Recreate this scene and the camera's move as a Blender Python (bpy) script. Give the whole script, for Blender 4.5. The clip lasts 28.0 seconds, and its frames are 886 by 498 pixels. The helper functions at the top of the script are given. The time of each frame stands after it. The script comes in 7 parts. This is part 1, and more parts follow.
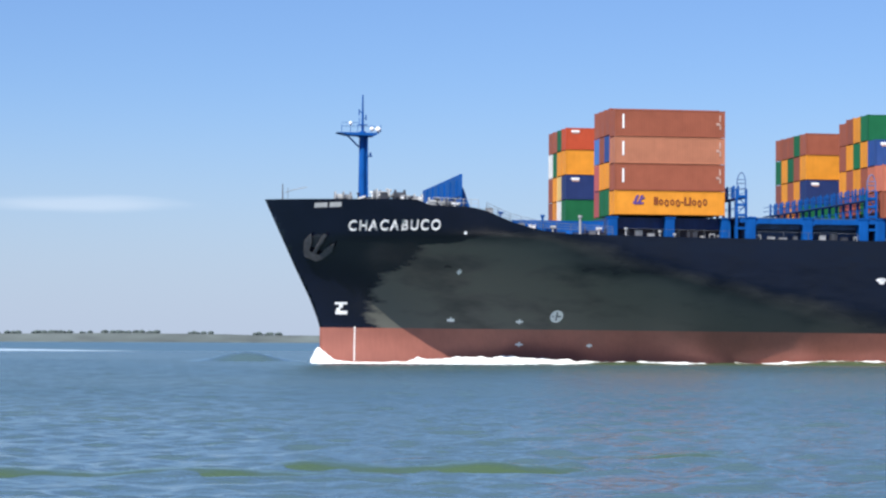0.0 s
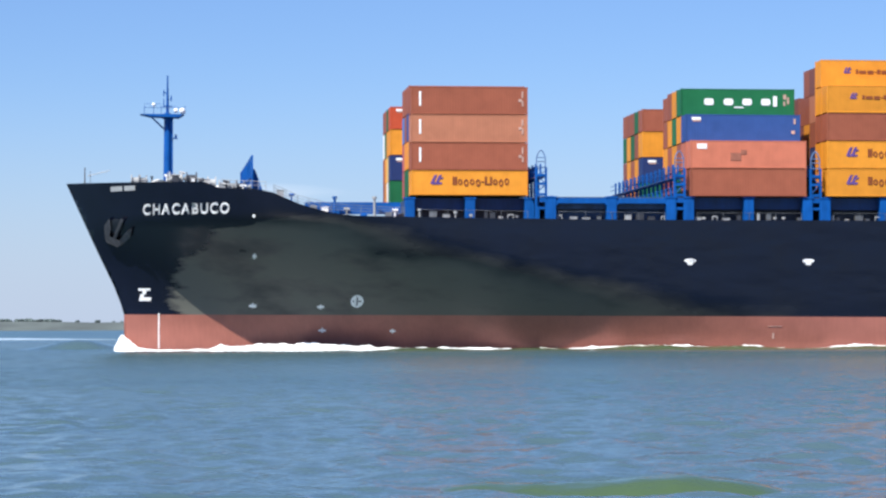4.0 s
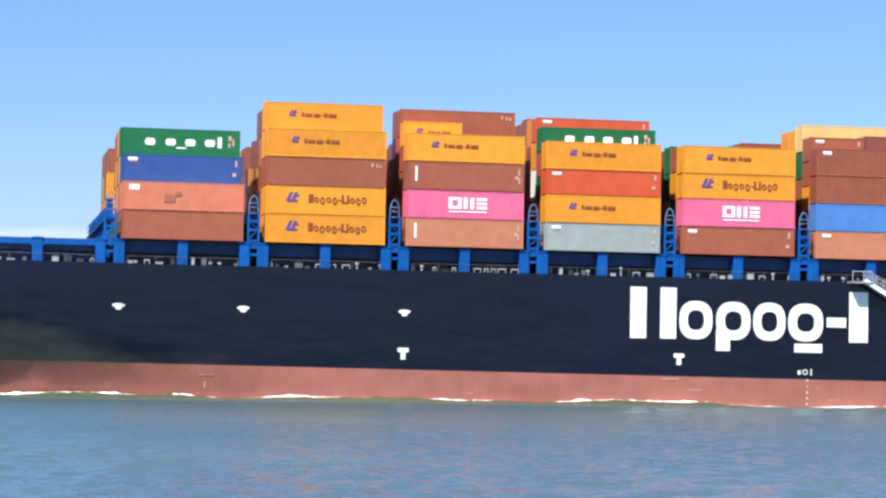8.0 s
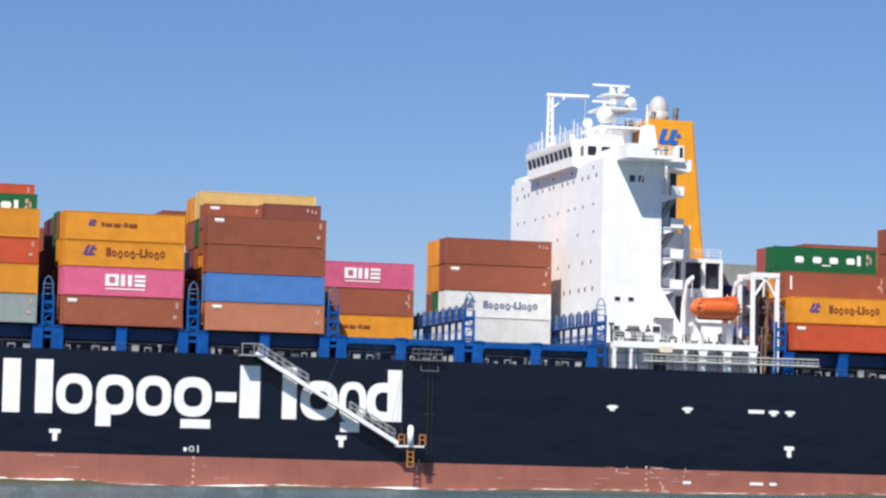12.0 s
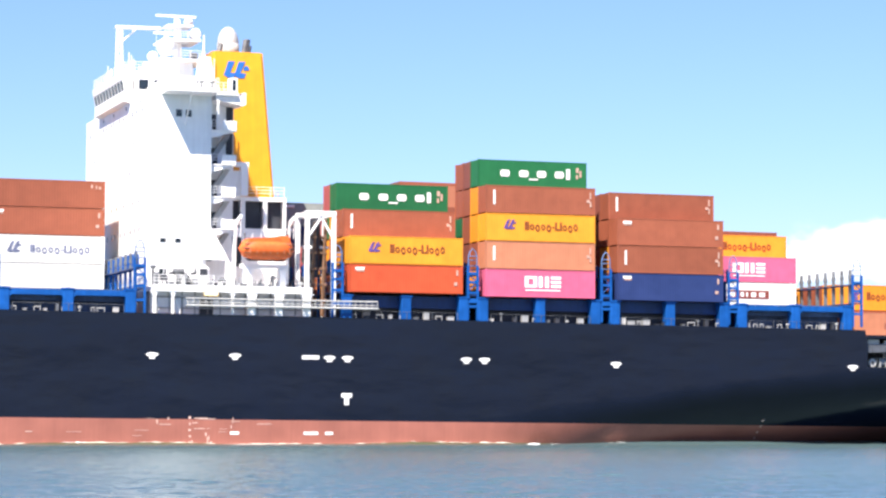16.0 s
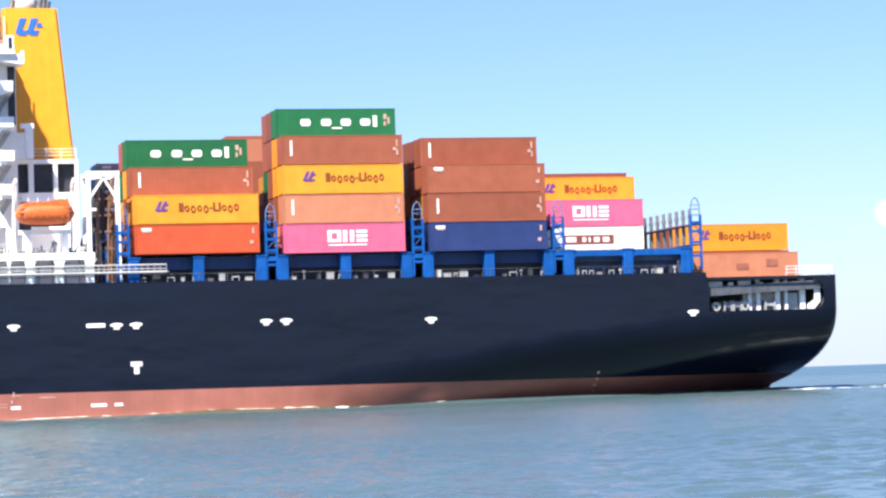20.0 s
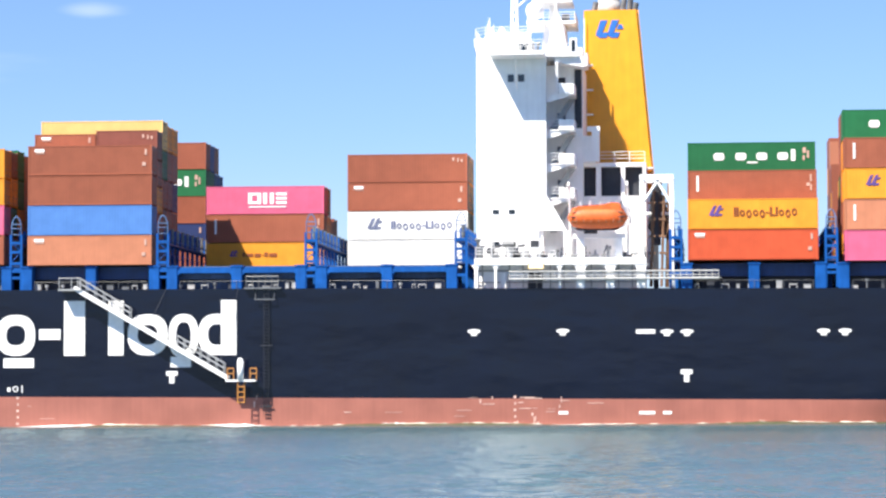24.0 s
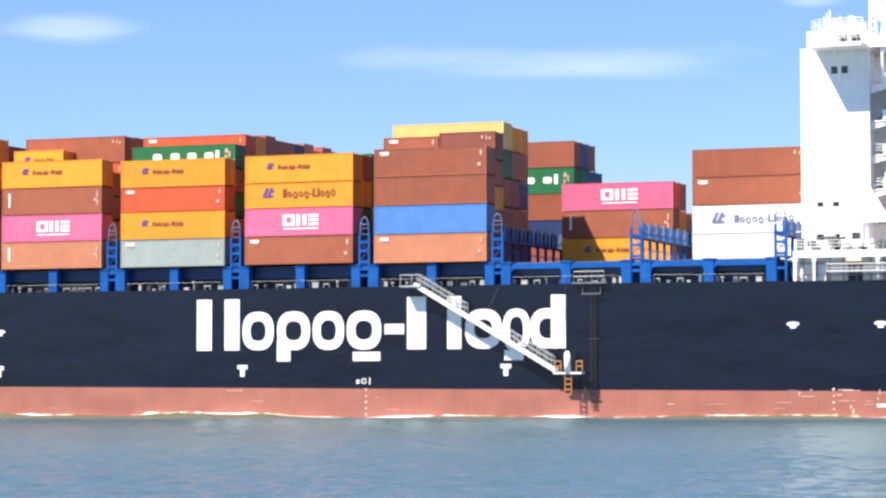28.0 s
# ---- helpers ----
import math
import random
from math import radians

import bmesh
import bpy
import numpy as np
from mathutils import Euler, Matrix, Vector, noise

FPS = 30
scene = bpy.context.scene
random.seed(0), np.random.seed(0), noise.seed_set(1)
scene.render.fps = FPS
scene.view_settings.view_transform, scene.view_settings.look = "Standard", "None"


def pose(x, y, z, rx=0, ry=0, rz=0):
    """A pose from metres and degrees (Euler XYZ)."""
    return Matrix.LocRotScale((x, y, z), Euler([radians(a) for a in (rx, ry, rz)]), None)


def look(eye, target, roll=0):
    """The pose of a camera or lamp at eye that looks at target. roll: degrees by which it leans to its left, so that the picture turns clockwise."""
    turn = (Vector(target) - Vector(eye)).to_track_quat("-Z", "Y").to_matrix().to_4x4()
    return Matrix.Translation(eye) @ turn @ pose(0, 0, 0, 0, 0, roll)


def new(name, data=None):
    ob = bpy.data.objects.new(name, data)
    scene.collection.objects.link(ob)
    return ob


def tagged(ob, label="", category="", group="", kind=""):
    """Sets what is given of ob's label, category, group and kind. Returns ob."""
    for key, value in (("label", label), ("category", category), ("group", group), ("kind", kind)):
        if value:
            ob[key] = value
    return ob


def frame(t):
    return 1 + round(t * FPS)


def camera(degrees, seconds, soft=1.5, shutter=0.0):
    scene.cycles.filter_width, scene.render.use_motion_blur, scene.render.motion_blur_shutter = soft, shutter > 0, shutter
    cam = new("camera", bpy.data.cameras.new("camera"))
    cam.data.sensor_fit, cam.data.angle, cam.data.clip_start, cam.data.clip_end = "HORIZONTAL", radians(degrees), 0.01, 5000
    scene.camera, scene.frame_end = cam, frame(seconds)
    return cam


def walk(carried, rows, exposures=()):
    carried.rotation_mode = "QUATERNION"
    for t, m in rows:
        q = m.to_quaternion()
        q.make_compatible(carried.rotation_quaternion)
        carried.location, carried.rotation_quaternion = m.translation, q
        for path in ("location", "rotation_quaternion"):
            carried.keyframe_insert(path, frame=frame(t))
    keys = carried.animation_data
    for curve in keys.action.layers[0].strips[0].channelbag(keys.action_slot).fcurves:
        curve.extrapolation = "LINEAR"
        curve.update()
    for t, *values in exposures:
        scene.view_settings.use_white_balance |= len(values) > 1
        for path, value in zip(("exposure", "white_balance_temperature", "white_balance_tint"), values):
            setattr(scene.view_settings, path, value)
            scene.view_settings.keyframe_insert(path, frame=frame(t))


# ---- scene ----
EYE = (102.94, -255.70, 2.51)      # the viewer's place on the shore, above the water


def aim(yaw, pitch):
    a, b = radians(yaw), radians(pitch)
    return (EYE[0] + math.sin(a) * math.cos(b) * 100, EYE[1] + math.cos(a) * math.cos(b) * 100, EYE[2] + math.sin(b) * 100)


# seconds, turn to the right, tilt up, lean
PATH = [
    (0, 9.450, 2.026, 0.235),
    (0.5, 8.283, 1.843, -0.024),
    (1, 8.281, 1.795, 0.142),
    (1.5, 8.369, 1.817, 0.256),
    (2, 7.964, 1.856, -0.122),
    (2.5, 7.704, 1.803, -0.071),
    (4.5, 5.832, 1.716, -0.277),
    (5, 5.772, 1.930, -0.249),
    (5.5, 5.487, 2.061, -0.318),
    (6, 6.142, 1.916, -0.075),
    (6.5, 6.821, 1.917, 0.184),
    (7, 7.898, 1.846, 0.519),
    (7.5, 9.048, 2.283, 0.570),
    (8, 10.499, 2.829, 0.897),
    (8.5, 12.207, 2.989, 1.198),
    (9, 13.649, 3.635, 1.532),
    (9.5, 13.786, 3.675, 1.361),
    (10, 14.290, 4.258, 1.513),
    (10.5, 14.763, 4.706, 1.590),
    (11, 15.247, 4.622, 1.202),
    (11.5, 15.731, 4.696, 1.075),
    (13.5, 16.790, 4.681, 0.797),
    (14, 16.995, 4.315, 0.542),
    (14.5, 17.654, 4.302, 0.267),
    (15, 18.113, 3.858, 0.355),
    (15.5, 18.619, 3.866, 0.233),
    (16, 18.522, 3.754, 0.142),
    (16.5, 19.070, 3.915, 0.182),
    (17, 19.465, 3.866, 0.331),
    (17.5, 19.773, 3.515, 0.286),
    (18, 20.038, 3.312, 0.265),
    (18.5, 19.755, 3.186, 0.010),
    (19, 17.867, 2.951, -0.576),
    (19.5, 15.860, 2.848, -1.355),
    (20, 15.064, 2.841, -2.089),
    (20.5, 11.722, 1.776, -2.407),
    (21, 8.837, 2.380, -2.657),
    (21.5, 5.672, 3.018, -1.815),
    (23.5, -3.657, 3.417, -0.064),
    (24, -5.764, 3.297, -0.286),
    (24.5, -9.242, 3.321, -0.194),
    (25, -10.378, 3.607, -0.318),
    (25.5, -12.055, 3.506, -0.294),
    (26, -14.117, 3.294, -0.042),
    (26.5, -16.176, 3.382, -0.164),
    (27, -17.871, 3.578, -0.251),
    (27.5, -19.366, 3.500, -0.194),
    (28, -21.576, 3.152, -0.183),
]
cam = camera(19.277, 28.0, soft=2.4)
walk(cam, [(t, look(EYE, aim(yaw, pitch), lean)) for t, yaw, pitch, lean in PATH],
     exposures=[(0, 0.61, 6430, 10), (2.5, 0.63, 6430, 10), (5, 0.77, 6450, 10), (8, 0.91, 6500, 10), (8.6, 0.56, 6500, 10), (9, 0.11, 6500, 10), (10, -0.04, 6550, 10), (11, 0.31, 6650, 10), (11.5, 0.36, 6700, 10),
                (13.5, 0.56, 6850, 10), (14, 0.66, 6900, 10), (15, 1.26, 7000, 13), (17, 1.28, 7000, 13), (20, 1.24, 6850, 13), (21, 1.11, 6850, 10), (24, 1.16, 6950, 10), (28, 1.21, 7000, 10)])

# ---- light ----
SUN = Vector((-3.15, -3.6, 6.2)).normalized()
sun = new("sun", bpy.data.lights.new("sun", "SUN"))
sun.data.energy, sun.data.angle, sun.data.color = 5.0, radians(0.53), (1.0, 0.955, 0.89)
sun.matrix_world = look((0, 0, 300), Vector((0, 0, 300)) - SUN)

world = bpy.data.worlds.new("sky")
scene.world = world
world.use_nodes = True


HAZE = (4.95, 5.9, 7.85, 1)


def build_sky():
    nt = world.node_tree
    nt.nodes.clear()
    n, l = nt.nodes.new, nt.links.new
    out, bg = n("ShaderNodeOutputWorld"), n("ShaderNodeBackground")
    sky = n("ShaderNodeTexSky")
    sky.sky_type, sky.sun_disc = "NISHITA", False
    sky.sun_elevation = math.asin(SUN.z)
    sky.sun_rotation = math.atan2(SUN.x, SUN.y)
    sky.air_density, sky.dust_density, sky.ozone_density = 1.0, 0.15, 5.0
    coord = n("ShaderNodeTexCoord")
    # thin high streaks and one bank of fair-weather cloud
    stretch = n("ShaderNodeMapping")
    stretch.inputs["Scale"].default_value = (5, 5, 34)
    cirrus = n("ShaderNodeTexNoise")
    cirrus.inputs["Scale"].default_value, cirrus.inputs["Detail"].default_value = 2.2, 7
    l(coord.outputs["Generated"], stretch.inputs["Vector"])
    l(stretch.outputs["Vector"], cirrus.inputs["Vector"])
    puff = n("ShaderNodeTexNoise")
    puff.inputs["Scale"].default_value, puff.inputs["Detail"].default_value = 36, 8
    puff_map = n("ShaderNodeMapping")
    puff_map.inputs["Scale"].default_value = (1, 1, 1.7)
    l(coord.outputs["Generated"], puff_map.inputs["Vector"])
    l(puff_map.outputs["Vector"], puff.inputs["Vector"])

    def blob(az, el, wide, high):
        turn = n("ShaderNodeVectorRotate")
        turn.rotation_type = "Z_AXIS"
        turn.inputs["Angle"].default_value = radians(az)
        l(coord.outputs["Generated"], turn.inputs["Vector"])
        sub = n("ShaderNodeVectorMath")
        sub.operation = "SUBTRACT"
        sub.inputs[1].default_value = (0, math.cos(radians(el)), math.sin(radians(el)))
        l(turn.outputs["Vector"], sub.inputs[0])
        mul = n("ShaderNodeVectorMath")
        mul.operation = "MULTIPLY"
        mul.inputs[1].default_value = (1 / radians(wide), 0.3, 1 / radians(high))
        l(sub.outputs["Vector"], mul.inputs[0])
        ln = n("ShaderNodeVectorMath")
        ln.operation = "LENGTH"
        l(mul.outputs["Vector"], ln.inputs[0])
        r = n("ShaderNodeMapRange")
        r.interpolation_type = "SMOOTHSTEP"
        r.inputs["From Min"].default_value, r.inputs["From Max"].default_value = 1.0, 0.0
        l(ln.outputs["Value"], r.inputs["Value"])
        return r.outputs["Result"]

    def total(sockets):
        s = sockets[0]
        for o in sockets[1:]:
            m = n("ShaderNodeMath")
            m.operation, m.use_clamp = "ADD", True
            l(s, m.inputs[0]), l(o, m.inputs[1])
            s = m.outputs[0]
        return s

    def soft_mask(area, tex, lo, hi, gain):
        a = n("ShaderNodeMath")
        a.operation = "MULTIPLY_ADD"
        l(area, a.inputs[0])
        a.inputs[1].default_value = 0.55
        l(tex, a.inputs[2])
        r = n("ShaderNodeMapRange")
        r.interpolation_type = "SMOOTHSTEP"
        r.inputs["From Min"].default_value, r.inputs["From Max"].default_value = lo, hi
        r.inputs["To Max"].default_value = gain
        l(a.outputs[0], r.inputs["Value"])
        m = n("ShaderNodeMath")
        m.operation = "MULTIPLY"
        l(r.outputs["Result"], m.inputs[0])
        r2 = n("ShaderNodeMapRange")
        r2.inputs["From Max"].default_value = 0.12
        l(area, r2.inputs["Value"])
        l(r2.outputs["Result"], m.inputs[1])
        return m.outputs[0]

    thin = total([blob(-19.0, 7.25, 5.8, 0.7), blob(1.3, 2.95, 3.2, 0.28), blob(-13.5, 8.5, 1.3, 0.36), blob(-29.8, 7.9, 2.8, 0.5)])
    bank = total([blob(27.9, 3.6, 2.9, 1.0), blob(31.0, 3.75, 4.2, 1.15), blob(25.4, 3.3, 1.7, 0.55), blob(36.0, 3.7, 5.0, 1.2)])
    veil = soft_mask(thin, cirrus.outputs["Fac"], 0.50, 1.05, 0.2)
    heap = soft_mask(bank, puff.outputs["Fac"], 0.6, 0.88, 0.85)
    cover = total([veil, heap])
    gain = n("ShaderNodeMix")
    gain.data_type, gain.blend_type = "RGBA", "MIX"
    gain.inputs["B"].default_value = (11.5, 11.8, 12.4, 1)
    l(cover, gain.inputs["Factor"])
    tint = n("ShaderNodeMix")
    tint.data_type, tint.blend_type = "RGBA", "MULTIPLY"
    tint.inputs["Factor"].default_value = 1
    tint.inputs["B"].default_value = (0.82, 0.95, 1.26, 1)
    l(sky.outputs["Color"], tint.inputs["A"])
    # pale haze low over the horizon
    split = n("ShaderNodeSeparateXYZ")
    l(coord.outputs["Generated"], split.inputs[0])
    low = n("ShaderNodeMapRange")
    low.interpolation_type = "SMOOTHERSTEP"
    low.inputs["From Min"].default_value, low.inputs["From Max"].default_value = 0.115, -0.03
    low.inputs["To Max"].default_value = 0.85
    l(split.outputs["Z"], low.inputs["Value"])
    haze = n("ShaderNodeMix")
    haze.data_type = "RGBA"
    haze.inputs["B"].default_value = HAZE
    l(low.outputs["Result"], haze.inputs["Factor"])
    l(tint.outputs["Result"], haze.inputs["A"])
    l(haze.outputs["Result"], gain.inputs["A"])
    l(gain.outputs["Result"], bg.inputs["Color"])
    bg.inputs["Strength"].default_value = 0.064
    l(bg.outputs["Background"], out.inputs["Surface"])


build_sky()


# ---- materials ----
def material(name, color, rough=0.5, metal=0.0, grain=0.0, scale=3.0, streak=0.0, rust=0.0, bump=0.0, vary=0.0, spec=0.5, rust_color=(0.16, 0.055, 0.02)):
    """A painted or plain surface: patchy tone, streaks that run down it, rust spots, fine relief and a tone of its own for each object."""
    m = bpy.data.materials.new(name)
    m.use_nodes = True
    nt = m.node_tree
    b = nt.nodes["Principled BSDF"]
    n, l = nt.nodes.new, nt.links.new
    b.inputs["Roughness"].default_value, b.inputs["Metallic"].default_value = rough, metal
    b.inputs["Specular IOR Level"].default_value = spec
    b.inputs["Base Color"].default_value = (*color, 1)
    coord = n("ShaderNodeTexCoord")
    last = None
    info = n("ShaderNodeObjectInfo")
    shift = n("ShaderNodeVectorMath")
    shift.operation = "MULTIPLY_ADD"
    l(info.outputs["Random"], shift.inputs[0])
    shift.inputs[1].default_value = (37, 53, 71)
    l(coord.outputs["Object"], shift.inputs[2])

    def mul(fac_socket, lo, hi, prev):
        r = n("ShaderNodeMapRange")
        r.inputs["From Min"].default_value, r.inputs["From Max"].default_value = 0.3, 0.7
        r.inputs["To Min"].default_value, r.inputs["To Max"].default_value = lo, hi
        l(fac_socket, r.inputs["Value"])
        x = n("ShaderNodeMix")
        x.data_type, x.blend_type = "RGBA", "MULTIPLY"
        x.inputs["Factor"].default_value = 1
        if prev is None:
            x.inputs["A"].default_value = (*color, 1)
        else:
            l(prev, x.inputs["A"])
        l(r.outputs["Result"], x.inputs["B"])
        return x.outputs["Result"]

    tex = n("ShaderNodeTexNoise")
    tex.inputs["Scale"].default_value, tex.inputs["Detail"].default_value = scale, 8
    l(shift.outputs["Vector"], tex.inputs["Vector"])
    if grain:
        last = mul(tex.outputs["Fac"], 1 - grain, 1 + grain, last)
        big = n("ShaderNodeTexNoise")
        big.inputs["Scale"].default_value, big.inputs["Detail"].default_value = scale * 0.17, 3
        l(shift.outputs["Vector"], big.inputs["Vector"])
        last = mul(big.outputs["Fac"], 1 - grain * 0.7, 1 + grain * 0.7, last)
        rr = n("ShaderNodeMapRange")
        rr.inputs["To Min"].default_value, rr.inputs["To Max"].default_value = max(rough - 0.1, 0.03), min(rough + 0.14, 1)
        l(tex.outputs["Fac"], rr.inputs["Value"])
        l(rr.outputs["Result"], b.inputs["Roughness"])
    if streak:
        run = n("ShaderNodeMapping")
        run.inputs["Scale"].default_value = (2.6, 2.6, 0.12)
        l(shift.outputs["Vector"], run.inputs["Vector"])
        st = n("ShaderNodeTexNoise")
        st.inputs["Scale"].default_value, st.inputs["Detail"].default_value = 1.4, 6
        l(run.outputs["Vector"], st.inputs["Vector"])
        last = mul(st.outputs["Fac"], 1 - streak, 1 + streak * 0.6, last)
    if vary:
        hsv = n("ShaderNodeHueSaturation")
        r = n("ShaderNodeMapRange")
        r.inputs["To Min"].default_value, r.inputs["To Max"].default_value = 1 - vary, 1 + vary
        l(info.outputs["Random"], r.inputs["Value"])
        l(r.outputs["Result"], hsv.inputs["Value"])
        if last is None:
            hsv.inputs["Color"].default_value = (*color, 1)
        else:
            l(last, hsv.inputs["Color"])
        last = hsv.outputs["Color"]
    if rust:
        rt = n("ShaderNodeTexNoise")
        rt.inputs["Scale"].default_value, rt.inputs["Detail"].default_value = scale * 0.6, 10
        rt.inputs["Roughness"].default_value = 0.7
        l(shift.outputs["Vector"], rt.inputs["Vector"])
        r = n("ShaderNodeMapRange")
        r.interpolation_type = "SMOOTHSTEP"
        r.inputs["From Min"].default_value, r.inputs["From Max"].default_value = 0.72 - rust * 0.3, 0.78 - rust * 0.2
        l(rt.outputs["Fac"], r.inputs["Value"])
        x = n("ShaderNodeMix")
        x.data_type = "RGBA"
        x.inputs["B"].default_value = (*rust_color, 1)
        if last is None:
            x.inputs["A"].default_value = (*color, 1)
        else:
            l(last, x.inputs["A"])
        l(r.outputs["Result"], x.inputs["Factor"])
        last = x.outputs["Result"]
    if last is not None:
        l(last, b.inputs["Base Color"])
    if bump:
        bp = n("ShaderNodeBump")
        bp.inputs["Strength"].default_value, bp.inputs["Distance"].default_value = bump, 0.05
        l(tex.outputs["Fac"], bp.inputs["Height"])
        l(bp.outputs["Normal"], b.inputs["Normal"])
    return m


HULL_BLACK = material("hull_black_paint", (0.0036, 0.0056, 0.0158), 0.17, grain=0.12, scale=0.3, streak=0.08, spec=0.38)


def uneven_plates(m):
    """Welded plating: shallow hollows between the frames, long sags along the strakes and fine weld seams."""
    nt = m.node_tree
    n, l = nt.nodes.new, nt.links.new
    b = nt.nodes["Principled BSDF"]
    coord = n("ShaderNodeTexCoord")
    last = None
    for stretch, scale, detail, dist in (((0.35, 0.35, 1.0), 0.16, 3, 0.16), ((0.5, 0.5, 1.0), 0.55, 4, 0.035), ((1.0, 1.0, 0.3), 0.5, 2, 0.02)):
        mp = n("ShaderNodeMapping")
        mp.inputs["Scale"].default_value = stretch
        l(coord.outputs["Object"], mp.inputs["Vector"])
        t = n("ShaderNodeTexNoise")
        t.inputs["Scale"].default_value, t.inputs["Detail"].default_value = scale, detail
        l(mp.outputs["Vector"], t.inputs["Vector"])
        bp = n("ShaderNodeBump")
        bp.inputs["Strength"].default_value, bp.inputs["Distance"].default_value = 1.0, dist
        l(t.outputs["Fac"], bp.inputs["Height"])
        if last:
            l(last, bp.inputs["Normal"])
        last = bp.outputs["Normal"]
    l(last, b.inputs["Normal"])


uneven_plates(HULL_BLACK)


def painted_bow_reflection(m):
    """A dull grey-olive patch up the flared side, ragged at its edges: the water's reflection put into the colour."""
    nt = m.node_tree
    n, l = nt.nodes.new, nt.links.new
    b = nt.nodes["Principled BSDF"]
    coord, split = n("ShaderNodeTexCoord"), n("ShaderNodeSeparateXYZ")
    l(coord.outputs["Object"], split.inputs[0])

    def math_node(op, a, c, d=None):
        x = n("ShaderNodeMath")
        x.operation = op
        for i, v in enumerate((a, c, d)):
            if v is None:
                continue
            if isinstance(v, (int, float)):
                x.inputs[i].default_value = v
            else:
                l(v, x.inputs[i])
        return x.outputs[0]

    def table(value, pairs, lo, hi, top):
        """A curve of (place, value) pairs, both brought to 0..1."""
        r, ramp = n("ShaderNodeMapRange"), n("ShaderNodeValToRGB")
        r.inputs["From Min"].default_value, r.inputs["From Max"].default_value = lo, hi
        l(value, r.inputs["Value"])
        e = ramp.color_ramp.elements
        for i, (p, v) in enumerate(pairs):
            at = (p - lo) / (hi - lo)
            k = e[0] if i == 0 else e[len(e) - 1] if i == len(pairs) - 1 else e.new(at)
            k.position = at
            k.color = (v / top, v / top, v / top, 1)
        l(r.outputs["Result"], ramp.inputs["Fac"])
        return math_node("MULTIPLY", ramp.outputs["Color"], top)

    def tex(stretch, scale, detail, rough=0.55):
        mp, t = n("ShaderNodeMapping"), n("ShaderNodeTexNoise")
        mp.inputs["Scale"].default_value = stretch
        t.inputs["Scale"].default_value, t.inputs["Detail"].default_value, t.inputs["Roughness"].default_value = scale, detail, rough
        l(coord.outputs["Object"], mp.inputs["Vector"])
        l(mp.outputs["Vector"], t.inputs["Vector"])
        return math_node("SUBTRACT", t.outputs["Fac"], 0.5)

    def step(value, lo, hi):
        r = n("ShaderNodeMapRange")
        r.interpolation_type = "SMOOTHSTEP"
        r.inputs["From Min"].default_value, r.inputs["From Max"].default_value = lo, hi
        l(value, r.inputs["Value"])
        return r.outputs["Result"]

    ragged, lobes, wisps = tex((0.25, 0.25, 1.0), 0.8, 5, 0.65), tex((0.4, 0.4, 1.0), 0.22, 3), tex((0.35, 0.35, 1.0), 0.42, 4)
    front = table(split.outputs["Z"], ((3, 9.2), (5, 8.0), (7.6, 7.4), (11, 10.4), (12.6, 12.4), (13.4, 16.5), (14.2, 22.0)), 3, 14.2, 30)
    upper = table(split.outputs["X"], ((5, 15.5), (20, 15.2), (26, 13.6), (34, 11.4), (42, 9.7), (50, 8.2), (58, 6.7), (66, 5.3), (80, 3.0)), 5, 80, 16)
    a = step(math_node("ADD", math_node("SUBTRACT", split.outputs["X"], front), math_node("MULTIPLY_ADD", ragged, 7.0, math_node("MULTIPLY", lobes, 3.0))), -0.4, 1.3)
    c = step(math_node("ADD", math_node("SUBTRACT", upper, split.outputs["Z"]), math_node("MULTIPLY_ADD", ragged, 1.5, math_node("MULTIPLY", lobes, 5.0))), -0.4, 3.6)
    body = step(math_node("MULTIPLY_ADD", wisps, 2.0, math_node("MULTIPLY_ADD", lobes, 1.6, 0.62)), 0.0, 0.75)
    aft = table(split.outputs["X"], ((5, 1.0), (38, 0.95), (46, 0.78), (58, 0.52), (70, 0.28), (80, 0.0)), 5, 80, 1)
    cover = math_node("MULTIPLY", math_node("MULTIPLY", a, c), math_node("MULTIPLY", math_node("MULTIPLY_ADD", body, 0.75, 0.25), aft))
    # tone of the reflected water, mixed into the base colour
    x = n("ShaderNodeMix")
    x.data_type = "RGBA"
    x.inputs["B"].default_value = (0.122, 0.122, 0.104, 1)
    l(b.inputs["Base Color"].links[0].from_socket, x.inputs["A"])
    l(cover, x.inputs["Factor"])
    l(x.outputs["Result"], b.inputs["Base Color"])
    rough = n("ShaderNodeMix")
    rough.inputs["B"].default_value = 0.6
    l(b.inputs["Roughness"].links[0].from_socket, rough.inputs["A"])
    l(cover, rough.inputs["Factor"])
    l(rough.outputs["Result"], b.inputs["Roughness"])


painted_bow_reflection(HULL_BLACK)
HULL_RED = material("boot_top_red_paint", (0.32, 0.113, 0.083), 0.5, grain=0.12, scale=0.4, streak=0.07, rust=0.16, bump=0.1, rust_color=(0.42, 0.22, 0.17))
WHITE = material("white_paint", (0.86, 0.865, 0.865), 0.45, grain=0.04, scale=0.8, streak=0.05)
SCRAPE = material("scraped_boot_top_paint", (0.62, 0.42, 0.36), 0.7, grain=0.2, scale=3)
MARK = material("white_marking_paint", (0.88, 0.88, 0.865), 0.55, grain=0.05, scale=1.5)
BLUE = material("deck_blue_paint", (0.002, 0.078, 0.31), 0.5, grain=0.14, scale=1.2, streak=0.15, rust=0.12, spec=0.2)
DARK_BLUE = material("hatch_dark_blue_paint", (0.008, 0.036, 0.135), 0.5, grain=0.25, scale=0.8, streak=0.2)
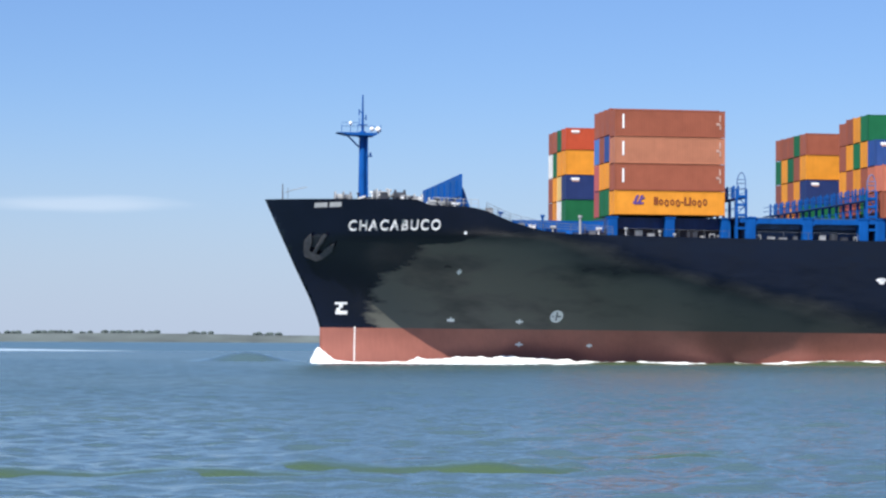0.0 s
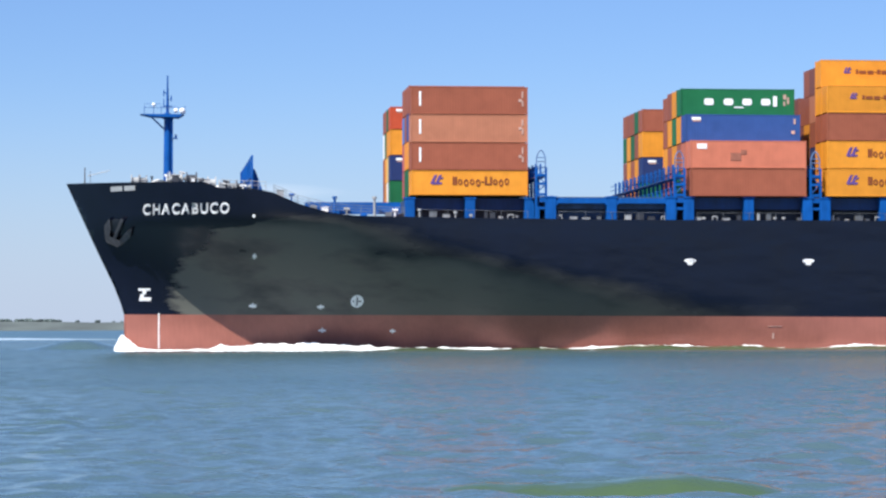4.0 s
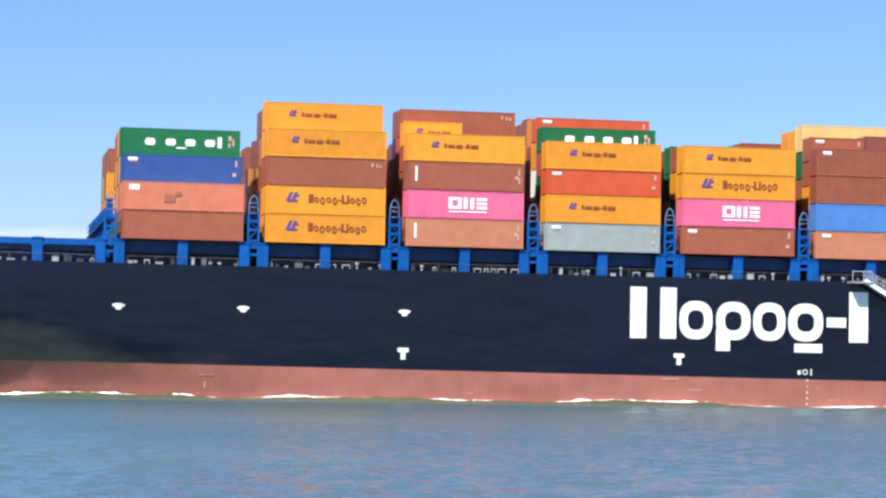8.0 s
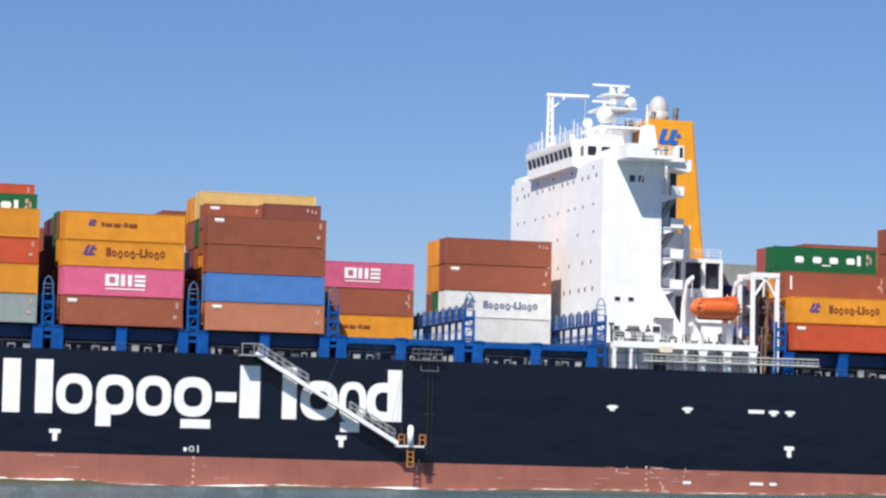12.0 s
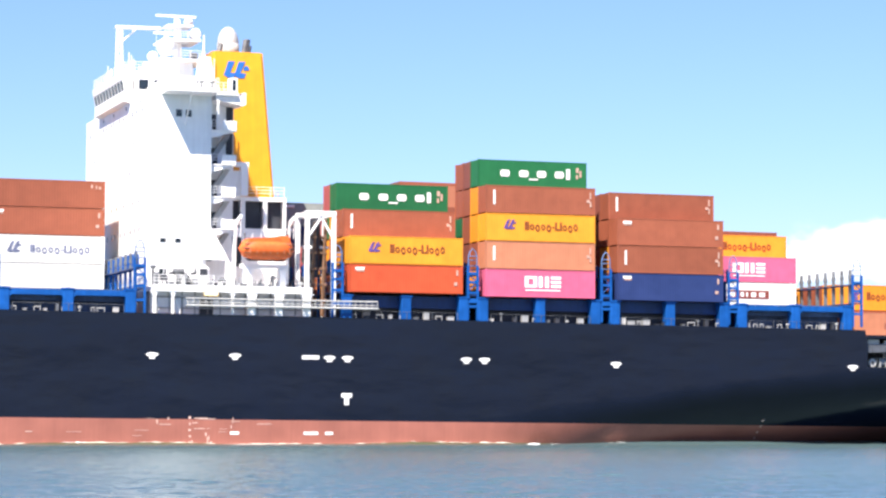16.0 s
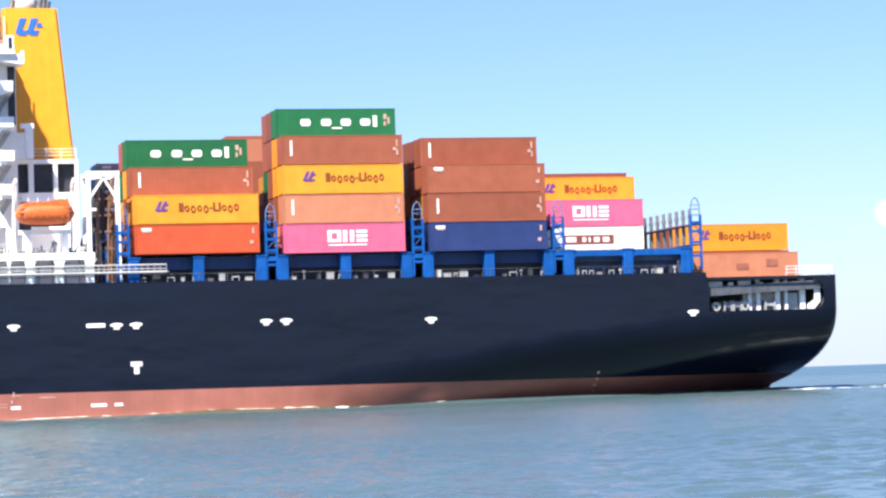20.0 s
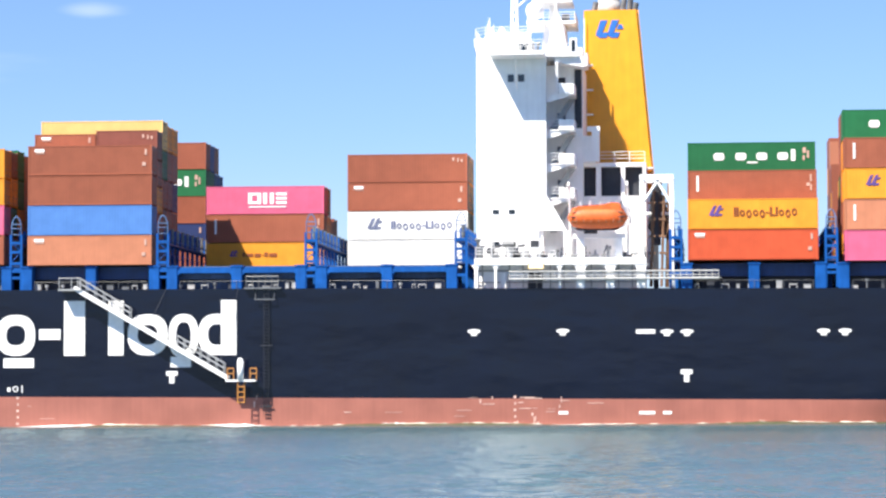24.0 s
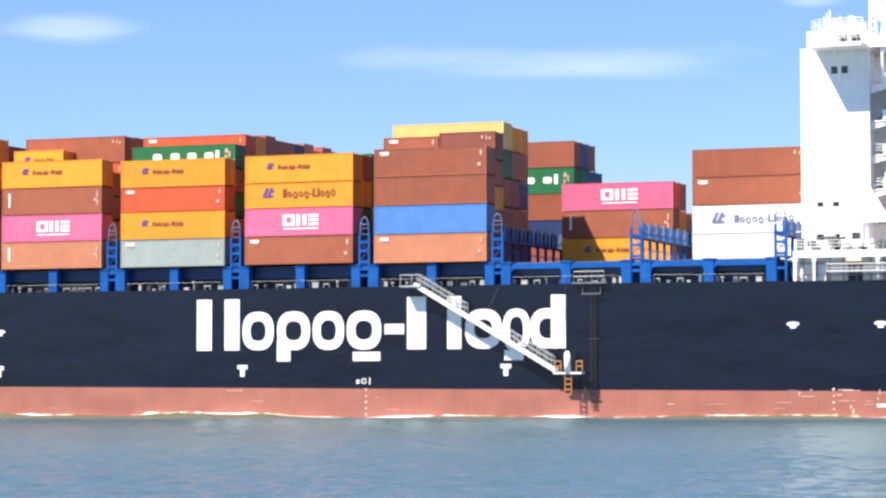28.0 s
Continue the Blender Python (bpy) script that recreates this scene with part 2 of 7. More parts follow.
OPEN_BAY_WORN_BLUE = material("worn_hatch_blue_paint", (0.045, 0.085, 0.17), 0.6, grain=0.35, scale=0.8, streak=0.25, rust=0.2)
FADED_BLUE = material("faded_cage_blue_paint", (0.085, 0.165, 0.33), 0.6, grain=0.25, scale=1.0, streak=0.2)
PALE_GREY = material("pale_grey_paint", (0.46, 0.465, 0.46), 0.5, grain=0.08, scale=1.2, streak=0.1)
GREY = material("light_grey_paint", (0.33, 0.345, 0.355), 0.55, grain=0.12, scale=1.5, streak=0.15, rust=0.1)
STEEL = material("weathered_steel", (0.18, 0.19, 0.20), 0.5, 0.5, grain=0.25, scale=2.0, rust=0.2)
# dark paint of gear; in openings it stands in for the shade inside
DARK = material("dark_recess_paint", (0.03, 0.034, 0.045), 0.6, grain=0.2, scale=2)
ANCHOR = material("dark_anchor_steel", (0.075, 0.072, 0.078), 0.6, grain=0.3, scale=2.0, rust=0.15)
DECK = material("deck_red_brown_paint", (0.12, 0.055, 0.045), 0.75, grain=0.2, scale=1.0, rust=0.2)
GLASS = material("window_glass", (0.012, 0.016, 0.02), 0.08, spec=0.8)
FUNNEL = material("funnel_orange_paint", (0.78, 0.33, 0.015), 0.42, grain=0.06, scale=0.7, streak=0.06)
BOAT = material("lifeboat_orange", (0.70, 0.125, 0.02), 0.55, grain=0.16, scale=2.5, streak=0.1)
LOGO_BLUE = material("emblem_blue", (0.015, 0.13, 0.47), 0.5, grain=0.08)
FOAM = material("sea_foam", (0.80, 0.83, 0.84), 0.8, grain=0.3, scale=2.2, bump=1.0)
THIN_FOAM = material("thin_broken_foam", (0.60, 0.61, 0.55), 0.8, grain=0.35, scale=1.6, bump=0.6)
HOIST = material("rusty_hoist_paint", (0.17, 0.09, 0.05), 0.6, grain=0.3, scale=2, rust=0.2)
ORANGE = material("safety_orange", (0.48, 0.2, 0.04), 0.5, grain=0.1)

PAINT = {}
for key, rgb in (("orange", (0.661, 0.255, 0.023)), ("brown", (0.285, 0.083, 0.045)), ("salmon", (0.46, 0.176, 0.098)), ("blue", (0.024, 0.068, 0.228)),
                 ("sky", (0.06, 0.17, 0.43)), ("green", (0.008, 0.118, 0.042)), ("pink", (0.608, 0.114, 0.213)), ("grey", (0.258, 0.293, 0.285)),
                 ("white", (0.684, 0.684, 0.657)), ("red", (0.471, 0.072, 0.027)), ("yellow", (0.68, 0.47, 0.17)), ("navy", (0.017, 0.034, 0.122)),
                 ("rose", (0.380, 0.091, 0.091)), ("coral", (0.486, 0.148, 0.087)), ("maroon", (0.198, 0.062, 0.044))):
    PAINT[key] = material("container_" + key, rgb, 0.55, grain=0.08, scale=0.9, streak=0.035, rust=0.05, vary=0.13, bump=0.05, spec=0.3)


# ---- builders ----
def box(bm, x0, y0, z0, x1, y1, z1):
    v = [bm.verts.new(p) for p in ((x0, y0, z0), (x1, y0, z0), (x1, y1, z0), (x0, y1, z0), (x0, y0, z1), (x1, y0, z1), (x1, y1, z1), (x0, y1, z1))]
    for f in ((3, 2, 1, 0), (4, 5, 6, 7), (0, 1, 5, 4), (1, 2, 6, 5), (2, 3, 7, 6), (3, 0, 4, 7)):
        bm.faces.new([v[i] for i in f])
    return v


def rod(bm, a, b, r, sides=8, r2=None):
    a, b = Vector(a), Vector(b)
    d = (b - a).normalized()
    u = d.orthogonal().normalized()
    w = d.cross(u)
    rings = []
    for p, rr in ((a, r), (b, r if r2 is None else r2)):
        rings.append([bm.verts.new(p + (u * math.cos(2 * math.pi * i / sides) + w * math.sin(2 * math.pi * i / sides)) * rr) for i in range(sides)])
    for i in range(sides):
        j = (i + 1) % sides
        bm.faces.new((rings[0][i], rings[0][j], rings[1][j], rings[1][i]))
    bm.faces.new(rings[0][::-1])
    bm.faces.new(rings[1])


def prism(bm, outline, axis, lo, hi):
    """A flat outline of two coordinates drawn out along an axis from lo to hi."""
    def at(p, s):
        q = list(p)
        q.insert("xyz".index(axis), s)
        return bm.verts.new(q)
    a, b = [at(p, lo) for p in outline], [at(p, hi) for p in outline]
    k = len(outline)
    bm.faces.new(a[::-1]), bm.faces.new(b)
    for i in range(k):
        bm.faces.new((a[i], a[(i + 1) % k], b[(i + 1) % k], b[i]))


def mesh_of(name, bm, mats, smooth=False):
    bmesh.ops.recalc_face_normals(bm, faces=bm.faces)
    me = bpy.data.meshes.new(name)
    bm.to_mesh(me)
    bm.free()
    for m in mats if isinstance(mats, (list, tuple)) else [mats]:
        me.materials.append(m)
    if smooth:
        for p in me.polygons:
            p.use_smooth = True
    return me


def part(name, bm, mats, parent, label="", smooth=False):
    ob = new(name, mesh_of(name, bm, mats, smooth) if isinstance(bm, bmesh.types.BMesh) else bm)
    ob.parent = parent
    return tagged(ob, label)


ABOARD = []     # all that sails


def thing(name, data, label, category, at=(0, 0, 0), group="", sails=True):
    ob = new(name, data)
    ob.matrix_basis = Matrix.Translation(at)
    tagged(ob, label, category, group)
    if sails:
        ABOARD.append(ob)
    return ob


def curve(x, table):
    """A value read off a table of (x, value), with straight runs between."""
    if x <= table[0][0]:
        return table[0][1]
    for (a, u), (b, v) in zip(table, table[1:]):
        if x <= b:
            return u + (v - u) * (x - a) / (b - a)
    return table[-1][1]


# ---- the ship ----
HALF, MID = 20.0, 20.0             # half the beam; the centreline's y
STEM = ((-2, 2.8), (1.4, 2.77), (4.2, 2.75), (7.0, 1.65), (10.74, -0.15), (18.2, -3.55))
RUN_IN = ((-2, 86), (0, 83), (2.2, 76), (5, 63), (6.5, 56), (9.9, 40), (13.7, 29.5), (14.6, 28.5))
HOLLOW = ((9.9, 1.15), (13.7, 1.0))       # the waterlines run in hollow below, full above
TOP = ((-5, 18.1), (5.9, 17.67), (11.1, 17.54), (12.3, 16.9), (17.6, 16.5), (20.6, 15.1), (23.4, 14.25), (26, 13.85), (38, 13.65), (57, 13.5), (160, 13.5),
       (228, 13.1), (255.56, 12.95), (255.61, 12.42), (271, 12.42))
STERN = 269.8
KEEL = ((0, -60), (0.15, -24), (0.3, -14.5), (0.45, -10), (0.6, -6.5), (0.75, -2.8), (0.85, -0.5), (0.9, 0.1), (1, 1.0))     # how the run aft rises out of the water
FULL = ((0, 1.5), (0.5, 1.5), (0.75, 2.1), (1, 3.2))


def half_breadth(x, z):
    zk = z if z < 13.7 else 13.7 + 0.2 * (z - 13.7)      # plates stand nearly upright above the knuckle
    u = (x - curve(z, STEM)) / curve(zk, RUN_IN)
    b = HALF if u >= 1 else HALF * (1 - (1 - max(u, 0) ** curve(zk, HOLLOW)) ** 2)
    s = (x - 208) / (STERN - 208)
    if s > 0:
        keel = curve(s, KEEL)
        w = (z - keel) / (2.4 + 8.1 * s - keel)         # full above a knuckle that climbs aft
        b = min(b, HALF * (1 - (1 - max(min(w, 1), 0)) ** curve(s, FULL)))
    return b


def hull_y(x, z):
    return MID - half_breadth(x, z)


ship = thing("container_ship", None, "black-hulled container ship with red boot-top and white deckhouse", "container ship")


def build_hull():
    bm = bmesh.new()
    xs = [-3.55 + 0.45 * i for i in range(0, 24)] + [7 + 1.4 * i for i in range(0, 70)] + [106 + 6.3 * i for i in range(15)] + [201 + 2.4 * i for i in range(23)]
    xs = sorted(x for x in xs if x < 255.4) + [255.55, 255.62, 255.8, 258, 260, 262, 264, 266, 268.4, 269.3, 269.8]
    below = [-1.6, -0.6, 0.4, 1.2, 2.0]
    n_up = 16
    sides = {}
    for side in (-1, 1):
        grid = []
        for i, x in enumerate(xs):
            col = []
            top, edge = curve(x, TOP), 3.92 - 0.0055 * x        # the boot-top follows the trim
            low = below + [edge]
            zs = low + [edge + (top - edge) * (k / n_up) ** 0.9 for k in range(1, n_up + 1)]
            if x > 255.6:
                zs = low + [edge + (8.9 - edge) * k / 11 for k in range(1, 12)] + [8.95, 12.08, 12.14, 12.3, 12.42]
            for z in zs:
                xx = max(x, curve(z, STEM))
                col.append(bm.verts.new((xx, MID + side * half_breadth(xx, z), z)))
            grid.append(col)
        for i in range(len(xs) - 1):
            for k in range(len(grid[0]) - 1):
                if 255.7 < xs[i] < 268.3 and k == len(low) + 11:
                    continue            # the open side of the mooring deck
                q = [grid[i][k], grid[i + 1][k], grid[i + 1][k + 1], grid[i][k + 1]]
                f = bm.faces.new(q if side < 0 else q[::-1])
                f.material_index = 1 if k < len(low) - 1 else 0
                f.smooth = True
        sides[side] = grid
    a, b = sides[-1][-1], sides[1][-1]
    for k in range(len(a) - 1):         # transom
        f = bm.faces.new((a[k], b[k], b[k + 1], a[k + 1]))
        f.material_index = 1 if k < len(low) - 1 else 0
    bmesh.ops.remove_doubles(bm, verts=bm.verts, dist=0.002)
    bmesh.ops.dissolve_degenerate(bm, edges=bm.edges, dist=0.0005)
    ob = part("hull", bm, [HULL_BLACK, HULL_RED], ship, "glossy black hull with a worn red boot-top")
    return ob


hull = build_hull()


def wrap(bm, out=0.03):
    """Bends a flat mesh drawn in x and z onto the hull's port side; its y counts outwards from the plate."""
    for v in bm.verts:
        v.co.y = hull_y(v.co.x, v.co.z) - out + v.co.y
    return bm


def decal(x0, z0, x1, z1, name="marking", mat=None, parent=None, label="", out=0.03, n=4):
    bm = bmesh.new()
    for i in range(n):
        box(bm, x0 + (x1 - x0) * i / n, 0, z0, x0 + (x1 - x0) * (i + 1) / n, 0.03, z1)
    bmesh.ops.remove_doubles(bm, verts=bm.verts, dist=0.001)
    return part(name, wrap(bm, out), mat or MARK, parent or hull, label)


def disc_decal(x, z, rx, rz, name="marking", mat=None, hole=0.0, out=0.03, parent=None):
    bm = bmesh.new()
    k = 20
    o = [(x + rx * math.cos(2 * math.pi * i / k), z + rz * math.sin(2 * math.pi * i / k)) for i in range(k)]
    if not hole:
        prism(bm, o, "y", 0, 0.03)
    else:
        for i in range(k):
            j = (i + 1) % k
            c = [o[i], o[j]] + [(x + (p[0] - x) * hole, z + (p[1] - z) * hole) for p in (o[j], o[i])]
            prism(bm, c, "y", 0, 0.03)
    return part(name, wrap(bm, out), mat or MARK, parent or hull)


# ---- containers ----
TALL, LOW_BOX, ROW, GAP = 2.866, 2.561, 2.48, 0.042       # boxes stand apart on their twistlocks
WIDE = 2.438
_boxes, _doors = {}, {}


def container_mesh(colour, length, high):
    key = (colour, length, high)
    if key in _boxes:
        return _boxes[key]
    bm = bmesh.new()
    L, W, H, p = length, WIDE, high, 0.16

    def ribs(a, b):
        n = round((b - a) / (0.28 if b - a > 3 else 0.35))
        step = (b - a) / n
        out = []
        for i in range(n):
            s = a + i * step
            out += [(s, 0.0), (s + step * 0.34, 0.0), (s + step * 0.5, 0.006), (s + step * 0.84, 0.006)]
        return out + [(b, 0.0)]
    # the corrugated shell, drawn round as one outline
    ring = [(s, 0.03 + d) for s, d in ribs(p, L - p)] + [(L - 0.08, 0.1), (L - 0.08, W - 0.1)]
    ring += [(s, W - 0.03 - d) for s, d in ribs(p, L - p)][::-1] + [(0.03 + d, s) for s, d in ribs(p, W - p)][::-1]
    prism(bm, ring, "z", 0.06, H - 0.05)
    me = mesh_of("shipping_container", bm, PAINT[colour])
    bm = bmesh.new()
    box(bm, 0, 0, 0, p, p, H)
    for z in (0, H - 0.12):                                       # corner castings stand a little proud
        box(bm, -0.004, -0.004, z, p + 0.02, p + 0.02, z + 0.12)
    post = mesh_of("corner_post", bm, PAINT[colour])
    bm = bmesh.new()
    box(bm, p, 0, 0.022, L - p, 0.1, 0.16)
    foot = mesh_of("bottom_rail", bm, PAINT[colour])
    bm = bmesh.new()
    box(bm, p, 0.012, 0, L - p, 0.088, 0.085)
    head = mesh_of("top_rail", bm, PAINT[colour])
    bm = bmesh.new()                                              # one door leaf with its two locking bars
    half = (W - 2 * p) / 2 - 0.01
    box(bm, -0.05, 0, 0.16, 0, half, H - 0.13)
    for z in (0.55, 1.15, 1.75, H - 0.55):
        box(bm, 0, 0.03, z - 0.03, 0.02, half - 0.03, z + 0.03)
    door = mesh_of("door", bm, PAINT[colour])
    bm = bmesh.new()
    rod(bm, (0.026, 0, 0.1), (0.026, 0, H - 0.06), 0.025, 6)
    for z in (0.3, 0.9, 1.7, H - 0.3):
        box(bm, 0, -0.06, z - 0.04, 0.07, 0.06, z + 0.04)
    bars = mesh_of("locking_bar", bm, STEEL)
    _boxes[key] = (me, door, bars, post, foot, head)
    return _boxes[key]


def on_side(ob, shapes, mat, name, label="", split=False, out=0.012):
    """Flat plain shapes painted on a container's port side: boxes of x0, z0, x1, z1, or rings of x, z, rx, rz, 'ring'."""
    if split:
        for i, s in enumerate(shapes):
            on_side(ob, [s], mat, name, label, out=out + 0.004 * (i % 3))
        return
    bm = bmesh.new()
    for s in shapes:
        if s[0] == "outline":
            prism(bm, s[1], "y", -out, 0.05)
        elif len(s) == 4:
            box(bm, s[0], -out, s[1], s[2], 0.05, s[3])
        else:
            x, z, rx, rz, hole = s
            k = 10
            o = [(x + rx * math.cos(2 * math.pi * (i + 0.5) / k), z + rz * math.sin(2 * math.pi * (i + 0.5) / k)) for i in range(k)]
            if hole:
                for i in range(k):
                    j = (i + 1) % k
                    prism(bm, [o[i], o[j]] + [(x + (q[0] - x) * hole, z + (q[1] - z) * hole) for q in (o[j], o[i])], "y", -out, 0.05)
            else:
                prism(bm, o, "y", -out, 0.05)
    return part(name, bm, mat, ob, label)


PALE_MARK = material("faded_code_paint", (0.50, 0.32, 0.26), 0.6, grain=0.15)
BROWN_INK = material("brown_lettering_paint", (0.21, 0.05, 0.01), 0.6, grain=0.15)
BLUE_INK = material("blue_emblem_paint", (0.10, 0.05, 0.22), 0.6, grain=0.15)
GREY_INK = material("grey_blue_lettering_paint", (0.12, 0.14, 0.22), 0.6, grain=0.15)
PATCH = material("repair_patch_paint", (0.30, 0.105, 0.065), 0.6, grain=0.15)
RED_INK = material("red_brown_panel_paint", (0.22, 0.05, 0.035), 0.6, grain=0.15)


def emblem(x, z, s):
    """Two slanting strokes with a bar, as plain slabs."""
    out = []
    for k in (0, 0.42):
        out.append(("outline", [(x + (a + k) * s, z + b * s) for a, b in ((0.0, 0.12), (0.25, 0.0), (0.62, 0.92), (0.36, 0.86))]))
        out.append(("outline", [(x + (a + k) * s, z + b * s) for a, b in ((0.22, 0.02), (0.62, 0.06), (0.66, 0.22), (0.31, 0.22))]))
    out.append(("outline", [(x + a * s, z + b * s) for a, b in ((0.86, 0.5), (1.12, 0.54), (1.2, 0.68), (0.92, 0.66))]))
    return out


def word(x, z, w, h, parts):
    """Plain bars and rings in place of a trade name: per piece its width, foot and head, and whether it is a ring."""
    unit = w / sum(p[0] for p in parts)
    out = []
    for width, foot, head, ring in parts:
        a, b = x + 0.08 * unit * width, x + unit * width * 0.9
        if ring:
            out.append(((a + b) / 2, z + h * (foot + head) / 2, (b - a) / 2, h * (head - foot) / 2, 0.5))
        else:
            out.append((a, z + h * foot, b, z + h * head))
        x += unit * width
    return out


LONG_NAME = ((0.35, 0, 1, 0), (0.35, 0, 1, 0), (0.85, 0, 0.72, 1), (0.85, -0.2, 0.72, 1), (0.85, 0, 0.72, 1), (0.85, -0.2, 0.72, 1), (0.5, 0.3, 0.45, 0), (0.35, 0, 1, 0),
             (0.4, 0, 0.2, 0), (0.35, 0, 1, 0), (0.85, 0, 0.72, 1), (0.8, -0.2, 0.72, 1), (0.85, 0, 0.85, 1))


SHORT_NAME = ((0.6, 0, 1, 0), (1.6, 0, 0.75, 0), (1.4, -0.1, 0.75, 0), (0.5, 0.3, 0.45, 0), (0.8, 0, 1, 0), (1.8, -0.05, 0.8, 0))


def decorate(ob, deco, high, L):
    if deco == "liner":
        on_side(ob, emblem(2.0, high * 0.42, 1.15), BLUE_INK, "emblem", "blue emblem bar", True)
        on_side(ob, word(4.3, high * 0.42, 6.0, 0.86, LONG_NAME), BROWN_INK, "lettering", "", True)
    elif deco == "liner_small":
        on_side(ob, emblem(L * 0.2, high * 0.5, 0.72), BLUE_INK, "emblem", "blue emblem bar", True)
        on_side(ob, word(L * 0.2 + 1.3, high * 0.5, min(3.7, L * 0.4), 0.42, SHORT_NAME), BROWN_INK, "lettering", "", True)
    elif deco == "liner_white":
        on_side(ob, emblem(2.0, high * 0.36, 1.3), GREY_INK, "emblem", "", True)
        on_side(ob, word(4.4, high * 0.38, 6.3, 0.8, LONG_NAME), GREY_INK, "lettering", "", True)
    elif deco == "magenta":
        z = high * 0.36
        on_side(ob, [(4.35, z, 4.72, z + 1.15), (5.32, z, 5.68, z + 1.15), (4.72, z, 5.32, z + 0.26), (4.72, z + 0.89, 5.32, z + 1.15)], MARK, "lettering", "white square outline")
        for x0, x1 in ((5.9, 6.3), (6.6, 7.0)):
            on_side(ob, [(x0, z, x1, z + 1.15)], MARK, "lettering")
        for z0, z1 in ((0, 0.27), (0.44, 0.7), (0.88, 1.15)):
            on_side(ob, [(7.25, z + z0, 8.35, z + z1)], MARK, "lettering")
        on_side(ob, [(4.4, z - 0.36, 8.3, z - 0.24)], MARK, "underline")
    elif deco == "green":
        z = high * 0.40
        for x in (2.5, 4.6, 6.6, 8.6):
            on_side(ob, [(x + 0.1, z, x + 0.9, z + 0.68), (x, z + 0.12, x + 0.1, z + 0.56), (x + 0.9, z + 0.12, x + 1.0, z + 0.56)], MARK, "lettering", "white block")
        on_side(ob, [(9.9, high * 0.36, 10.3, high * 0.74)], MARK, "marking")
        on_side(ob, [(11.0, high * 0.62, 11.3, high * 0.8), (11.0, high * 0.38, 11.2, high * 0.54), (11.4, high * 0.45, 11.6, high * 0.7)], PALE_MARK, "marking", "", True)
        on_side(ob, [(5.7, z - 0.3, 6.7, z - 0.17)], MARK, "underline")
    elif deco == "panel":
        on_side(ob, [(3.2, high * 0.3, 8.8, high * 0.66)], RED_INK, "name_panel", "red-brown panel")
        on_side(ob, [(3.5, high * 0.38, 4.6, high * 0.58), (5.3, high * 0.38, 5.7, high * 0.57), (6.0, high * 0.38, 6.2, high * 0.57), (6.6, high * 0.38, 7.2, high * 0.57), (7.6, high * 0.38, 8.3, high * 0.57)], MARK, "lettering", "", True, 0.02)
    elif deco == "tall_mark":
        on_side(ob, [(0.85, high * 0.3, 1.05, high * 0.82)], MARK, "marking", "white upright code bar")
        on_side(ob, [(L - 0.62, high * 0.6, L - 0.46, high * 0.84), (L - 0.95, high * 0.46, L - 0.62, high * 0.56), (L - 0.6, high * 0.3, L - 0.44, high * 0.5)], PALE_MARK, "marking", "", True)
    elif deco == "tag":
        on_side(ob, [(0.65, high * 0.8, 1.6, high * 0.89)], MARK, "marking", "white label bar")
        on_side(ob, [(0.75, high * 0.74, 1.6, high * 0.785)], PALE_MARK, "marking", "faded label bar")
        on_side(ob, [(L - 0.7, high * 0.66, L - 0.5, high * 0.86), (L - 0.95, high * 0.3, L - 0.6, high * 0.42)], PALE_MARK, "marking", "", True)
    elif deco == "codes":
        on_side(ob, [(L - 1.5, high * 0.74, L - 1.3, high * 0.86), (L - 1.0, high * 0.7, L - 0.86, high * 0.84), (L - 0.66, high * 0.7, L - 0.46, high * 0.8)], PALE_MARK, "marking", "", True)
    elif deco == "patch":
        on_side(ob, [(0.7, high * 0.7, 1.7, high * 0.88)], MARK, "marking", "white label bar")
        on_side(ob, [(4.2, high * 0.28, 5.3, high * 0.56), (5.3, high * 0.5, 5.9, high * 0.66)], PATCH, "repair_patch", "darker repair patch")
    elif deco == "dark_patches":
        on_side(ob, [(5.2, high * 0.3, 6.6, high * 0.56), (8.6, high * 0.42, 9.9, high * 0.72)], PATCH, "repair_patch", "", True)


WORDS = {"orange": "orange", "brown": "red-brown", "salmon": "faded salmon", "blue": "dark blue", "sky": "bright blue", "green": "green", "pink": "magenta", "grey": "pale grey",
         "white": "white", "red": "red", "yellow": "yellow", "navy": "navy blue", "rose": "rose-red", "coral": "coral-red", "maroon": "maroon"}
EXTRA = {"liner": " with brown lettering", "liner_small": " with small brown lettering", "liner_white": " with grey lettering", "magenta": " with white lettering",
         "green": " with white blocks", "panel": " with a red panel", "tall_mark": " with a white code bar", "patch": " with a dark patch"}


def container(x, y, z, colour, high, deco="", L=12.192):
    me, door, bars, post, foot, head = container_mesh(colour, L, high)
    size = "forty-foot" if L > 9 else "twenty-foot"
    ob = thing("shipping_container", me, f"{WORDS[colour]} {size} container{EXTRA.get(deco, '')} stacked on deck", "shipping container", (x, y, z), "containers stacked on deck")
    half = (WIDE - 0.32) / 2 - 0.01
    for u, v in ((0, 0), (L - 0.16, 0), (0, WIDE - 0.16), (L - 0.16, WIDE - 0.16)):
        part("corner_post", post, None, ob).location = (u, v, 0)
    part("bottom_rail", foot, None, ob)
    part("top_rail", head, None, ob).location = (0, 0, high - 0.1)
    for k in (0, 1):
        d = part("door", door, None, ob)
        d.location = (L - 0.015, 0.16 + k * (half + 0.02), 0)
        for y in (0.28, half - 0.22):
            part("locking_bar", bars, None, d).location = (0, y, 0)
    if deco:
        decorate(ob, deco, high, L)
    return ob


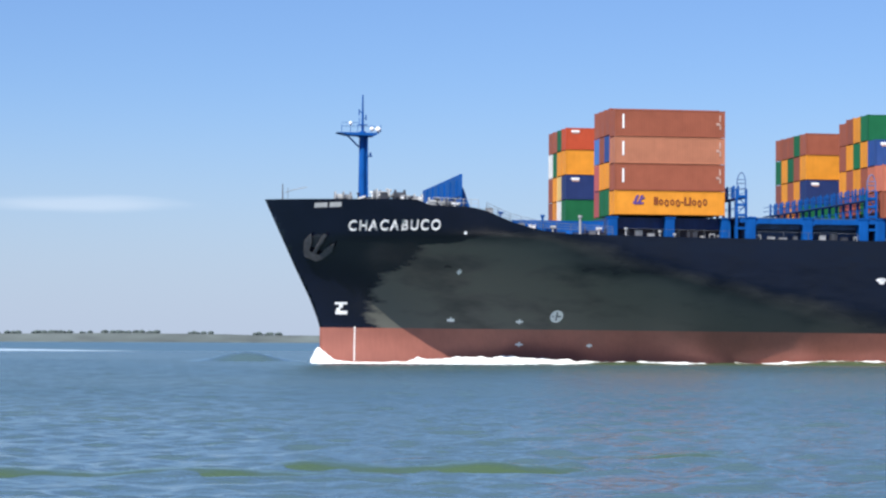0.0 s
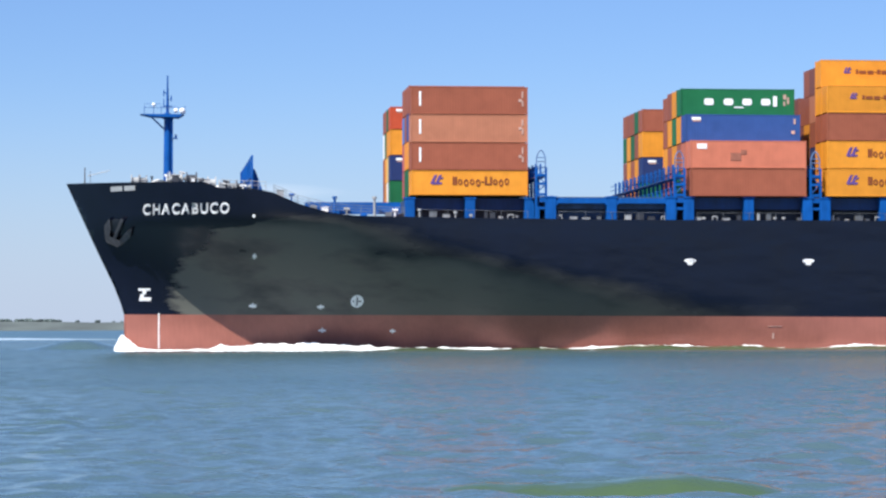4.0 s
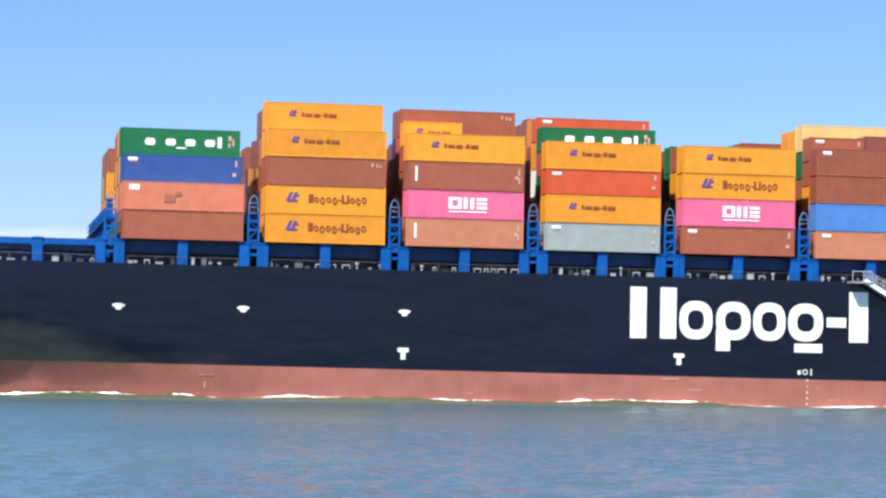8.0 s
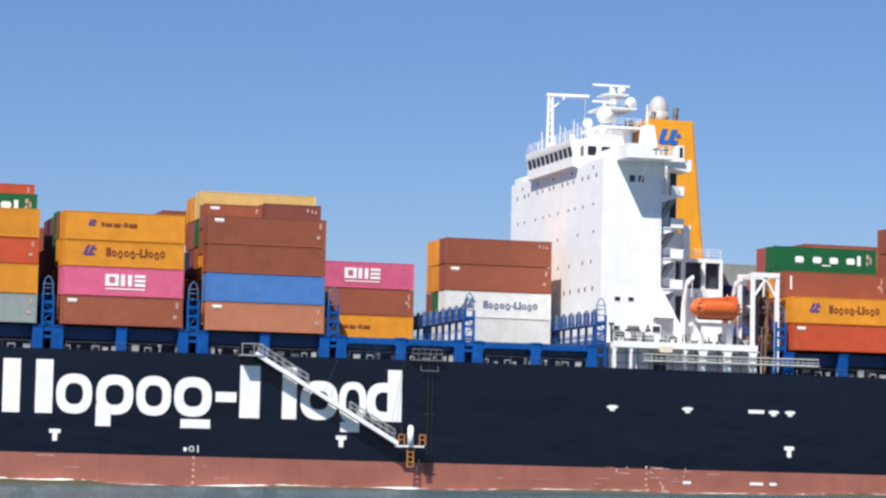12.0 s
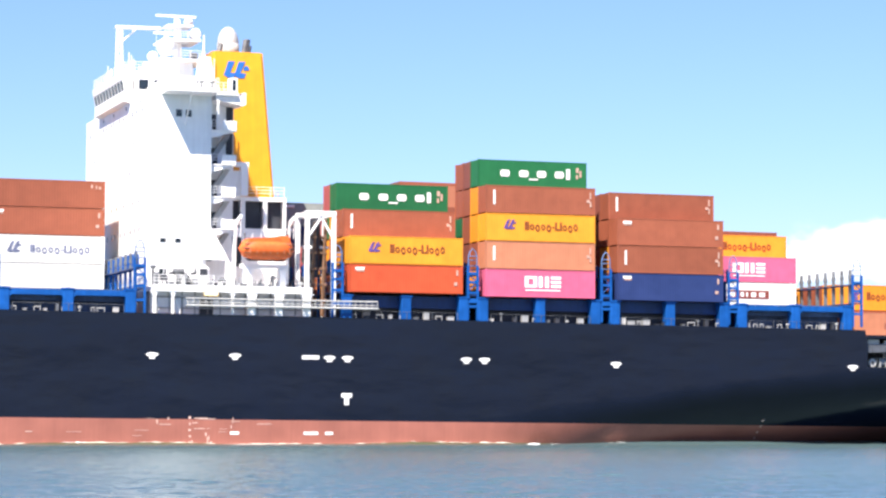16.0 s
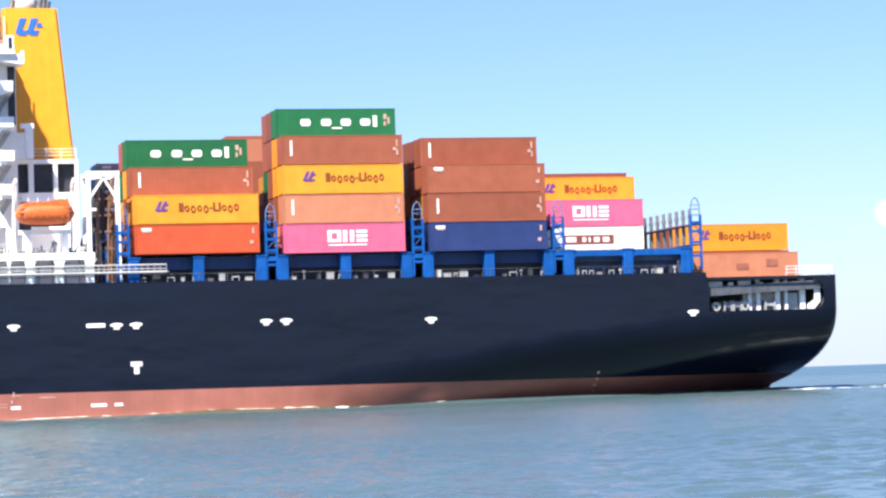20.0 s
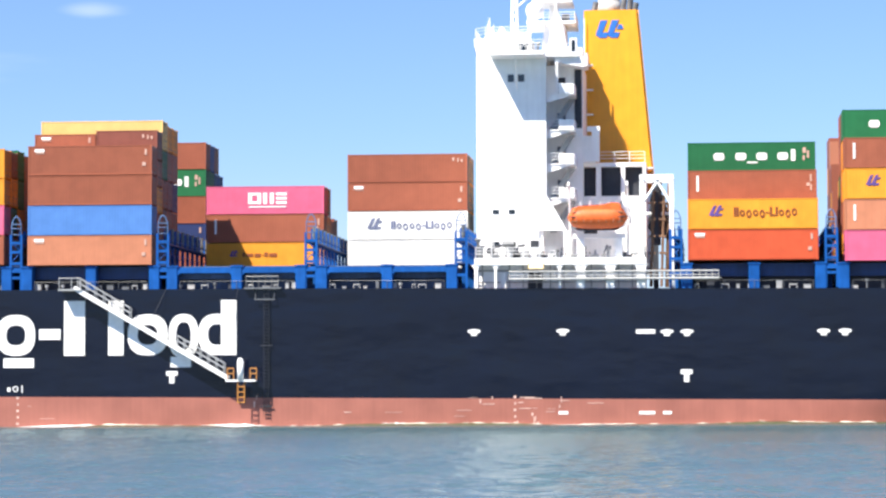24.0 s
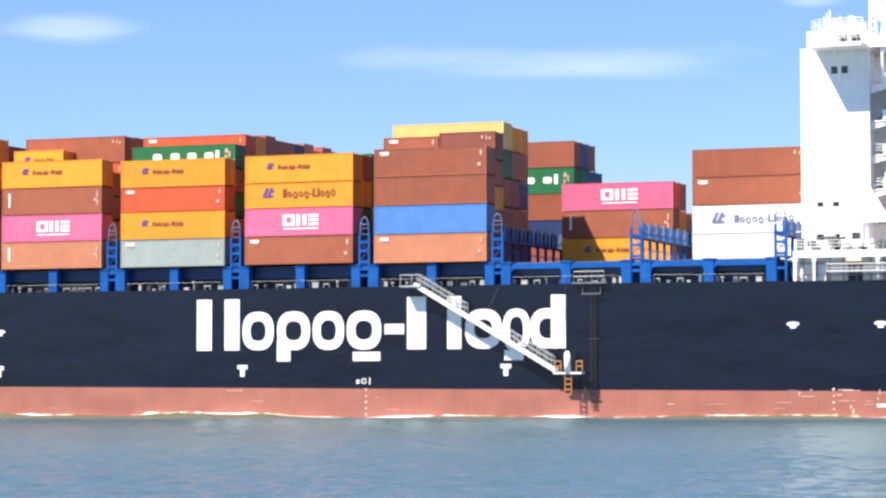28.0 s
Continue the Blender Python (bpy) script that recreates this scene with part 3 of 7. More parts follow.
T, S = TALL, LOW_BOX
CODE = {"o": ("orange", ""), "O": ("orange", "liner"), "q": ("orange", "liner_small"), "b": ("brown", ""), "B": ("brown", "tall_mark"), "t": ("brown", "tag"), "c": ("brown", "codes"), "m": ("maroon", ""),
        "s": ("salmon", "tall_mark"), "a": ("salmon", "tag"), "A": ("salmon", "dark_patches"), "u": ("blue", "tag"), "k": ("sky", ""), "g": ("green", ""), "G": ("green", "green"), "P": ("pink", "magenta"),
        "e": ("grey", "tag"), "w": ("white", ""), "W": ("white", "liner_white"), "K": ("white", "panel"), "r": ("red", "tag"), "y": ("yellow", ""), "n": ("navy", "tag"), "R": ("rose", ""), "x": ("coral", "patch"), "l": ("coral", "tag")}
# per bay: fore end, base height, y of the first row; per row from the port side: letters from the bottom up, low boxes marked with '
BAYS = [
    (32.45, 16.15, 3.72, {0: "O'BsB", 1: "goub", 2: "gobb", 3: "RRkb", 10: "gnor'", 11: "wyog'", 12: "oogb'", 13: "mbwb'"}, None),
    (61.1, 15.98, 0.05, {0: "bx", 1: "tlu", 2: "gbqG", 3: "bogo", 4: "Rbob", 5: "mobb'", 11: "gnob'", 12: "bobg'", 13: "obgb'", 14: "boob'", 15: "mmgb'"}, None),
    (75.52, 16.0, 0.05, {0: "OOcq", 1: "oobqq"}, (2, 15, "x", (5, 5, 4, 4, 3, 3, 4, 4, 3, 3, 4, 4, 4, 4))),
    (89.9, 16.0, 0.05, {0: "sPBq", 1: "b'o'b'b'", 2: "bobrc"}, (3, 15, "x", (5, 4, 4, 3, 3, 3, 4, 4, 4, 4, 4, 4, 4))),
    (104.4, 15.95, 0.05, {0: "eqr'q", 1: "b'o'g'b'G'", 2: "obwor'"}, (3, 15, "ronwb", (5,))),
    (118.93, 15.98, 0.05, {0: "tPO'q", 1: "ogob'", 2: "bogg"}, (3, 15, "x", (4, 4, 4, 3, 3, 3, 3, 4, 4, 4, 4, 4, 4))),
    (133.48, 15.88, 0.05, {0: "akbt", 1: "b'b'o'b'", 2: "bmbgy", 3: "bbmbo'", 4: "mbnbo'", 11: "bnbGb", 12: "ubngu", 13: "bubub", 14: "mubu"}, None),
    (147.68, 16.1, 0.05, {7: "qBP", 8: "bob", 9: "mb'", 10: "bm"}, None),
    (162.68, 16.1, 0.05, {6: "wWtc", 7: "wgoo", 8: "wboo"}, None),
    (197.13, 15.92, 0.05, {0: "rO", 1: "boB", 2: "oboG", 3: "bogR", 4: "obR", 11: "bone'", 12: "bobk'"}, (5, 10, "x", (2, 2, 1))),
    (211.8, 15.76, 0.05, {0: "PsOB", 1: "oboqG", 2: "bmbbm", 3: "mbgbb"}, (4, 13, "x", (3, 2, 2, 2, 2, 3, 4, 5, 5, 5))),
    (226.52, 15.66, 0.05, {0: "nBt", 1: "bobB", 2: "orbm"}, (3, 15, "x", (4, 2, 2, 1, 2, 2, 3, 3, 2, 2, 3, 3, 2))),
    (241.2, 16.0, 0.05, {5: "K'P", 6: "w'b'O", 7: "obm", 8: "bo"}, None),
    (256.65, 12.68, 0.05, {3: "A'", 4: "bO", 5: "ob", 6: "bb", 7: "mo"}, None),
]


def stack(x, y, z, letters, L=12.192):
    for i, ch in enumerate(letters):
        if ch == "'":
            continue
        high = S if letters[i + 1:i + 2] == "'" else T
        colour, deco = CODE[ch]
        container(x, y, z, colour, high, deco, L)
        z += high + GAP
    return z


def load_bays():
    core = bmesh.new()
    rng = random.Random(5)
    for x, z, y, rows, fill in BAYS:
        for row, letters in rows.items():
            stack(x, y + row * ROW, z, letters)
        if fill:
            a, b, letters, heights = fill
            for row in range(a, b + 1):
                zz = z
                for k in range(heights[(row - a) % len(heights)]):
                    h = rng.choice((T, T, S)) if k < 3 else T
                    box(core, x, y + row * ROW, zz, x + 12.19, y + row * ROW + WIDE, zz + h)
                    zz += h + GAP
    # half-length boxes on top of second rows
    container(89.9, 0.05 + ROW, 16.0 + 4 * (S + GAP), "orange", S, "liner_small", 6.058)
    container(133.48, 0.05 + ROW, 15.88 + 4 * (S + GAP), "brown", S, "tag", 6.058)
    container(133.48 + 6.134, 0.05 + ROW, 15.88 + 4 * (S + GAP), "maroon", T, "codes", 6.058)
    m = bpy.data.materials.new("stacked_box_paint")
    m.use_nodes = True
    nt = m.node_tree
    geo, ramp, noise_tex = nt.nodes.new("ShaderNodeNewGeometry"), nt.nodes.new("ShaderNodeValToRGB"), nt.nodes.new("ShaderNodeTexNoise")
    ramp.color_ramp.interpolation = "CONSTANT"
    for i, key in enumerate(("brown", "maroon", "orange", "brown", "navy", "brown", "salmon", "maroon", "orange", "brown", "rose", "brown")):
        e = ramp.color_ramp.elements[i] if i < 1 else ramp.color_ramp.elements.new(i / 12)
        e.color = PAINT[key].node_tree.nodes["Principled BSDF"].inputs["Base Color"].default_value
    nt.links.new(geo.outputs["Random Per Island"], ramp.inputs["Fac"])
    noise_tex.inputs["Scale"].default_value = 1.3
    mix = nt.nodes.new("ShaderNodeMix")
    mix.data_type, mix.blend_type = "RGBA", "MULTIPLY"
    mix.inputs["Factor"].default_value = 0.35
    nt.links.new(ramp.outputs["Color"], mix.inputs["A"])
    nt.links.new(noise_tex.outputs["Fac"], mix.inputs["B"])
    nt.links.new(mix.outputs["Result"], nt.nodes["Principled BSDF"].inputs["Base Color"])
    nt.nodes["Principled BSDF"].inputs["Roughness"].default_value = 0.6
    inner = thing("stacked_containers", mesh_of("stacked_containers", core, m), "many-coloured steel containers packed in the inner rows", "shipping containers")
    tagged(inner, kind="stuff")


load_bays()


# ---- hull markings and side gear ----
def hull_markings():
    for x in (61.0, 73.45, 89.87, 176.85, 185.28, 195.1, 196.98, 209.73, 211.72, 226.35, 254.0):
        z = 9.3 if x < 190 else 9.2 if x < 215 else 8.95
        disc_decal(x, z, 0.62, 0.2, "fairlead_mark")
        decal(x - 0.28, z - 0.42, x + 0.28, z - 0.16, "fairlead_mark", n=1)
    decal(192.2, 9.02, 194.0, 9.4, "fairlead_mark", n=1)
    for x in (89.8, 118.75, 147.73, 196.92):                      # tug push points
        decal(x - 0.55, 5.2, x + 0.55, 5.62, "tug_mark", n=1)
        decal(x - 0.24, 4.45, x + 0.24, 5.2, "tug_mark", n=1)
    for x, z, w, h in ((16.45, 9.9, 0.42, 0.3), (16.45, 4.75, 0.75, 0.32), (23.5, 4.62, 0.7, 0.26), (23.75, 2.2, 0.8, 0.3), (31.0, 2.12, 0.6, 0.28), (16.2, 13.9, 0.3, 0.16), (61.2, 9.3, 0.5, 0.2)):
        decal(x - w / 2, z - h / 2, x + w / 2, z + h / 2, "marking", n=2)
        decal(x - 0.08, z - h, x + 0.08, z + h, "marking", n=1, out=0.034)
    disc_decal(27.2, 5.2, 0.66, 0.66, "thruster_mark")
    decal(26.75, 5.12, 27.65, 5.28, "thruster_cross", STEEL, n=2, out=0.045)
    decal(27.12, 4.75, 27.28, 5.65, "thruster_cross", STEEL, n=1, out=0.048)
    # bulb mark, draught scales
    for z0, z1, a, b in ((6.45, 6.7, 4.3, 5.6), (6.08, 6.45, 4.75, 5.15), (5.75, 6.08, 4.5, 4.9), (5.35, 5.75, 4.4, 5.65)):
        decal(a, z0, b, z1, "bulb_mark", n=2)
    for i in range(13):
        decal(6.42, 0.25 + i * 0.32, 6.58, 0.48 + i * 0.32, "draught_figure", n=1)
    for x in (132.5, 180.6, 244.3):
        for i in range(5):
            decal(x + 0.06 * (i % 2), 0.5 + i * 0.62, x + 0.24, 0.72 + i * 0.62, "draught_figure", SCRAPE, n=1)
    decal(131.6, 3.7, 131.9, 4.1, "load_line", n=1), decal(133.0, 3.6, 133.1, 4.3, "load_line", n=1)
    disc_decal(132.4, 3.95, 0.28, 0.28, "load_line", hole=0.7)
    for x, w in ((185.3, 0.9), (193.2, 1.5), (195.1, 0.8)):
        decal(x - w / 2, 1.42, x + w / 2, 1.72, "marking", n=1)
    rng = random.Random(21)
    for i in range(34):
        x, z = (rng.gauss(181, 5) if i < 20 else rng.uniform(60, 200)), rng.uniform(0.35, 3.0)
        w, h = (rng.uniform(0.3, 1.8), rng.uniform(0.03, 0.09)) if i % 3 else (rng.uniform(0.06, 0.16), rng.uniform(0.2, 0.6))
        decal(x, z, x + w, z + h, "scrape", SCRAPE, n=1)
    # company band along the side: upright bars and rings only
    bar = lambda a, b, z0, z1: decal(a, z0, b, z1, "side_lettering", MARK, None, "", 0.055, 2)

    def hoop(a, b, z0, z1, hole=0.5):
        bm = bmesh.new()
        cx, cz, rx, rz, k = (a + b) / 2, (z0 + z1) / 2, (b - a) / 2, (z1 - z0) / 2, 28
        def sq(t, s):
            c, d = math.cos(t), math.sin(t)
            return (cx + s * rx * math.copysign(abs(c) ** 0.8, c), cz + (rz - (1 - s) * rx * 1.05) * math.copysign(abs(d) ** 0.8, d))
        for i in range(k):
            t0, t1 = 2 * math.pi * i / k, 2 * math.pi * (i + 1) / k
            prism(bm, [sq(t0, 1), sq(t1, 1), sq(t1, hole), sq(t0, hole)], "y", 0, 0.03)
        part("side_lettering", wrap(bm), MARK, hull)
    base, cap, small = 7.15, 12.42, 11.1
    bar(113.5, 115.2, base, cap), bar(116.7, 118.4, base, cap)
    hoop(118.75, 122.3, base, small), hoop(122.7, 126.4, base, small), bar(122.7, 124.2, 6.0, 8.2)
    hoop(126.7, 130.2, base, small), hoop(130.5, 134.3, base, small), bar(131.2, 134.2, 6.0, 6.9)
    bar(134.7, 136.8, 8.7, 9.7), bar(137.15, 139.2, base, cap)
    bar(141.5, 143.0, base, cap), hoop(143.4, 147.3, base, small), hoop(147.4, 150.3, 6.9, small), bar(147.6, 149.6, 6.0, 7.0)
    hoop(150.3, 154.0, base, small), bar(152.5, 154.0, base, cap)


hull_markings()


def ship_name():
    x = 4.8
    for ch in "CHACABUCO":
        cu = bpy.data.curves.new("letter", "FONT")
        cu.body, cu.size, cu.extrude, cu.offset = ch, 1.52, 0.0, 0.042
        tmp = bpy.data.objects.new("letter", cu)
        me = bpy.data.meshes.new_from_object(tmp)
        wide = max(v.co.x for v in me.vertices)
        bm = bmesh.new()
        bm.from_mesh(me)
        bmesh.ops.subdivide_edges(bm, edges=[e for e in bm.edges if e.calc_length() > 0.5], cuts=1)
        for v in bm.verts:
            v.co = Vector((x + v.co.x * 0.80, 0, 14.38 + v.co.y * 0.98 - 0.012 * (x - 4)))
        bmesh.ops.solidify(bm, geom=bm.faces, thickness=0.02)
        wrap(bm, 0.05)
        part("name_letter", bm, MARK, hull, "white painted letter")
        bpy.data.objects.remove(tmp)
        x += wide * 0.80 + 0.17


ship_name()


def anchor():
    bm = bmesh.new()
    x, z = 1.9, 12.6
    box(bm, -0.2, -0.2, -0.9, 0.2, 0.2, 1.75)                                     # shank
    prism(bm, [(-1.1, -1.1), (-0.7, -1.5), (0.7, -1.5), (1.1, -1.1), (0.8, -0.7), (-0.8, -0.7)], "y", -0.35, 0.35)      # crown
    for k in (-1, 1):                                                             # flukes
        prism(bm, [(k * 0.62, -0.8), (k * 1.15, -1.05), (k * 1.75, 0.2), (k * 1.5, 1.25), (k * 0.95, 0.35)], "y", -0.18, 0.18)
    bmesh.ops.rotate(bm, verts=bm.verts, cent=(0, 0, 0), matrix=Matrix.Rotation(radians(24), 3, "Y"))
    bmesh.ops.scale(bm, verts=bm.verts, vec=(0.88, 1, 0.88))
    bmesh.ops.translate(bm, verts=bm.verts, vec=(x + 0.1, 0, z))
    for v in bm.verts:
        v.co.y = v.co.y - 0.35 + hull_y(v.co.x, min(v.co.z, 16))
    part("anchor", bm, ANCHOR, ship, "dark weathered steel bow anchor")
    bm = bmesh.new()
    prism(bm, [(x + 0.75 * math.cos(a * 0.5236), z + 0.75 + 0.7 * math.sin(a * 0.5236)) for a in range(12)], "y", 0, 0.1)
    part("hawse_pipe", wrap(bm, 0.1), DARK, ship)
    for a, b in ((1.4, 2.65), (2.85, 4.0)):
        decal(a, 16.92, b, 17.42, "fairlead", PALE_GREY)


anchor()


_bars = {}


def rail(points, h=1.0, mat=None, name="handrail"):
    """A handrail of upright stanchions and three bars along a run of points."""
    mat = mat or WHITE
    root = new(name)
    root.parent = ship
    tagged(root)
    key = (h, mat.name)
    if key not in _bars:
        bm = bmesh.new()
        rod(bm, (0, 0, 0), (0, 0, h), 0.03, 5)
        _bars[key] = mesh_of("stanchion", bm, mat)
    for a, b in zip(points, points[1:]):
        a, b = Vector(a), Vector(b)
        n = max(1, round((b - a).length / 1.4))
        for i in range(n + 1):
            part("stanchion", _bars[key], None, root).location = a.lerp(b, i / n)
        for k in (0.4, 0.7, 1.0):
            bm = bmesh.new()
            rod(bm, a + Vector((0, 0, h * k)), b + Vector((0, 0, h * k)), 0.026, 5)
            part("bar", bm, mat, root)
    return root


# ---- decks and fittings along the side ----
GIRDER = material("dark_grey_girder_paint", (0.075, 0.085, 0.105), 0.55, grain=0.2, scale=1.5, streak=0.15)


def build_decks():
    bm = bmesh.new()
    xs = [-3.2 + 0.9 * i for i in range(34)] + [28 + 6.2 * i for i in range(37)] + [255.5]
    prev = None
    for x in xs:
        z = curve(x, TOP) - (0.9 if x < 22 else 0.22)
        b = max(half_breadth(x, z) - 0.06, 0.02)
        row = (bm.verts.new((x, MID - b, z)), bm.verts.new((x, MID + b, z)))
        if prev:
            bm.faces.new((prev[0], row[0], row[1], prev[1]))
        prev = row
    part("main_deck", bm, DECK, ship, "red-brown painted deck")
    bm = bmesh.new()
    box(bm, 255.6, 0.25, 12.2, 269.9, 39.75, 12.38)
    part("poop_deck", bm, DARK, ship)
    bm = bmesh.new()
    box(bm, 255.5, 1.6, 8.7, 269.8, 38.4, 8.93)
    part("mooring_deck", bm, GREY, ship)
    bm = bmesh.new()
    box(bm, 255.4, 0.5, 8.9, 255.6, 39.5, 12.1)
    box(bm, 258.4, 13, 8.94, 264.6, 27, 12.19)
    part("mooring_bulkhead", bm, GREY, ship)
    for x, w in ((260.55, 0.34), (261.45, 0.42), (263.55, 0.5), (264.6, 0.3), (266.3, 0.55)):
        bm = bmesh.new()
        box(bm, x, 1.2, 8.94, x + w, 1.7, 12.19)
        part("pillar", bm, WHITE, ship, "white deck pillar")
    bm = bmesh.new()
    prism(bm, [(266.9, 8.95), (267.6, 8.95), (268.3, 9.7), (268.3, 12.05), (267.7, 12.05), (267.7, 9.9), (266.9, 9.4)], "y", 0.7, 0.9)
    part("side_frame", bm, WHITE, ship, "white rounded side frame")
    bm = bmesh.new()                                          # slanting girder across the opening
    prism(bm, [(255.66, 10.5), (268.3, 11.05), (268.3, 11.95), (255.66, 11.4)], "y", 0.42, 0.62)
    for k in range(9):
        x = 256.6 + 1.4 * k
        box(bm, x, 0.38, 10.6 + 0.044 * (x - 255.66), x + 0.08, 0.43, 11.32 + 0.044 * (x - 255.66))
    part("side_girder", bm, GIRDER, ship, "grey slanting girder across the mooring deck's opening")
    for x, w, h in ((255.9, 1.7, 0.42), (258.2, 0.6, 0.3), (259.3, 1.3, 0.46), (261.6, 0.5, 0.25)):
        bm = bmesh.new()
        box(bm, x, 0.7, 11.3, x + w, 1.1, 11.6 + h)
        bmesh.ops.bevel(bm, geom=bm.edges[:], offset=0.05, affect="EDGES")
        part("cable_box", bm, PALE_GREY, ship, "pale box behind the girder")
    bm = bmesh.new()
    box(bm, 265.05, 1.5, 8.94, 266.15, 2.3, 10.7)
    bmesh.ops.bevel(bm, geom=bm.edges[:], offset=0.06, affect="EDGES")
    part("locker", bm, PALE_GREY, ship, "pale grey deck locker")
    for x in (256.95, 260.1):
        bm = bmesh.new()
        rod(bm, (x, 1.05, 9.45), (x, 1.5, 9.45), 0.46, 16)
        part("winch_drum", bm, PALE_GREY, ship, "pale round winch drum end")
        bm = bmesh.new()
        rod(bm, (x, 1.0, 9.45), (x, 1.06, 9.45), 0.2, 12)
        part("winch_hub", bm, DARK, ship)
    for x in (257.9, 258.7, 262.4):
        bm = bmesh.new()
        rod(bm, (x, 1.5, 9.5), (x + 0.95, 1.5, 9.5), 0.42, 12)
        box(bm, x - 0.12, 1.0, 8.9, x + 0.05, 2.0, 10.0)
        box(bm, x + 0.9, 1.0, 8.9, x + 1.07, 2.0, 10.0)
        part("mooring_winch", bm, GREY, ship, "pale grey mooring winch")
    for z, s in ((8.95, 1), (12.08, -1)):                     # rounded after corners of the side opening
        bm = bmesh.new()
        r = 1.1
        prism(bm, [(268.42, z)] + [(268.42 - r + r * math.sin(a * math.pi / 12), z + s * (r - r * math.cos(a * math.pi / 12))) for a in range(7)], "y", hull_y(268, z) + 0.02, hull_y(268, z) + 0.3)
        part("opening_corner", bm, HULL_BLACK, ship)
    bm = bmesh.new()
    for x in (264.5, 265.6, 266.7, 267.8, 268.8, 269.6):
        rod(bm, (x, 0.35, 12.4), (x, 0.35, 13.4), 0.035, 5)
    for z in (12.75, 13.08, 13.4):
        rod(bm, (264.5, 0.35, z), (269.6, 0.35, z), 0.03, 5)
        rod(bm, (269.6, 0.35, z), (269.6, 39.6, z), 0.03, 5)
    part("stern_rail", bm, WHITE, ship, "white stern railing")


build_decks()

BAY_X = [32.45, 46.7, 61.1, 75.52, 89.9, 104.4, 118.93, 133.48, 147.75, 162.3, 197.13, 211.8, 226.52, 241.2]
OPEN_SIDE = (147.75, 162.3, 241.2, 46.7)


def pedestal(x, z, inset=0.0):
    bm = bmesh.new()
    box(bm, x - 0.52, 0.28, curve(x, TOP) - 0.25, x + 0.52, 1.35, z)
    bmesh.ops.bevel(bm, geom=[e for e in bm.edges if abs(e.verts[0].co.z - e.verts[1].co.z) > 1], offset=0.06, affect="EDGES")
    box(bm, x - 0.6, 0.22, z - 0.16, x + 0.6, 1.42, z - 0.004)
    box(bm, x - 0.2, 0.2, z - 0.02, x + 0.2, 0.6, z + 0.02)
    bmesh.ops.translate(bm, verts=bm.verts, vec=(0, inset, 0))
    return bm


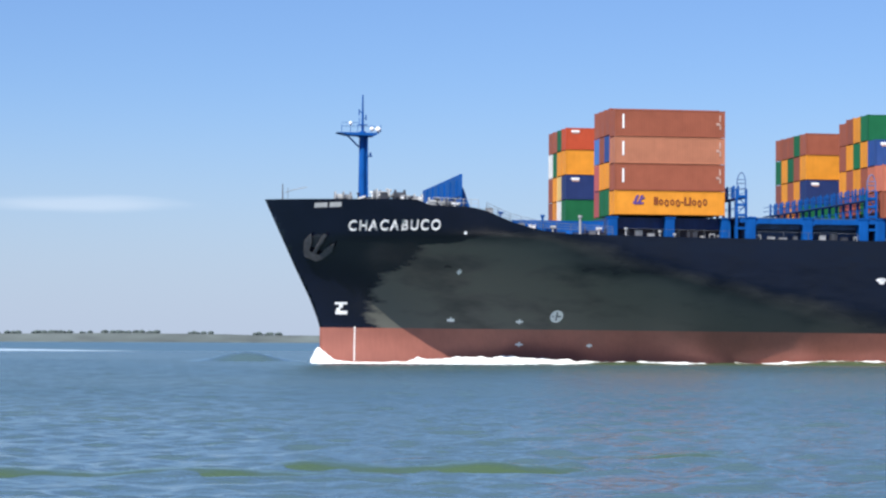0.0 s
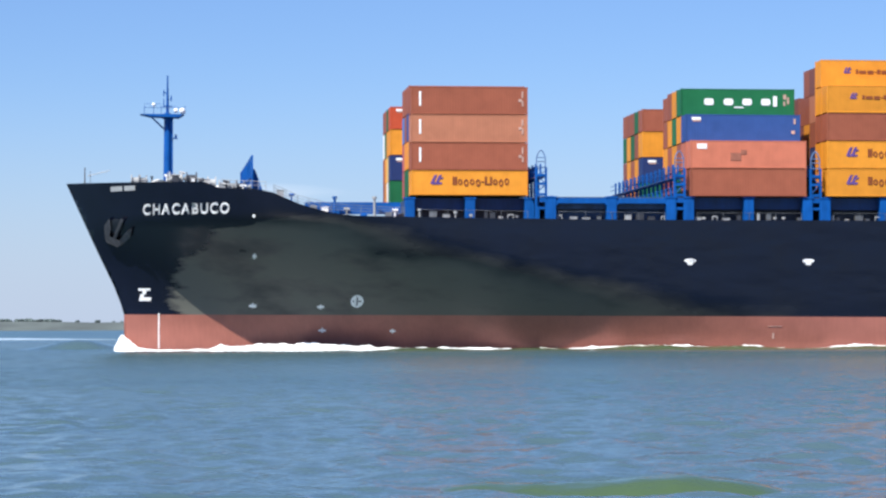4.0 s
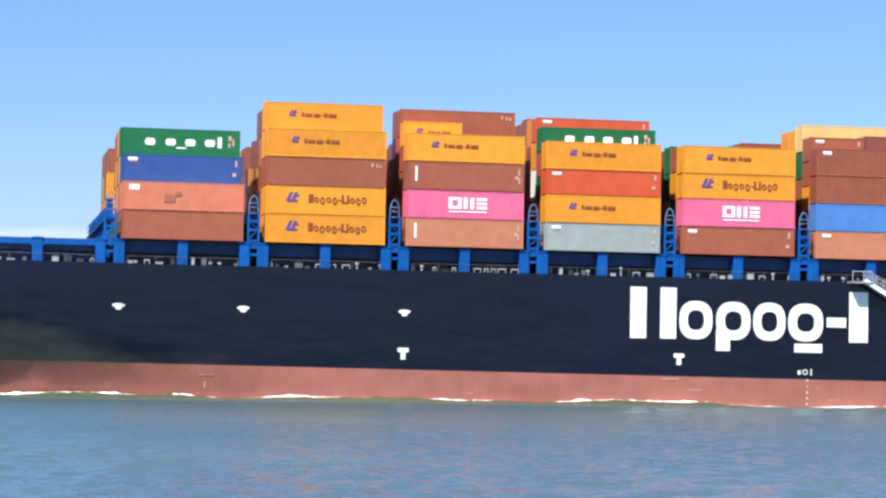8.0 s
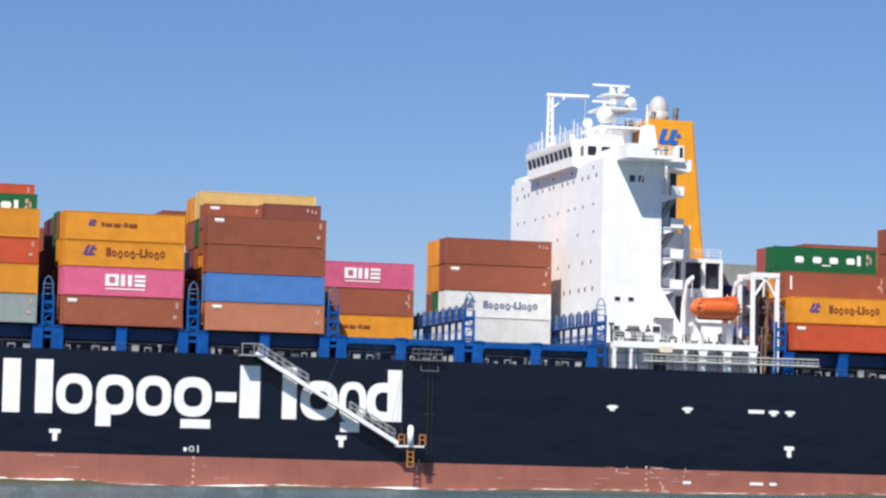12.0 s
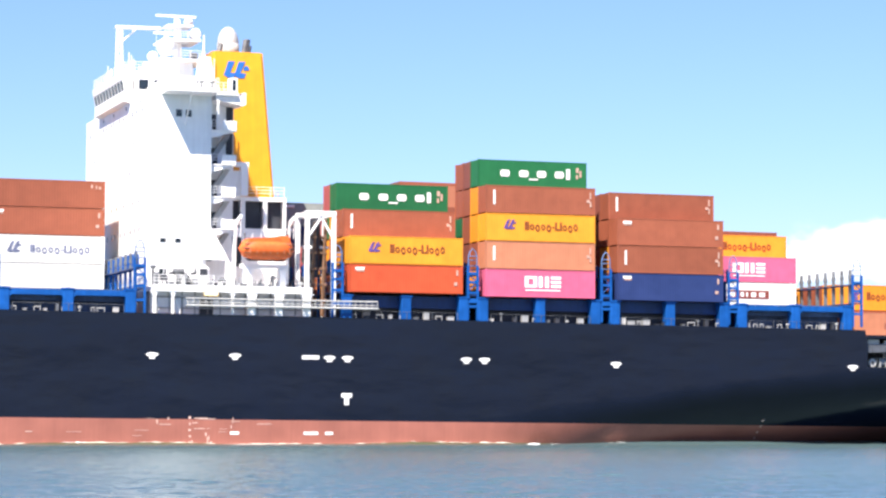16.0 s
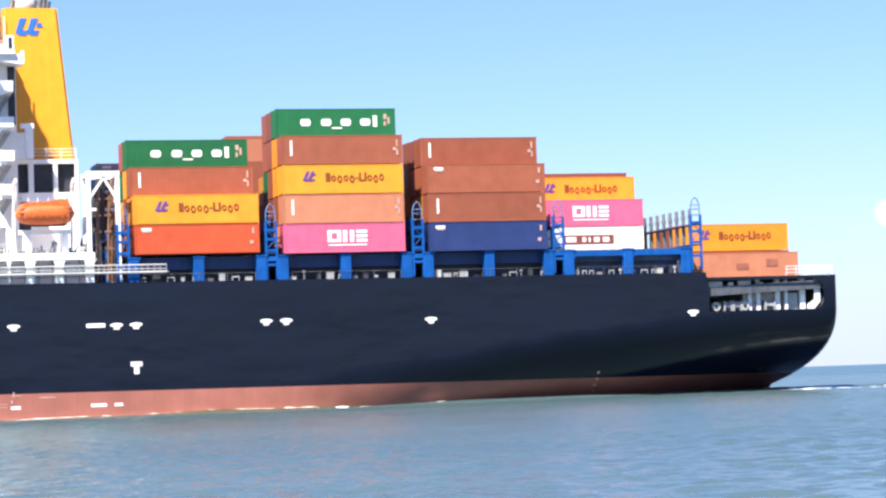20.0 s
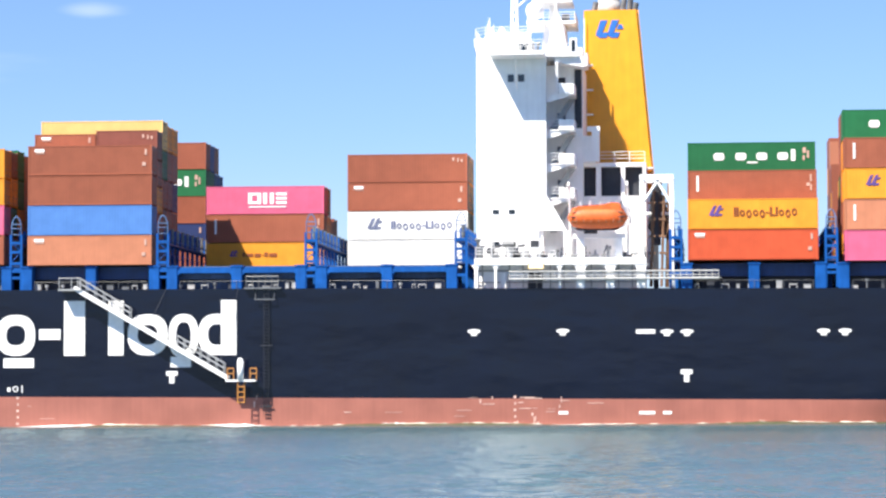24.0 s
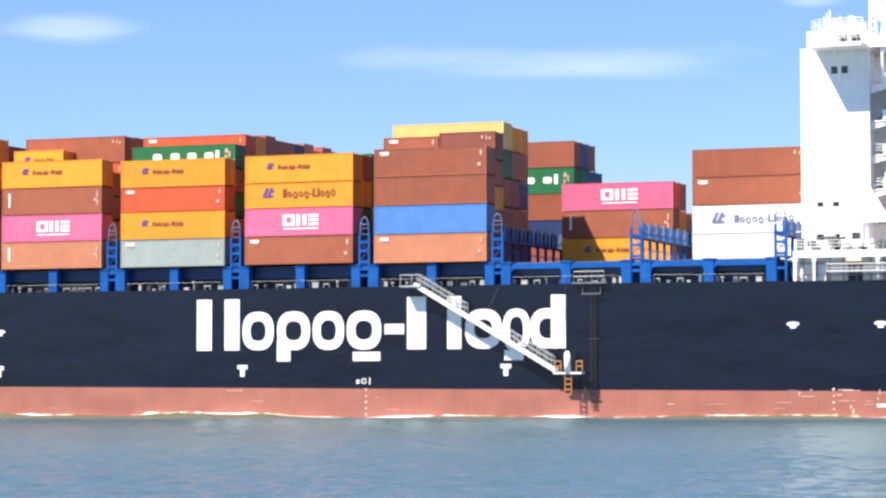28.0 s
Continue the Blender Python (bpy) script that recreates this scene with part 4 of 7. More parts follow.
def deck_fittings():
    rng = random.Random(11)
    for k, x0 in enumerate(BAY_X):
        z = 16.05 - 0.0018 * max(x0 - 60, 0) - 0.12
        inset = 3.6 if k == 0 else 0.0
        for x in (x0 - 0.1, x0 + 6.2, x0 + 12.42):
            part("pedestal", pedestal(x, z, inset), BLUE, ship, "blue container pedestal")
        # covers and coamings: lighter in bays open at the side, darker elsewhere
        bm = bmesh.new()
        box(bm, x0 - 0.1, 1.5 + inset, z - 1.25, x0 + 6.1, 38.5 - inset, z - 0.02)
        part("hatch_cover", bm, OPEN_BAY_WORN_BLUE if x0 in OPEN_SIDE else DARK_BLUE, ship, "dark blue steel hatch cover")
        bm = bmesh.new()
        box(bm, x0 + 6.2, 1.5 + inset, z - 1.25, x0 + 12.4, 38.5 - inset, z - 0.02)
        part("hatch_cover", bm, OPEN_BAY_WORN_BLUE if x0 in OPEN_SIDE else DARK_BLUE, ship, "dark blue steel hatch cover")
        bm = bmesh.new()
        box(bm, x0 + 0.1, 2.4 + inset, 13.0, x0 + 12.2, 37.6 - inset, z - 1.26)
        part("hatch_coaming", bm, OPEN_BAY_WORN_BLUE if x0 in OPEN_SIDE else DARK, ship)
        if k + 1 < len(BAY_X) and BAY_X[k + 1] - x0 < 16:             # portal beam over the gap
            bm = bmesh.new()
            box(bm, x0 + 12.95, 0.34, z - 0.62, BAY_X[k + 1] - 0.63, 1.3, z - 0.17)
            part("portal_beam", bm, BLUE, ship)
        if x0 in OPEN_SIDE:
            for a in (x0 + 0.43, x0 + 6.73):
                bm = bmesh.new()
                prism(bm, [(a, z - 0.18), (a + 5.26, z - 0.18), (a + 5.26, z - 0.95), (a + 5.02, z - 0.72), (a + 0.24, z - 0.72), (a, z - 0.95)], "y", 0.36, 1.25)
                part("side_girder", bm, BLUE, ship, "blue side girder between pedestals")
        # small gear on the side deck: lockers, vents, pipe stands, lamps
        x = x0 + 0.6
        while x < x0 + 12:
            w = rng.uniform(0.25, 0.8)
            kind = rng.random()
            bm = bmesh.new()
            zt = curve(x, TOP) - 0.24
            h = rng.uniform(0.35, 0.95)
            if kind < 0.5:
                box(bm, x, 0.8, zt, x + w, 1.3, zt + h)
                box(bm, x - 0.03, 0.77, zt + h, x + w + 0.03, 1.33, zt + h + 0.05)
                part("deck_locker", bm, rng.choice((GREY, GREY, PALE_GREY, STEEL, DARK)), ship)
            elif kind < 0.75:
                rod(bm, (x, 0.9, zt), (x, 0.9, zt + h), 0.09, 8)
                rod(bm, (x, 0.9, zt + h), (x, 0.9, zt + h + 0.22), 0.2, 8)
                part("vent", bm, rng.choice((GREY, GREY, STEEL)), ship)
            else:
                rod(bm, (x, 0.8, zt), (x, 0.8, zt + 0.7), 0.05, 6)
                rod(bm, (x + w, 0.8, zt), (x + w, 0.8, zt + 0.7), 0.05, 6)
                rod(bm, (x, 0.8, zt + 0.62), (x + w, 0.8, zt + 0.62), 0.07, 6)
                part("pipe_stand", bm, GREY, ship)
            x += w + rng.uniform(0.25, 0.9)
        bm = bmesh.new()
        for i in range(5):
            a = x0 + 0.7 + i * 2.75
            rod(bm, (a, 0.2, curve(a, TOP) - 0.1), (a, 0.2, curve(a, TOP) + 0.75), 0.025, 5)
        rod(bm, (x0 + 0.7, 0.2, curve(x0, TOP) + 0.75), (x0 + 11.7, 0.2, curve(x0 + 12, TOP) + 0.75), 0.014, 5)
        part("side_rail", bm, STEEL, ship)
    # girder run ahead of the first bay
    bm = bmesh.new()
    box(bm, 21.5, 4.2, 14.2, 31.4, 5.0, 15.4)
    part("fore_girder", bm, BLUE, ship)
    for i, x in enumerate((18.6, 20.1, 22.0, 23.2, 25.8, 27.2, 29.8, 30.8)):
        bm = bmesh.new()
        z = curve(x, TOP)
        if i % 3 == 0:
            box(bm, x, 4.0, z - 1.0, x + 0.7, 4.6, z + 0.55)
            box(bm, x - 0.06, 3.95, z + 0.55, x + 0.76, 4.65, z + 0.62)
        elif i % 3 == 1:
            rod(bm, (x, 4.0, z - 1.0), (x, 4.0, z + 0.9), 0.09, 8)
            rod(bm, (x - 0.3, 4.0, z + 0.8), (x + 0.3, 4.0, z + 0.8), 0.14, 8)
        else:
            rod(bm, (x, 4.0, z + 0.1), (x + 0.7, 4.0, z + 0.1), 0.3, 10)
            box(bm, x, 3.8, z - 1.0, x + 0.7, 4.2, z - 0.1)
        part("fore_deck_gear", bm, (GREY, BLUE, STEEL, WHITE)[i % 4], ship)
    rail([(18.2, hull_y(18.2, 16) + 0.25, curve(18.2, TOP) - 0.1), (20.6, hull_y(20.6, 15) + 0.25, 15.0), (24.0, 0.6, 14.1), (31.5, 0.4, 13.7)], 0.95, STEEL, "fore_rail")
    for x in (24.5, 28.6):
        bm = bmesh.new()
        rod(bm, (x, 3.2, 13.4), (x, 3.2, 15.7), 0.13, 8)
        rod(bm, (x, 3.2, 15.7), (x, 3.2, 15.95), 0.24, 8)
        part("fore_vent", bm, BLUE if x < 26 else GREY, ship)


deck_fittings()

def lashing_bridge(x):
    """A cross frame between two bays: uprights, walkways and a hooped ladder cage at the port end."""
    root = new("lashing_bridge")
    root.parent = ship
    root.location = (x, 0, 0)
    tagged(root, "blue lashing bridge with a faded blue hooped cage")
    return root


def build_lashing():
    post = bmesh.new()
    box(post, -0.13, -0.13, 13.2, 0.13, 0.13, 18.0)
    box(post, -0.34, -0.1, 18.0, -0.16, 0.1, 19.35)
    box(post, 0.16, -0.1, 18.0, 0.34, 0.1, 19.35)
    box(post, -0.4, -0.12, 17.8, 0.4, 0.12, 18.06)
    post_me = mesh_of("upright", post, BLUE)
    grey = bmesh.new()
    box(grey, -0.15, -0.15, 13.2, 0.15, 0.15, 18.0)
    grey_me = mesh_of("upright", grey, STEEL)
    arm_bm = bmesh.new()
    rod(arm_bm, (0, 0, 18.0), (0, 0, 19.6), 0.18, 8)
    rod(arm_bm, (0, 0, 18.6), (0, 0, 18.95), 0.24, 8)
    arm_me = mesh_of("upright_head", arm_bm, STEEL)
    walk_bm = bmesh.new()
    box(walk_bm, -0.5, 0.4, 15.78, 0.5, 39.6, 15.9)
    box(walk_bm, -0.5, 0.4, 17.86, 0.5, 39.6, 17.96)
    walk_me = mesh_of("walkway", walk_bm, DARK_BLUE)
    rail_bm = bmesh.new()
    rod(rail_bm, (0, 0.5, 0), (0, 39.5, 0), 0.035, 5)
    rail_me = mesh_of("rail", rail_bm, BLUE)
    tower = bmesh.new()
    for s in (-0.52, 0.52):
        box(tower, s - 0.11, 0.35, 13.3, s + 0.11, 0.6, 18.9)
    for z in (14.7, 16.1, 17.2, 18.1):
        box(tower, -0.6, 0.36, z - 0.13, 0.6, 0.62, z + 0.13)
    rod(tower, (-0.5, 0.47, 16.2), (0.5, 0.47, 17.2), 0.05, 6)
    rod(tower, (0.5, 0.47, 17.2), (-0.5, 0.47, 18.1), 0.05, 6)
    tower_me = mesh_of("tower", tower, BLUE)
    cage = bmesh.new()
    for z in (18.9, 19.5):
        for a in range(8):
            t0, t1 = a * math.pi / 4, (a + 1) * math.pi / 4
            rod(cage, (0.46 * math.cos(t0), 0.8 + 0.4 * math.sin(t0), z), (0.46 * math.cos(t1), 0.8 + 0.4 * math.sin(t1), z), 0.035, 5)
    for s in (-0.46, 0.46):
        rod(cage, (s, 0.5, 18.9), (s, 0.5, 19.9), 0.06, 6)
        rod(cage, (s, 0.5, 19.9), (s * 0.55, 0.5, 20.45), 0.06, 6)
        rod(cage, (s * 0.55, 0.5, 20.45), (0, 0.5, 20.68), 0.06, 6)
    rod(cage, (-0.46, 0.5, 19.9), (0.46, 0.5, 19.9), 0.05, 6)
    cage_me = mesh_of("ladder_cage", cage, FADED_BLUE)
    for x in (45.55, 60.0, 74.35, 88.75, 103.2, 117.72, 132.25, 146.7, 161.15, 175.6, 196.0, 210.55, 225.4, 240.05, 254.8):
        root = lashing_bridge(x)
        for me in (walk_me, tower_me, cage_me):
            part(me.name.split(".")[0], me, None, root)
        for s in (-0.48, 0.48) if x != 254.8 else ():
            for z in (16.9, 18.5, 19.0) if x not in (146.7, 161.15, 175.6) else (16.9, 18.3):
                part("rail", rail_me, None, root).location = (s, 0, z)
        bare = x == 254.8                # the aftermost one stands free, with grey uprights
        for k in range(1, 20 if bare else 16):
            y = 0.1 + k * (1.98 if bare else ROW)
            p = part("upright", grey_me if bare else post_me, None, root)
            p.location = (0, y, 0)
            if x in (254.8, 175.6, 161.15, 146.7):
                h = part("upright_head", arm_me, None, root)
                h.location = (0, y, 0)


build_lashing()


# ---- forecastle ----
def forecastle():
    mast = bmesh.new()
    rod(mast, (7.4, MID, 16.6), (7.4, MID, 25.8), 0.46, 14, 0.36)
    box(mast, 7.75, MID - 0.15, 17, 8.0, MID + 0.15, 25.5)
    rod(mast, (7.4, MID, 25.8), (7.4, MID, 29.9), 0.16, 8, 0.07)
    rod(mast, (7.4, MID, 23.7), (5.4, MID, 25.6), 0.09, 6)
    rod(mast, (7.4, MID, 24.9), (6.35, MID, 25.6), 0.07, 6)
    part("foremast", mast, BLUE, ship, "blue foremast with a lamp platform")
    bm = bmesh.new()
    prism(bm, [(4.45, 25.6), (5.6, 25.35), (8.6, 25.25), (9.2, 25.6)], "y", MID - 1.2, MID + 1.2)
    part("mast_platform", bm, BLUE, ship)
    bm = bmesh.new()                                          # ladder up the mast and a bracket for the anchor lamp
    for y in (MID - 0.9, MID - 0.5):
        rod(bm, (7.95, y, 17.0), (7.85, y, 25.4), 0.035, 5)
    for i in range(26):
        rod(bm, (7.93, MID - 0.9, 17.3 + i * 0.31), (7.93, MID - 0.5, 17.3 + i * 0.31), 0.02, 4)
    part("mast_ladder", bm, BLUE, ship)
    bm = bmesh.new()
    box(bm, 7.75, MID - 0.4, 23.0, 8.5, MID + 0.4, 23.08)
    rod(bm, (8.3, MID, 23.08), (8.3, MID, 23.45), 0.12, 8)
    box(bm, 6.9, MID - 0.3, 26.5, 7.9, MID + 0.3, 26.58)
    rod(bm, (7.0, MID - 0.2, 26.58), (7.0, MID - 0.2, 27.3), 0.05, 6)
    rod(bm, (7.8, MID + 0.2, 27.1), (7.8, MID + 0.2, 27.7), 0.07, 6)
    rod(bm, (7.4, MID, 27.3), (7.85, MID + 0.2, 27.3), 0.04, 5)
    part("lamp_bracket", bm, BLUE, ship)
    bm = bmesh.new()
    for x in (4.9, 5.9, 6.7, 8.2, 9.3):
        rod(bm, (x, MID - 1.1, 25.6), (x, MID - 1.1, 26.5), 0.03, 5)
    rod(bm, (4.9, MID - 1.1, 26.3), (9.3, MID - 1.1, 26.3), 0.025, 5)
    rod(bm, (4.9, MID - 1.1, 26.7), (6.7, MID - 1.1, 26.7), 0.025, 5)
    part("mast_rail", bm, BLUE, ship)
    for x, z, r in ((9.0, 25.95, 0.34), (8.3, 26.0, 0.26), (5.9, 26.6, 0.22)):
        bm = bmesh.new()
        bmesh.ops.create_icosphere(bm, subdivisions=2, radius=r, matrix=Matrix.Translation((x, MID - 1.1, z)))
        part("mast_lamp", bm, WHITE, ship, smooth=True)
    bm = bmesh.new()
    rod(bm, (7.4, MID, 27.9), (7.0, MID, 28.05), 0.06, 6)
    rod(bm, (7.0, MID, 27.6), (7.0, MID, 28.3), 0.06, 6)
    part("wind_vane", bm, BLUE, ship)
    bm = bmesh.new()
    rod(bm, (-1.5, MID, 17.1), (-1.5, MID, 19.8), 0.1, 7, 0.06)
    rod(bm, (-1.2, MID, 18.9), (1.2, MID, 19.5), 0.04, 5)
    rod(bm, (-0.9, MID, 17.2), (-0.9, MID, 19.4), 0.03, 5)
    part("bow_staff", bm, STEEL, ship)
    # breakwater plate with stiffeners
    bm = bmesh.new()
    prism(bm, [(5.4, 15.6), (28.2, 15.6), (28.2, 19.75), (5.4, 20.3)], "x", 16.03, 16.2)
    for y in (6, 9, 12, 15, 18, 21, 24, 27):
        prism(bm, [(16.21, 15.6), (17.6, 15.6), (16.45, 18.8), (16.21, 19.0)], "y", y, y + 0.12)
    for y in (7.5, 11, 14.5, 18, 21.5, 25):                  # ribs and a stringer on its fore face
        box(bm, 15.88, y, 15.6, 16.03, y + 0.14, 19.7)
    box(bm, 15.9, 5.6, 17.9, 16.03, 28.0, 18.05)
    for v in bm.verts:
        v.co.x -= 0.022 * (v.co.y - 5.4)
    part("breakwater", bm, BLUE, ship, "blue steel breakwater plate")
    rng = random.Random(3)
    for x, y, r, w in ((7.6, 9, 0.7, 1.3), (9.4, 7.5, 0.6, 1.0), (3.6, 12, 0.45, 0.9), (9.3, 30, 0.75, 1.5), (12.7, 5.5, 0.4, 0.9), (13.6, 7, 0.45, 0.9), (14.5, 5, 0.4, 0.8), (4.4, 13, 0.4, 0.8), (11.6, 9, 0.5, 0.8), (7.4, 10.5, 0.6, 0.7)):
        y = max(y, hull_y(x, 16.5) + 1.6)
        bm = bmesh.new()
        z = curve(x, TOP) + 0.22
        rod(bm, (x, y, z), (x + w, y, z), r, 16)
        for s in (0, w):
            rod(bm, (x + s - 0.06, y, z), (x + s + 0.06, y, z), r + 0.28, 16)
        box(bm, x - 0.3, y - 0.5, z - 1.3, x + w + 0.3, y + 0.5, z - r + 0.1)
        part("windlass", bm, (STEEL, GREY, DARK, STEEL)[round(x * 7) % 4], ship, "weathered mooring windlass")
    for i in range(22):                                       # small gear: lockers, bitts, pipes and hoses about the windlasses
        x = 5.2 + 0.52 * i + rng.uniform(-0.2, 0.2)
        y, z, w, h = hull_y(x, 16.5) + rng.uniform(0.9, 3.0), curve(x, TOP) - 0.2, rng.uniform(0.14, 0.4), rng.uniform(0.35, 0.95) + 0.5 * math.exp(-((x - 8.6) / 1.6) ** 2)
        bm = bmesh.new()
        if i % 3 == 0:
            box(bm, x - w, y - w, z - 0.6, x + w, y + w, z + h * 0.8)
            box(bm, x - w - 0.05, y - w - 0.05, z + h * 0.8, x + w + 0.05, y + w + 0.05, z + h * 0.86)
        elif i % 3 == 1:
            rod(bm, (x, y, z - 0.6), (x, y, z + h), 0.09, 7)
            rod(bm, (x - w, y, z + h), (x + w, y, z + h * 0.9), 0.12, 7)
        else:
            rod(bm, (x - w, y, z + h * 0.4), (x + w, y, z + h * 0.75), 0.17, 8)
            rod(bm, (x, y, z - 0.6), (x, y, z + h * 0.6), 0.07, 6)
        part("deck_gear", bm, (GREY, DARK, PALE_GREY, STEEL, WHITE)[i % 5], ship)
    bm = bmesh.new()
    prism(bm, [(4.6, 16.6), (8.9, 16.6), (8.3, 17.9), (5.6, 17.75)], "y", 16, 24)
    part("mast_house", bm, GREY, ship)
    bm = bmesh.new()
    for i in range(7):
        x = 12.9 + i * 0.75
        rod(bm, (x, hull_y(x, 16) + 0.2, curve(x, TOP) - 0.2), (x, hull_y(x, 16) + 0.2, curve(x, TOP) + 0.85), 0.03, 5)
    rod(bm, (12.9, hull_y(12.9, 16) + 0.2, curve(12.9, TOP) + 0.85), (17.4, hull_y(17.4, 16) + 0.2, curve(17.4, TOP) + 0.85), 0.03, 5)
    rod(bm, (12.9, hull_y(12.9, 16) + 0.2, curve(12.9, TOP) + 0.45), (17.4, hull_y(17.4, 16) + 0.2, curve(17.4, TOP) + 0.45), 0.025, 5)
    part("forecastle_rail", bm, GREY, ship)


forecastle()


# ---- deckhouse and funnel ----
def pane(parent, x0, y0, z0, x1, y1, z1, name="window"):
    bm = bmesh.new()
    box(bm, x0, y0, z0, x1, y1, z1)
    return part(name, bm, GLASS, parent)


def deckhouse():
    bm = bmesh.new()
    for y0, y1 in ((3.95, 4.25), (35.75, 36.05)):        # side walls, each with an opening beside the boat
        prism(bm, [(176.8, 15.9), (182.75, 15.9), (182.75, 19.1), (185.2, 19.1), (185.2, 15.9), (187.6, 15.9), (185.45, 19.1), (185.2, 19.65), (183.55, 22.5), (183.55, 36.1), (176.8, 36.1)], "y", y0, y1)
    box(bm, 176.8, 4.25, 13.3, 183.2, 35.75, 36.1)
    block = part("accommodation_block", bm, WHITE, ship, "white steel accommodation block")
    bm = bmesh.new()
    box(bm, 183.2, 8.2, 13.3, 186.9, 31.8, 35.6)
    part("stair_tower", bm, WHITE, ship, "white stair casing")
    # dark panel paints in the shaded gap between tower and funnel
    bm = bmesh.new()
    box(bm, 186.1, 8.12, 29.4, 186.8, 8.2, 35.2)
    part("louvre_panel", bm, DARK, ship)
    # small ports on the forward face, storey by storey
    rng = random.Random(14)
    for z, count, w, h in ((18.7, 6, 0.22, 0.3), (21.9, 12, 0.3, 0.5), (24.9, 8, 0.22, 0.34), (28.1, 6, 0.22, 0.34), (31.1, 10, 0.22, 0.32), (34.1, 13, 0.3, 0.46), (35.1, 5, 0.26, 0.36)):
        for i in range(count):
            y = 5.2 + (29.6 / count) * (i + 0.5 + rng.uniform(-0.25, 0.25))
            pane(block, 176.76, y - w / 2, z, 176.82, y + w / 2, z + h)
    for x in (180.15, 181.15):
        pane(block, x - 0.3, 3.91, 33.55, x + 0.3, 3.97, 34.25)
    for x in (178.65, 180.2):
        pane(block, x - 0.3, 3.91, 20.72, x + 0.3, 3.97, 21.15)
        pane(block, x - 0.36, 3.91, 17.4, x + 0.36, 3.97, 18.05)
    # wheelhouse, leaning out forward over its sill
    bm = bmesh.new()
    box(bm, 177.0, 10.7, 36.1, 181.6, 29.3, 38.9)
    prism(bm, [(176.79, 35.7), (176.15, 35.9), (176.15, 37.2), (175.9, 38.35), (175.85, 38.9), (176.99, 38.9), (176.99, 36.11)], "y", 12.0, 28.0)
    house = part("wheelhouse", bm, WHITE, ship, "white wheelhouse with a window band")
    for i in range(10):
        y = 12.25 + i * 1.57
        bm = bmesh.new()
        prism(bm, [(176.13, 37.0), (175.9, 38.05), (176.0, 38.05), (176.23, 37.0)], "y", y, y + 1.0)
        part("window", bm, GLASS, house)
    for y in (10.85, 28.15):
        pane(house, 176.96, y, 37.0, 177.03, y + 1.0, 38.05)
    for x in (177.4, 179.0, 180.3):
        pane(house, x, 10.66, 37.0, x + 1.0, 10.73, 38.05)
    for s, y0, y1 in ((1, 0.45, 10.7), (-1, 29.3, 39.55)):
        bm = bmesh.new()
        box(bm, 178.3, y0, 35.75, 183.55, y1, 36.12)
        box(bm, 178.3, y0, 36.12, 178.42, y1, 37.25)
        yo = y0 if s > 0 else y1 - 0.12
        box(bm, 178.42, yo, 36.12, 181.1, yo + 0.12, 37.25)
        wing = part("bridge_wing", bm, WHITE, ship, "white open bridge wing")
        rail([(181.1, yo + 0.06, 36.12), (183.45, yo + 0.06, 36.12), (183.45, (y0 + y1) / 2, 36.12)], 1.05)
        for k in range(4):
            bm = bmesh.new()
            u = 181.3 + 0.55 * k
            rod(bm, (u, yo + 0.9, 36.12), (u, yo + 0.9, 36.7 + 0.2 * (k % 2)), 0.12, 8)
            rod(bm, (u - 0.15, yo + 0.9, 36.75), (u + 0.2, yo + 0.9, 36.95), 0.2, 8)
            part("wing_gear", bm, STEEL if k % 2 else GREY, wing)
        bm = bmesh.new()
        ym = y0 + 1.3 if s > 0 else y1 - 2.2
        box(bm, 180.0, ym, 36.13, 181.2, ym + 0.9, 37.35)
        part("wing_console", bm, GREY, ship)
    # roof gear
    rail([(177.1, 10.9, 38.9), (176.0, 12.1, 38.9), (176.0, 27.9, 38.9), (177.1, 29.1, 38.9)], 1.0, name="roof_rail")
    rail([(177.1, 10.9, 38.9), (181.4, 10.9, 38.9)], 1.0, name="roof_rail")
    for x, y, r, h in ((178.6, 13.0, 0.34, 0.7), (179.9, 12.8, 0.4, 0.8), (177.6, 16.5, 0.36, 0.5), (178.5, 26.4, 0.5, 0.5)):
        bm = bmesh.new()
        bmesh.ops.create_uvsphere(bm, u_segments=14, v_segments=9, radius=r, matrix=Matrix.Translation((x, y, 38.9 + h + r * 0.7)))
        rod(bm, (x, y, 38.88), (x, y, 38.9 + h), r * 0.5, 10)
        part("satellite_dome", bm, WHITE, ship, "white satellite dome", True)
    for i, y in enumerate((12.4, 13.6, 14.9, 16.3, 17.8, 19.6, 21.2, 24.5, 26.2, 27.6)):
        bm = bmesh.new()
        rod(bm, (177.2, y, 38.9), (177.2, y, 40.4 + (i % 3) * 0.5), 0.05, 5)
        part("aerial", bm, WHITE, ship)
    bm = bmesh.new()
    prism(bm, [(181.6, 36.1), (184.6, 36.1), (184.2, 41.2), (182.2, 41.2)], "y", 17.6, 21.8)
    box(bm, 180.4, 16.4, 41.0, 185.4, 23.0, 41.25)
    rod(bm, (183, 19.7, 41.2), (183, 19.7, 45.9), 0.55, 10, 0.3)
    box(bm, 180.9, 17.2, 43.3, 185.0, 22.2, 43.5)
    box(bm, 181.6, 18.2, 45.0, 184.4, 21.2, 45.15)
    mast = part("radar_mast", bm, WHITE, ship, "white radar mast with platforms")
    for x, y, z, w in ((182.8, 19.7, 46.25, 2.2), (181.4, 18.0, 44.1, 1.4)):
        bm = bmesh.new()
        rod(bm, (x, y, z - 0.9), (x, y, z - 0.1), 0.18, 8)
        box(bm, x - w, y - 0.12, z - 0.1, x + w, y + 0.12, z + 0.12)
        part("radar_scanner", bm, WHITE, mast)
